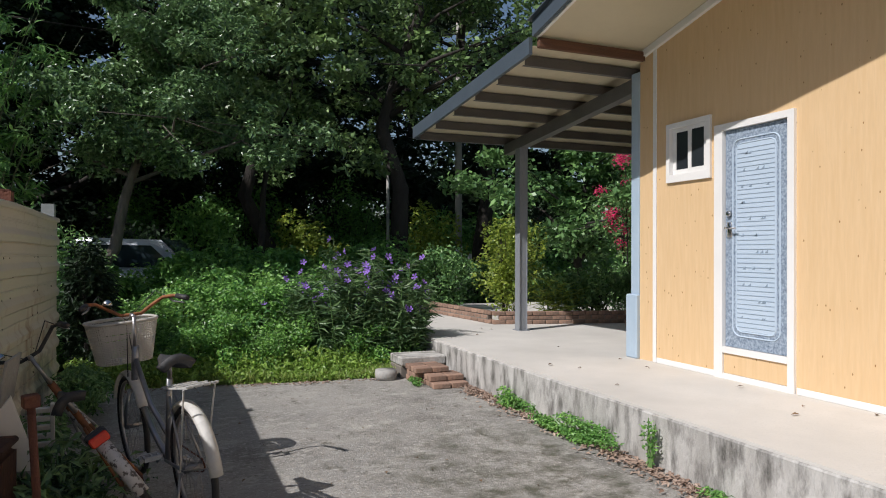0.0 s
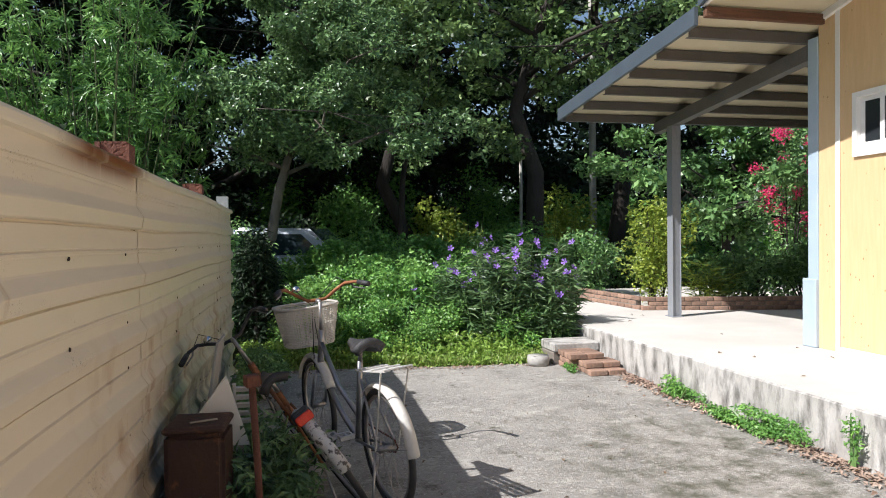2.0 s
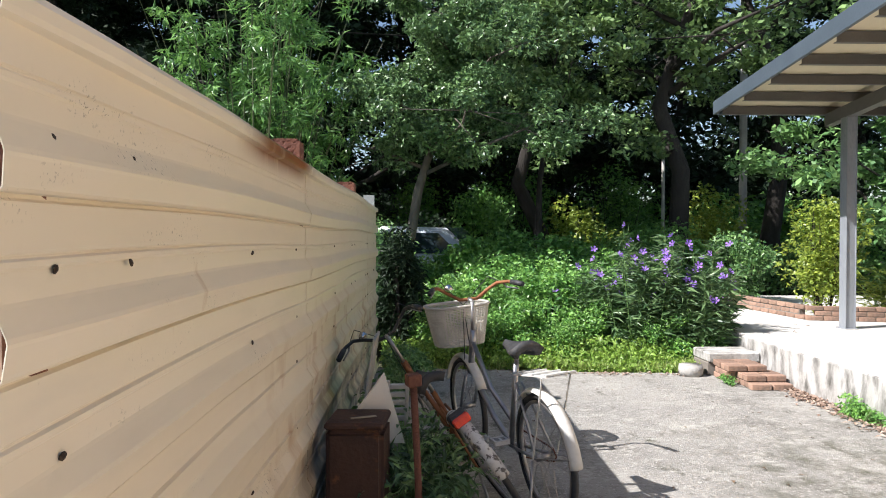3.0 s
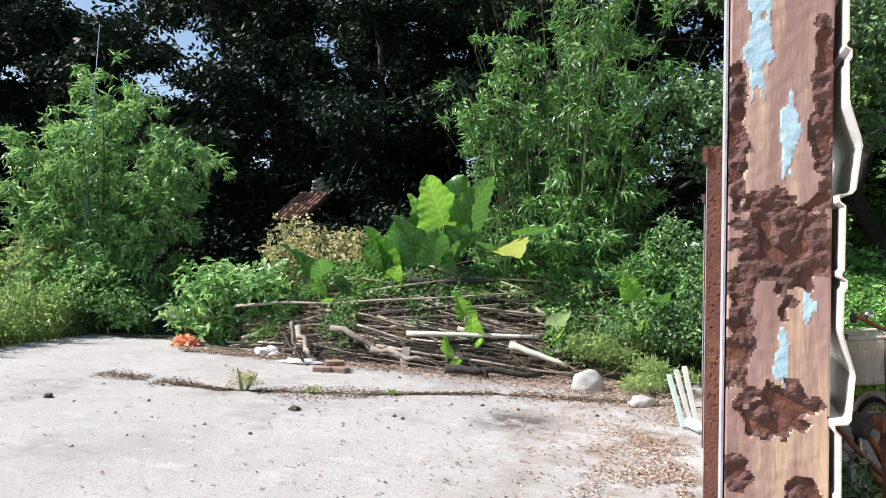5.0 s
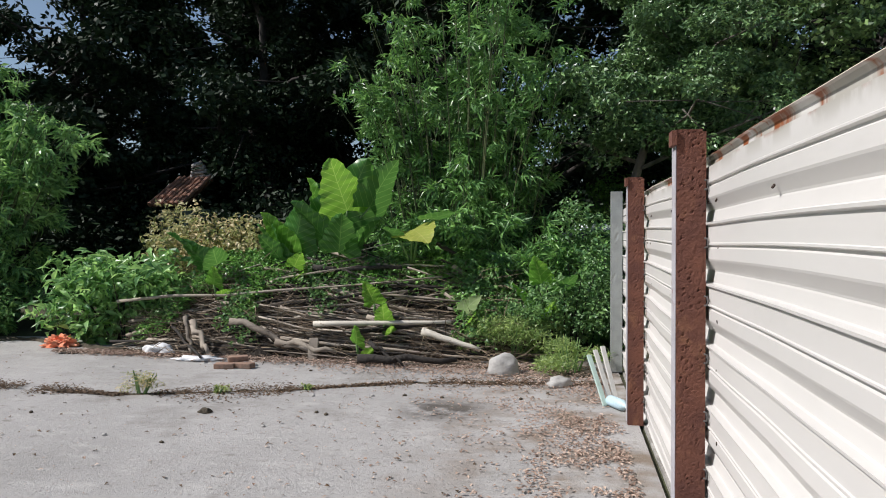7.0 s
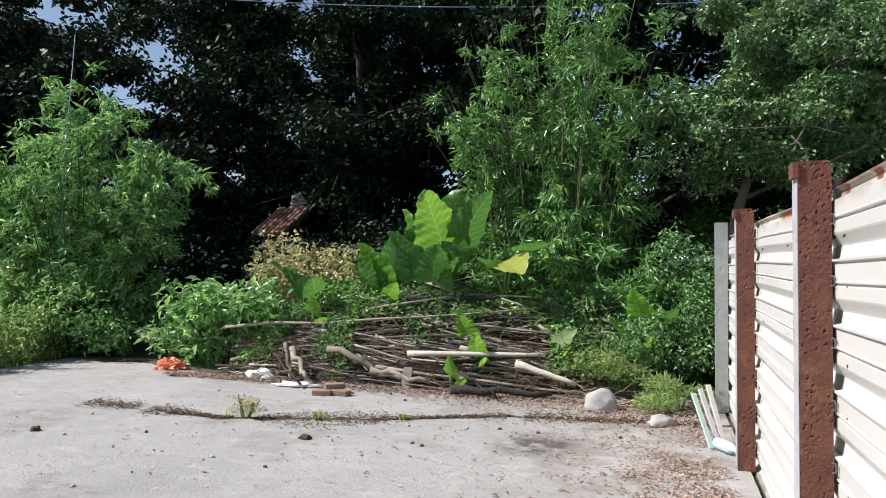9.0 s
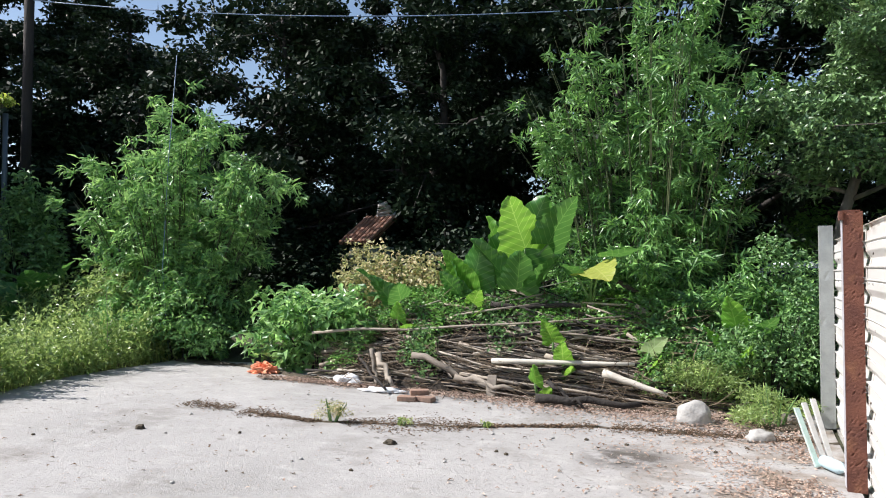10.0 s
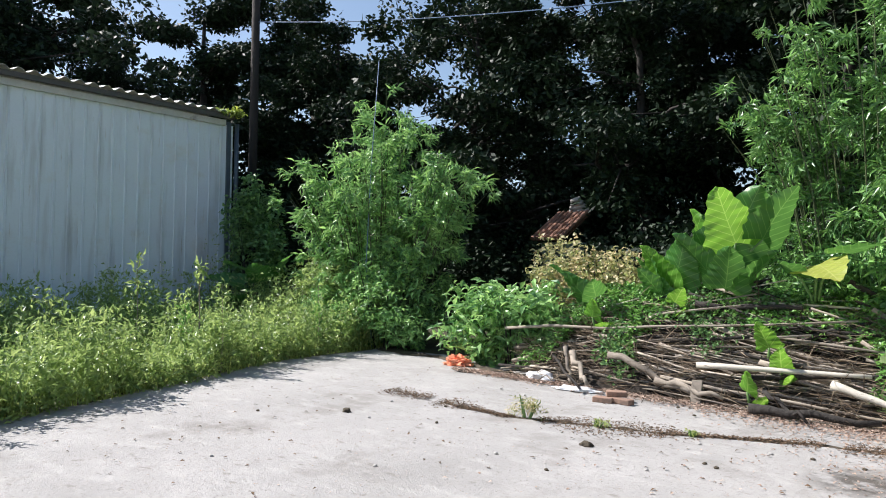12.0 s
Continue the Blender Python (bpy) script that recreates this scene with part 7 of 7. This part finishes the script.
# ---- bicycles ----
def bicycle(label, m, frame_mat, fender_mat, bar_mat, basket=True, rack=True, steer=0.0, reflector=True, wb=1.16, fork_mat=None, tail=198):
    """Heads along +y; rear axle over the origin; parts as on a town bicycle."""
    R = 0.335
    t = thing("bicycle", label, "bicycle")
    side = Matrix.Rotation(radians(90), 3, "Y")
    ra, fa, bb = Vector((0, 0, R)), Vector((0, wb, R)), Vector((0, 0.44, 0.28))
    head_t, head_b = Vector((0, wb - 0.22, 0.86)), Vector((0, wb - 0.13, 0.62))
    seat_t = Vector((0, 0.28, 0.78))
    for nm, c in (("wheel", ra), ("wheel", fa)):
        bm = bm_new()
        add_ring(bm, c, side, R - 0.02, 0.019, 44, 8)
        w = part(nm, bm, RUBBER, t, "worn black tyre", True)
        bm = bm_new()
        add_ring(bm, c, side, R - 0.046, 0.012, 44, 6)
        part("rim", bm, STEEL_DULL, w, "dull steel rim", True)
        bm = bm_new()
        add_tube(bm, [c + Vector((-0.05, 0, 0)), c + Vector((0.05, 0, 0))], 0.02, 10)
        part("hub", bm, STEEL_DULL, w, "", True)
        for k in range(28):
            a = 2 * math.pi * k / 28
            o = Vector((0.03 * (1 if k % 2 else -1), 0, 0))
            e = c + Vector((0, math.cos(a), math.sin(a))) * (R - 0.055)
            h = c + o + Vector((0, math.cos(a + (0.9 if k % 4 < 2 else -0.9)), math.sin(a + (0.9 if k % 4 < 2 else -0.9)))) * 0.02
            bm = bm_new()
            add_tube(bm, [h, e], 0.0013, 4, False)
            part("spoke", bm, STEEL_DULL, w)
    bm = bm_new()
    add_tube(bm, [head_b, head_b.lerp(bb, 0.55) + Vector((0, -0.02, -0.05)), bb], 0.019, 10)
    add_tube(bm, [head_t + Vector((0, 0.01, -0.06)), head_t.lerp(bb, 0.5) + Vector((0, 0.0, -0.02)), bb.lerp(seat_t, 0.3)], 0.016, 10)
    add_tube(bm, [bb, seat_t], 0.017, 10)
    add_tube(bm, [head_b + Vector((0, 0.015, -0.03)), head_t + Vector((0, -0.01, 0.03))], 0.022, 12)
    for sx in (-0.055, 0.055):
        add_tube(bm, [bb + Vector((sx * 0.4, -0.03, 0)), ra + Vector((sx, 0, 0))], 0.009, 8)
        add_tube(bm, [seat_t + Vector((sx * 0.3, -0.02, -0.1)), ra + Vector((sx, 0, 0.01))], 0.008, 8)
    part("frame", bm, frame_mat, t, "", True)
    bm = bm_new()
    for sx in (-0.05, 0.05):
        add_tube(bm, [head_b + Vector((sx * 0.6, 0.01, -0.02)), head_b.lerp(fa, 0.5) + Vector((sx, -0.01, 0)), fa + Vector((sx, 0, 0))], 0.011, 8)
    part("fork", bm, fork_mat or frame_mat, t, "", True)

    def fender(c, a0, a1, nm):
        v, f = [], []
        n = 22
        for k in range(n + 1):
            a = radians(a0 + (a1 - a0) * k / n)
            for j in range(7):
                b = -1 + 2 * j / 6
                rr_ = R + 0.03 - 0.022 * b * b
                v.append((b * 0.034, c.y + math.cos(a) * rr_, c.z + math.sin(a) * rr_))
        for k in range(n):
            for j in range(6):
                f.append((k * 7 + j, k * 7 + j + 1, (k + 1) * 7 + j + 1, (k + 1) * 7 + j))
        ob = new(nm, arrays_mesh(nm, v, f, fender_mat, True))
        ob.parent = t
        so = ob.modifiers.new("thick", "SOLIDIFY")
        so.thickness = 0.002
        return ob

    rf = fender(ra, 40, tail, "rear_fender")
    fender(fa, 20, 150, "front_fender")
    bm = bm_new()
    for sx in (-0.06, 0.06):
        add_tube(bm, [ra + Vector((sx, 0, 0)), ra + Vector((sx * 0.6, math.cos(radians(165)) * (R + 0.02), math.sin(radians(165)) * (R + 0.02)))], 0.003, 5)
    part("fender_stay", bm, STEEL_DULL, t)
    if reflector:
        a = radians(108)
        c = ra + Vector((0, math.cos(a) * (R + 0.045), math.sin(a) * (R + 0.045)))
        box_part("reflector", (-0.05, -0.034, -0.026), (0.05, 0.0, 0.026), REFLECT, t, "red reflector", 0.008, Matrix.Translation(c))
        box_part("lamp_housing", (-0.055, 0.002, -0.03), (0.055, 0.075, 0.034), RUBBER, t, "black plastic lamp housing", 0.012, Matrix.Translation(c))
    # saddle on its post
    bm = bm_new()
    add_tube(bm, [seat_t, seat_t + Vector((0, -0.03, 0.1))], 0.013, 8)
    part("seat_post", bm, STEEL_DULL, t, "", True)
    v, f = [], []
    n, m2 = 12, 9
    for k in range(n + 1):
        u = k / n
        half = 0.026 + 0.098 * (1 - u) ** 1.4 * (0.75 + 0.25 * min(1, u * 6))
        for j in range(m2):
            b = -1 + 2 * j / (m2 - 1)
            v.append((b * half, seat_t.y - 0.17 + 0.29 * u, seat_t.z + 0.125 + 0.035 * (1 - u) ** 2 - 0.05 * b * b * (1.1 - 0.5 * u)))
    for k in range(n):
        for j in range(m2 - 1):
            f.append((k * m2 + j, k * m2 + j + 1, (k + 1) * m2 + j + 1, (k + 1) * m2 + j))
    ob = new("saddle", arrays_mesh("saddle", v, f, RUBBER, True))
    ob.parent, ob["label"] = t, "black vinyl saddle"
    ob.modifiers.new("thick", "SOLIDIFY").thickness = 0.05
    # steering: stem, bars, grips, levers, bell
    stem = head_t + Vector((0, -0.035, 0.22))
    bm = bm_new()
    add_tube(bm, [head_t, stem], 0.012, 10)
    add_tube(bm, [stem, stem + Vector((0, 0.06, 0.01))], 0.014, 8)
    part("stem", bm, STEEL_DULL, t, "", True)
    c = stem + Vector((0, 0.06, 0.01))
    bm = bm_new()
    half = [(0.0, 0, 0), (0.06, 0.01, 0.0), (0.14, 0.03, 0.05), (0.2, 0.0, 0.09), (0.25, -0.09, 0.1), (0.29, -0.2, 0.09)]
    turn = Matrix.Rotation(radians(steer), 3, "Z")
    line = [c + turn @ Vector((-x, y, z)) for x, y, z in half[::-1]] + [c + turn @ Vector((x, y, z)) for x, y, z in half[1:]]
    add_tube(bm, line, 0.0115, 10)
    hb = part("handlebar", bm, bar_mat, t, "rusty bent handlebar", True)
    for sx in (-1, 1):
        bm = bm_new()
        g0, g1 = c + turn @ Vector((sx * 0.262, -0.12, 0.098)), c + turn @ Vector((sx * 0.3, -0.23, 0.088))
        add_tube(bm, [g0, g0.lerp(g1, 0.5), g1], [0.016, 0.018, 0.017], 10)
        part("grip", bm, RUBBER, hb, "black rubber grip", True)
        bm = bm_new()
        l0 = c + turn @ Vector((sx * 0.23, -0.04, 0.09))
        add_tube(bm, [l0, l0 + turn @ Vector((sx * 0.02, -0.01, -0.03)), l0 + turn @ Vector((sx * 0.06, -0.13, -0.035))], [0.007, 0.006, 0.005], 6)
        part("brake_lever", bm, STEEL_DULL, hb, "", True)
        bm = bm_new()
        add_tube(bm, [l0, l0 + turn @ Vector((-sx * 0.06, 0.14, 0.04)), c + Vector((0, 0.12, -0.05)), head_b + Vector((0.03 * sx, 0.04, 0))], 0.0032, 5)
        part("cable", bm, RUBBER, hb, "", True)
    bm = bm_new()
    bmesh.ops.create_uvsphere(bm, u_segments=14, v_segments=8, radius=0.03)
    for q in bm.verts:
        q.co.z = max(q.co.z, -0.006)
    bl = part("bell", bm, CHROME, hb, "round chrome bell", True)
    bl.location = c + turn @ Vector((-0.13, 0.01, 0.08))
    # cranks, chainring, pedals, kickstand
    bm = bm_new()
    add_ring(bm, bb + Vector((0.05, 0, 0)), side, 0.085, 0.006, 30, 6)
    for k in range(5):
        a = 2 * math.pi * k / 5
        add_tube(bm, [bb + Vector((0.05, 0, 0)), bb + Vector((0.05, math.cos(a) * 0.085, math.sin(a) * 0.085))], 0.005, 5)
    part("chainring", bm, STEEL_DULL, t, "", True)
    bm = bm_new()
    add_tube(bm, [bb + Vector((0.05, 0, 0.088)), ra + Vector((0.05, 0, 0.035)), ra + Vector((0.05, -0.035, 0)), ra + Vector((0.05, 0, -0.035)), bb + Vector((0.05, 0, -0.088))], 0.005, 5)
    part("chain", bm, RUST, t)
    for sx, a in ((1, -0.5), (-1, 2.64)):
        e = bb + Vector((sx * 0.075, math.cos(a) * 0.165, math.sin(a) * 0.165))
        bm = bm_new()
        add_tube(bm, [bb + Vector((sx * 0.06, 0, 0)), e], 0.009, 8)
        cr = part("crank", bm, STEEL_DULL, t, "", True)
        bm = bm_new()
        for q in (-0.035, 0.035):
            add_box(bm, (e.x + sx * 0.012 - 0.0 if sx > 0 else e.x - 0.1, e.y + q - 0.009, e.z - 0.012), (e.x + 0.1 if sx > 0 else e.x - 0.012, e.y + q + 0.009, e.z + 0.012))
        for q in (0.015, 0.05, 0.09):
            add_box(bm, (e.x + sx * q - 0.006, e.y - 0.026, e.z - 0.008), (e.x + sx * q + 0.006, e.y + 0.026, e.z + 0.008))
        part("pedal", bm, PLASTIC_GREY, cr, "grey plastic pedal")
    bm = bm_new()
    add_tube(bm, [ra + Vector((-0.06, 0.03, -0.02)), ra + Vector((-0.15, -0.06, -R + 0.005))], 0.008, 8)
    part("kickstand", bm, STEEL_DULL, t, "", True)
    if rack:
        bm = bm_new()
        z = ra.z + R + 0.085
        for x in (-0.065, -0.022, 0.022, 0.065):
            add_box(bm, (x - 0.016, -0.26, z), (x + 0.016, 0.14, z + 0.006))
        for y in (-0.262, -0.1, 0.06, 0.14):
            add_box(bm, (-0.082, y, z + 0.007), (0.082, y + 0.025, z + 0.014))
        lift = Matrix.Translation((0, 0.14, z)) @ Matrix.Rotation(radians(-9), 4, "X") @ Matrix.Translation((0, -0.14, -z))
        bmesh.ops.transform(bm, matrix=lift, verts=bm.verts[:])
        part("rack", bm, WHITE_DIRTY, t, "white painted pressed-steel rack")
        for sx in (-1, 1):
            bm = bm_new()
            add_tube(bm, [(sx * 0.08, -0.2, z + 0.05), (sx * 0.07, 0, R + 0.0)], 0.005, 6)
            part("rack_leg", bm, WHITE_DIRTY, t)
    if basket:
        cy, cz = wb + 0.07, 0.76
        hh, top, bot = 0.27, (0.215, 0.16), (0.165, 0.125)

        def oval(u, a):
            ax, ay = bot[0] + (top[0] - bot[0]) * u, bot[1] + (top[1] - bot[1]) * u
            cx, sy = math.cos(a), math.sin(a)
            return Vector((math.copysign(abs(cx) ** 0.6, cx) * ax, cy + math.copysign(abs(sy) ** 0.6, sy) * ay, cz + hh * u))
        bm = bm_new()
        n = 44
        for k in range(25):
            u = k / 24
            if 0.55 < u < 0.62:
                continue
            pts = [oval(u, 2 * math.pi * i / n) for i in range(n + 1)]
            add_tube(bm, pts, 0.0042, 4, False)
        bsk = part("basket", bm, PLASTIC_WHITE, t, "dirty white wicker-look basket", False)
        bsk["kind"] = "stuff"
        bm = bm_new()
        for i in range(60):
            a = 2 * math.pi * i / 60
            add_tube(bm, [oval(0, a), oval(0.5, a), oval(1, a)], 0.0042, 4, False)
        part("basket_rib", bm, PLASTIC_WHITE, bsk)["kind"] = "stuff"
        bm = bm_new()
        add_tube(bm, [oval(1.0, 2 * math.pi * i / n) for i in range(n + 1)], 0.011, 6, False)
        part("basket_rim", bm, PLASTIC_WHITE, bsk, "", True)
        bm = bm_new()
        add_tube(bm, [(0, cy, cz - 0.004), (0, cy, cz + 0.004)], 0.12, 20)
        part("basket_floor", bm, PLASTIC_WHITE, bsk)
    t.matrix_world = m
    return t


bicycle("silver town bicycle with a white basket and rusty handlebar", pose(0.21, 3.84, 0, 0, -5, 17) @ Matrix.Diagonal((1.04, 1.04, 1.04, 1)), SILVER, WHITE_DIRTY, RUST_BAR, True, True, -6, reflector=False, tail=173)
bicycle("old rusty bicycle leaning on the fence", pose(0.05, 3.97, -0.01, 0, -33, 15), RUST_BAR, SPECKLED, RUBBER, False, False, -12, wb=1.0, fork_mat=STEEL_DULL, tail=170)

# ---- clutter by the fence ----
drum = thing("metal_box", "rust-brown metal box with a dented lid", "box", pose(-0.83, 3.75, 0, 0, 0, -4))
bm = bm_new()
add_box(bm, (-0.15, -0.15, 0), (0.15, 0.15, 0.56))
bevel(bm, 0.025, 3)
part("body", bm, RUST_SHADED, drum)
box_part("lid", (-0.155, -0.155, 0.562), (0.155, 0.155, 0.6), RUST_SHADED, drum, "", 0.012)
stick = box_part("stick", (-0.008, -0.07, 0), (0.008, 0.07, 0.008), WOOD_GREY, None, "", 0.002)
stick.matrix_world = pose(-0.8, 3.7, 0.602, 0, 0, -70)
tagged(stick, "short pale stick lying on the metal box", "stick")
stake = thing("iron_stake", "rusty iron stake with a flat head", "stake", pose(-0.5, 3.42, 0, 2, -3, 20))
bm = bm_new()
add_tube(bm, [(0, 0, 0), (0.005, 0, 0.45), (0, 0, 0.84)], 0.018, 8)
part("shaft", bm, RUST, stake, "", True)
box_part("head", (-0.035, -0.03, 0.841), (0.035, 0.03, 0.9), RUST, stake, "", 0.006)
board = thing("white_board", "cut white foam board propped by the fence", "board", pose(-0.78, 4.0, 0.38, 18, 4, 10) @ Matrix.Diagonal((1.35, 1, 1.35, 1)))
bm = bm_new()
a = [bm.verts.new(p) for p in ((-0.16, 0, 0), (0.14, 0, 0), (0.02, 0, 0.33))]
f = bm.faces.new(a)
r = bmesh.ops.extrude_face_region(bm, geom=[f])
bmesh.ops.translate(bm, vec=(0, 0.02, 0), verts=[q for q in r["geom"] if isinstance(q, bmesh.types.BMVert)])
part("sheet", bm, WHITE, board)
block = thing("concrete_block", "grey concrete block under the clutter", "block", pose(-0.84, 4.25, 0, 0, 0, 8))
bm = bm_new()
add_box(bm, (-0.19, -0.1, 0), (0.19, 0.1, 0.38))
bevel(bm, 0.01, 2)
part("body", bm, STONE, block)
slabm = thing("grey_panel", "grey fibre panel leaning on the fence", "panel", pose(-0.93, 4.4, 0, 0, 9, 0))
box_part("sheet", (-0.008, -0.2, 0.002), (0.008, 0.2, 0.95), STONE, slabm, "", 0.003)
grille = thing("plastic_crate", "white slatted plastic crate in the clutter", "crate", pose(-0.66, 4.55, 0.36, 20, 0, 5))
for k in range(5):
    box_part("slat", (-0.05, -0.01, 0.0 + k * 0.06), (0.05, 0.01, 0.035 + k * 0.06), WHITE_DIRTY, grille, "", 0.004)
for sx in (-0.06, 0.06):
    box_part("upright", (sx - 0.012, -0.012, -0.36), (sx + 0.012, 0.012, 0.3), WHITE_DIRTY, grille, "", 0.004)
lump("foam_lump", "dirty white foam sheet on the ground", "foam", (-0.42, 3.72, 0), (0.3, 0.2, 0.07), 12, WHITE_DIRTY, 0.5, 40)
pot = thing("flower_pot", "large terracotta flower pot by the fence", "pot", pose(-0.78, 9.6, 0))
bm = bm_new()
add_tube(bm, [(0, 0, 0), (0, 0, 0.38), (0, 0, 0.38), (0, 0, 0.46), (0, 0, 0.46), (0, 0, 0.42)], [0.15, 0.2, 0.225, 0.23, 0.2, 0.195], 22)
part("body", bm, TERRACOTTA, pot, "", True)
bm = bm_new()
add_tube(bm, [(0, 0, 0.405), (0, 0, 0.43)], 0.195, 18)
part("fill", bm, SOIL, pot)
